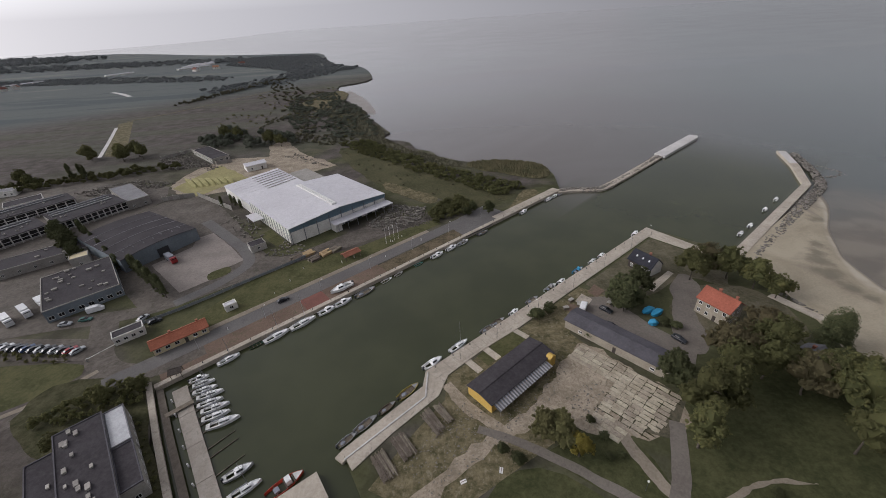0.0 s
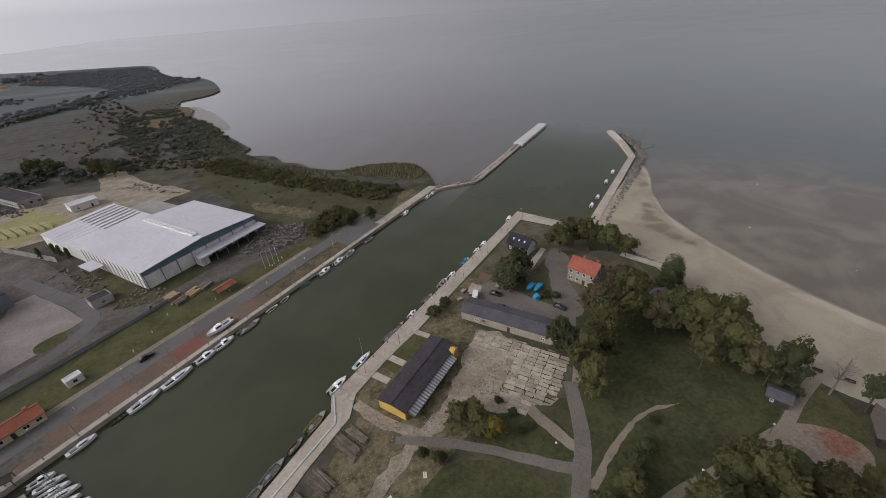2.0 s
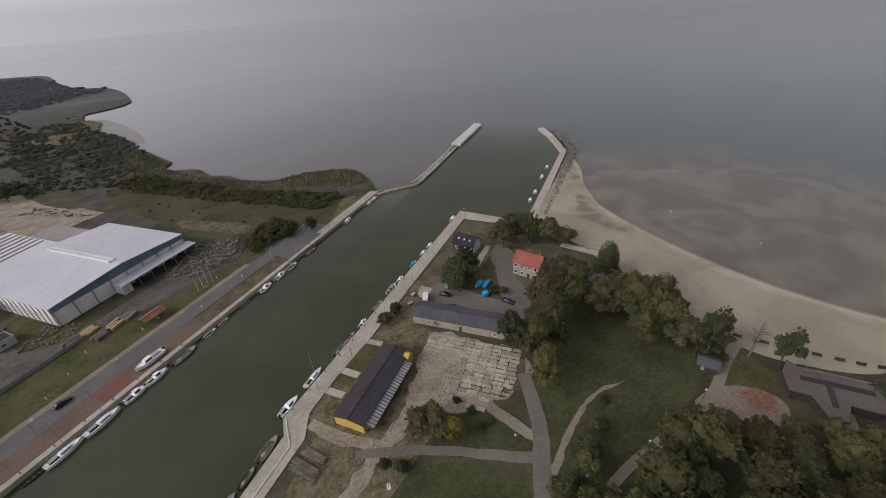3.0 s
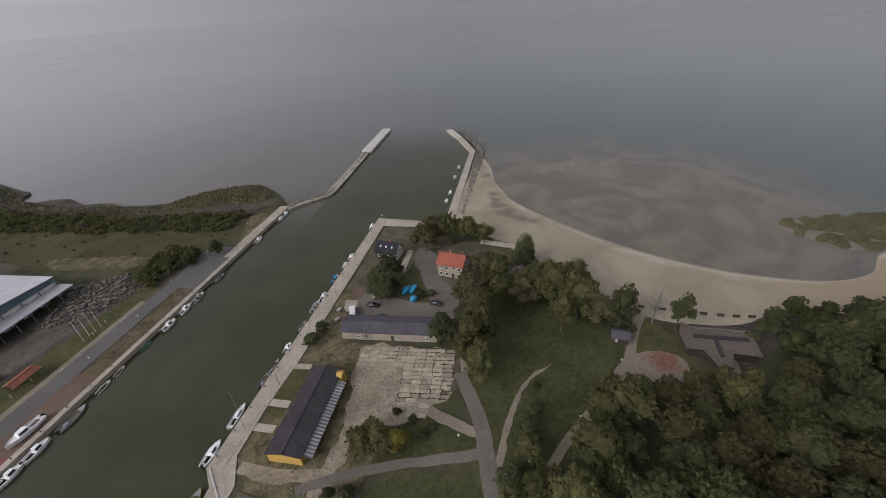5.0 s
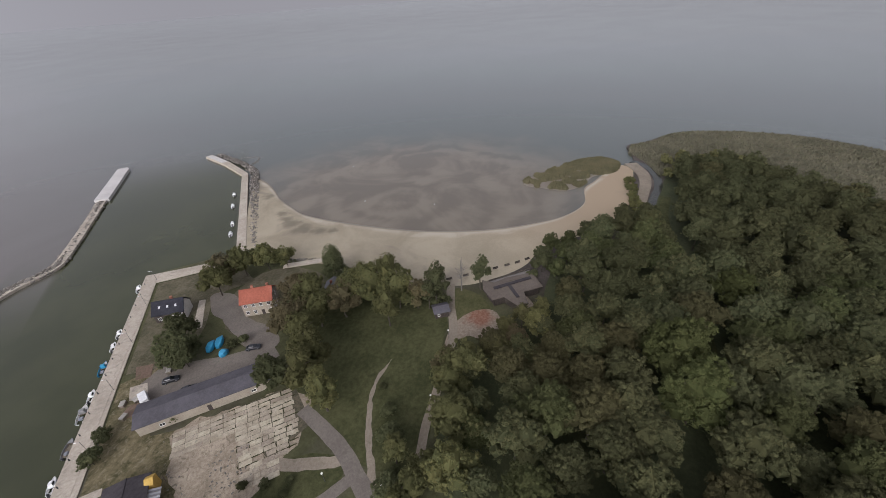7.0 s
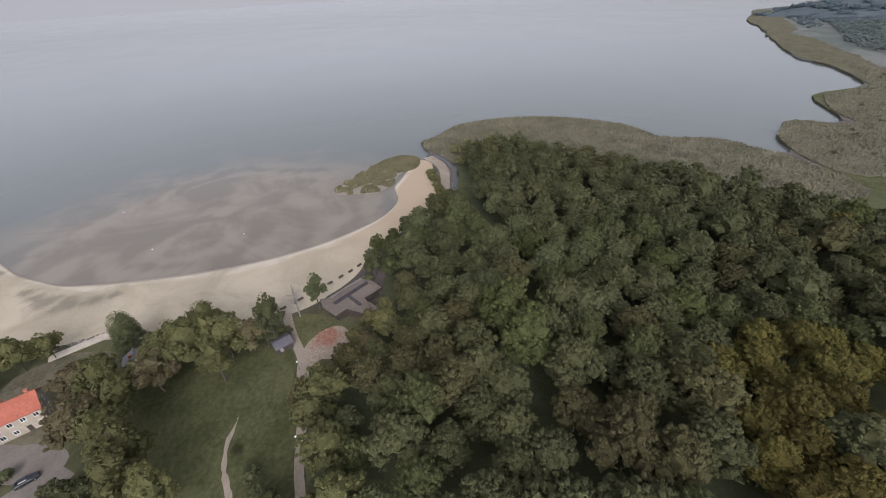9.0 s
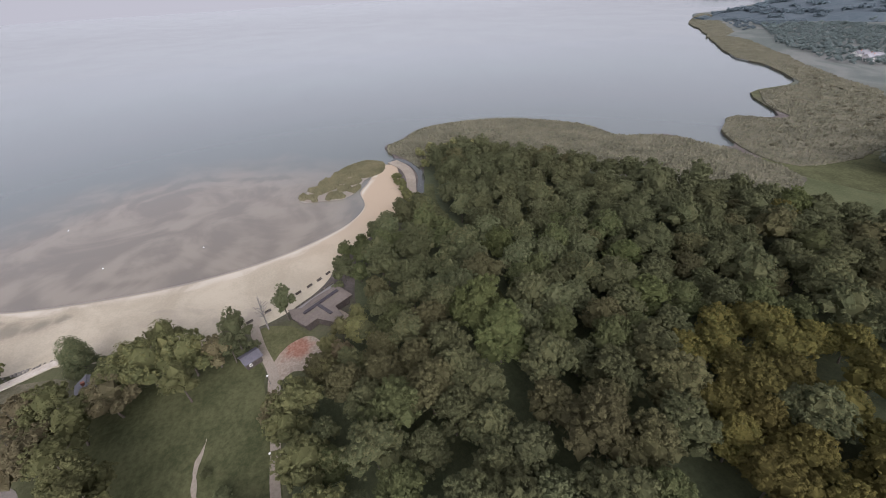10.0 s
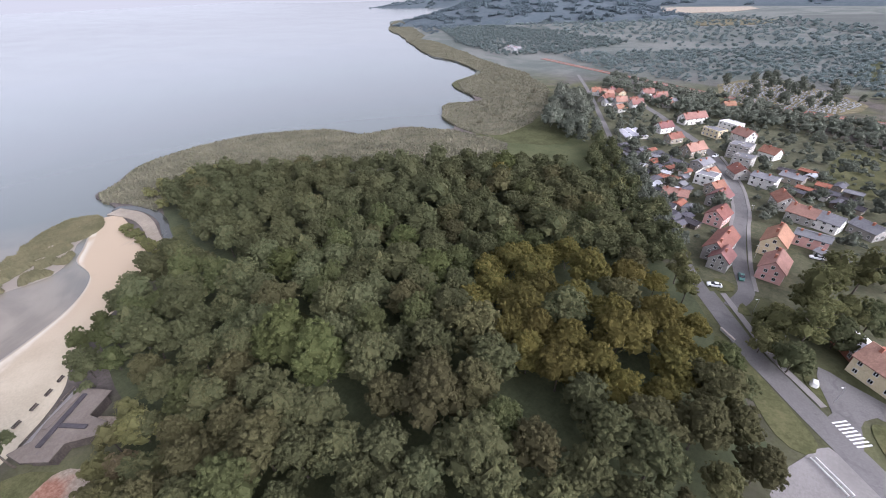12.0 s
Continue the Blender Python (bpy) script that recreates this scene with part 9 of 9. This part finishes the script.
heap_of("rubble", "crates and pallets beside the lorry yard", "pallets", [(-118, 196), (-104, 184), (-94, 174), (-86, 178), (-98, 194), (-112, 206)], 50, 0.5, 1.8, SCRAP, 105)
heap_of("rubble", "loose stones on the rough yard edge", "stones", [(-80, 158), (-70, 156), (-60, 160), (-66, 168), (-76, 172)], 50, 0.5, 1.4, SCRAP, 106)
heap_of("rubble", "scattered stones and planks on the rough ground", "stones", [(-4, 66), (2, 72), (12, 66), (22, 72), (30, 80), (36, 88), (40, 92), (36, 84), (28, 72), (20, 64), (8, 56), (-6, 48), (-12, 54)], 300, 0.15, 0.5, SCRAP, 107, 0.4)
heap_of("rubble", "broken kerbs along the edge of the slab yard", "stones", [(30, 68), (38, 76), (44, 70), (40, 62), (34, 62)], 60, 0.2, 0.7, SCRAP, 108, 0.35)
retire(list(PARKKINDS.values()) + [k for kinds in NEARWOOD.values() for k in kinds])

# ---- concrete slabs of the yard, laid one by one ----
base = structure("slab_floor", prism([(40.5, 89.5), (58.5, 71), (60, 66), (52, 56.5), (41, 61), (46.5, 74), (38, 86)], -0.3, 0.075), surf("joint_soil", (0.055, 0.051, 0.032), (0.130, 0.112, 0.078), 0.3, 1.2, 1.0), "dark joints and soil under the yard slabs", "yard")
SLAB = [surf(f"yard_slab_{i}", (0.245, 0.208, 0.155), (0.43, 0.378, 0.295), 0.3, 1.5, 0.95, bump=0.3, rand=0.18, stain=(0.16, 0.14, 0.11, 0.7)) for i in range(1)][0]
ex = (Vector((58.5, 70.5)) - Vector((41.5, 89.5))).normalized()
ey = Vector((ex.y, -ex.x))
w, d = 2.9, 1.46
slab = bmesh.new()
box(slab, -w / 2 + 0.06, w / 2 - 0.06, -d / 2 + 0.05, d / 2 - 0.05, -0.1, 0.11)
bmesh.ops.bevel(slab, geom=[e for e in slab.edges if all(v.co.z > 0 for v in e.verts)], offset=0.03, segments=1)
slab_mesh = mesh_of("slab", slab, SLAB)
half = bmesh.new()
box(half, -w / 4 + 0.08, w / 4 - 0.07, -d / 2 + 0.06, d / 2 - 0.07, -0.1, 0.11)
half_mesh = mesh_of("slab", half, SLAB)
r = random.Random(4)
facing = math.degrees(math.atan2(ex.y, ex.x))
for j in range(16):
    slip = r.uniform(-0.5, 0.5) if j > 3 else 0.0
    for i in range(10):
        if (j > 4 and i < 5) or (j > 9 and i > 8) or (j > 12 and i > 7) or r.random() < 0.012:
            continue
        worn = 0.16 if i > 7 or j > 9 else 0.04
        for k in ((-0.25, 0.25) if j > 3 and r.random() < 0.25 else (0,)):
            p = Vector((41.0, 89.6)) + ex * ((i + 0.5 + k) * w + slip) + ey * (j + 0.5) * d * 1.02
            part("slab", half_mesh if k else slab_mesh, None, base, m=pose(p.x + r.uniform(-worn, worn), p.y + r.uniform(-worn, worn), 0.05 + r.uniform(-0.02, 0.03), r.uniform(-0.8, 0.8), r.uniform(-0.8, 0.8), facing + r.uniform(-12, 12) * worn))
WEED = surf("weeds", (0.030, 0.032, 0.014), (0.066, 0.062, 0.032), 0.4, 1.5, 1.0, spec=0.1, bump=0.6)
tuft = bmesh.new()
for q in range(220):
    i, j = r.choice((3, 4, 5, 6, 7, 8, 8, 9, 9)), r.choice((0, 1, 2, 3, 4, 6, 8, 10, 10, 11, 12))
    if j > 4 and i < 5:
        continue
    across = r.random() < 0.65
    p = Vector((41.0, 89.6)) + ex * (i + (r.random() if across else 0)) * w + ey * (j + (0 if across else r.random())) * d * 1.02
    L, W = (r.uniform(0.4, 1.4), r.uniform(0.10, 0.24)) if across else (r.uniform(0.10, 0.24), r.uniform(0.3, 0.8))
    ring = [(L * r.uniform(0.7, 1.0) * math.cos(a * math.pi / 3), W * r.uniform(0.7, 1.1) * math.sin(a * math.pi / 3)) for a in range(6)]
    m = pose(p.x, p.y, 0, 0, 0, facing)
    foot = [tuft.verts.new(m @ Vector((x, y, 0.1))) for x, y in ring]
    tip = tuft.verts.new(m @ Vector((0, 0, r.uniform(0.24, 0.42))))
    for a in range(6):
        tuft.faces.new((foot[a], foot[(a + 1) % 6], tip))
tagged(new("weeds", mesh_of("weeds", tuft, WEED)), "dark weeds growing in the joints of the slab yard", "weeds", kind="stuff")

# coping stones along the west quay
cope = mesh_of("coping_stone", box(bmesh.new(), -0.72, 0.72, -0.45, 0.45, -0.1, 0.16), CONCRETE)
wall = bpy.data.objects["quay_west"]
for i in range(132):
    p = along(0.8 + i * 1.52, 0.15)
    part("coping_stone", cope, None, wall, m=pose(p[0], p[1], 0.17 + r.uniform(-0.01, 0.02), 0, 0, QA + r.uniform(-0.4, 0.4)))
# slab joints of the east quay
strip_mesh = mesh_of("quay_slab", box(bmesh.new(), -1.42, 1.42, -1.9, 1.9, -0.1, 0.1), CONCRETE)
east = bpy.data.objects["quay_east"]
for i in range(42):
    p = Vector((-7, 83)) + EQ * (1.8 + i * 2.94) - en * 2.3
    part("quay_slab", strip_mesh, None, east, m=pose(p.x, p.y, 0.17 + r.uniform(0, 0.015), 0, 0, EA))
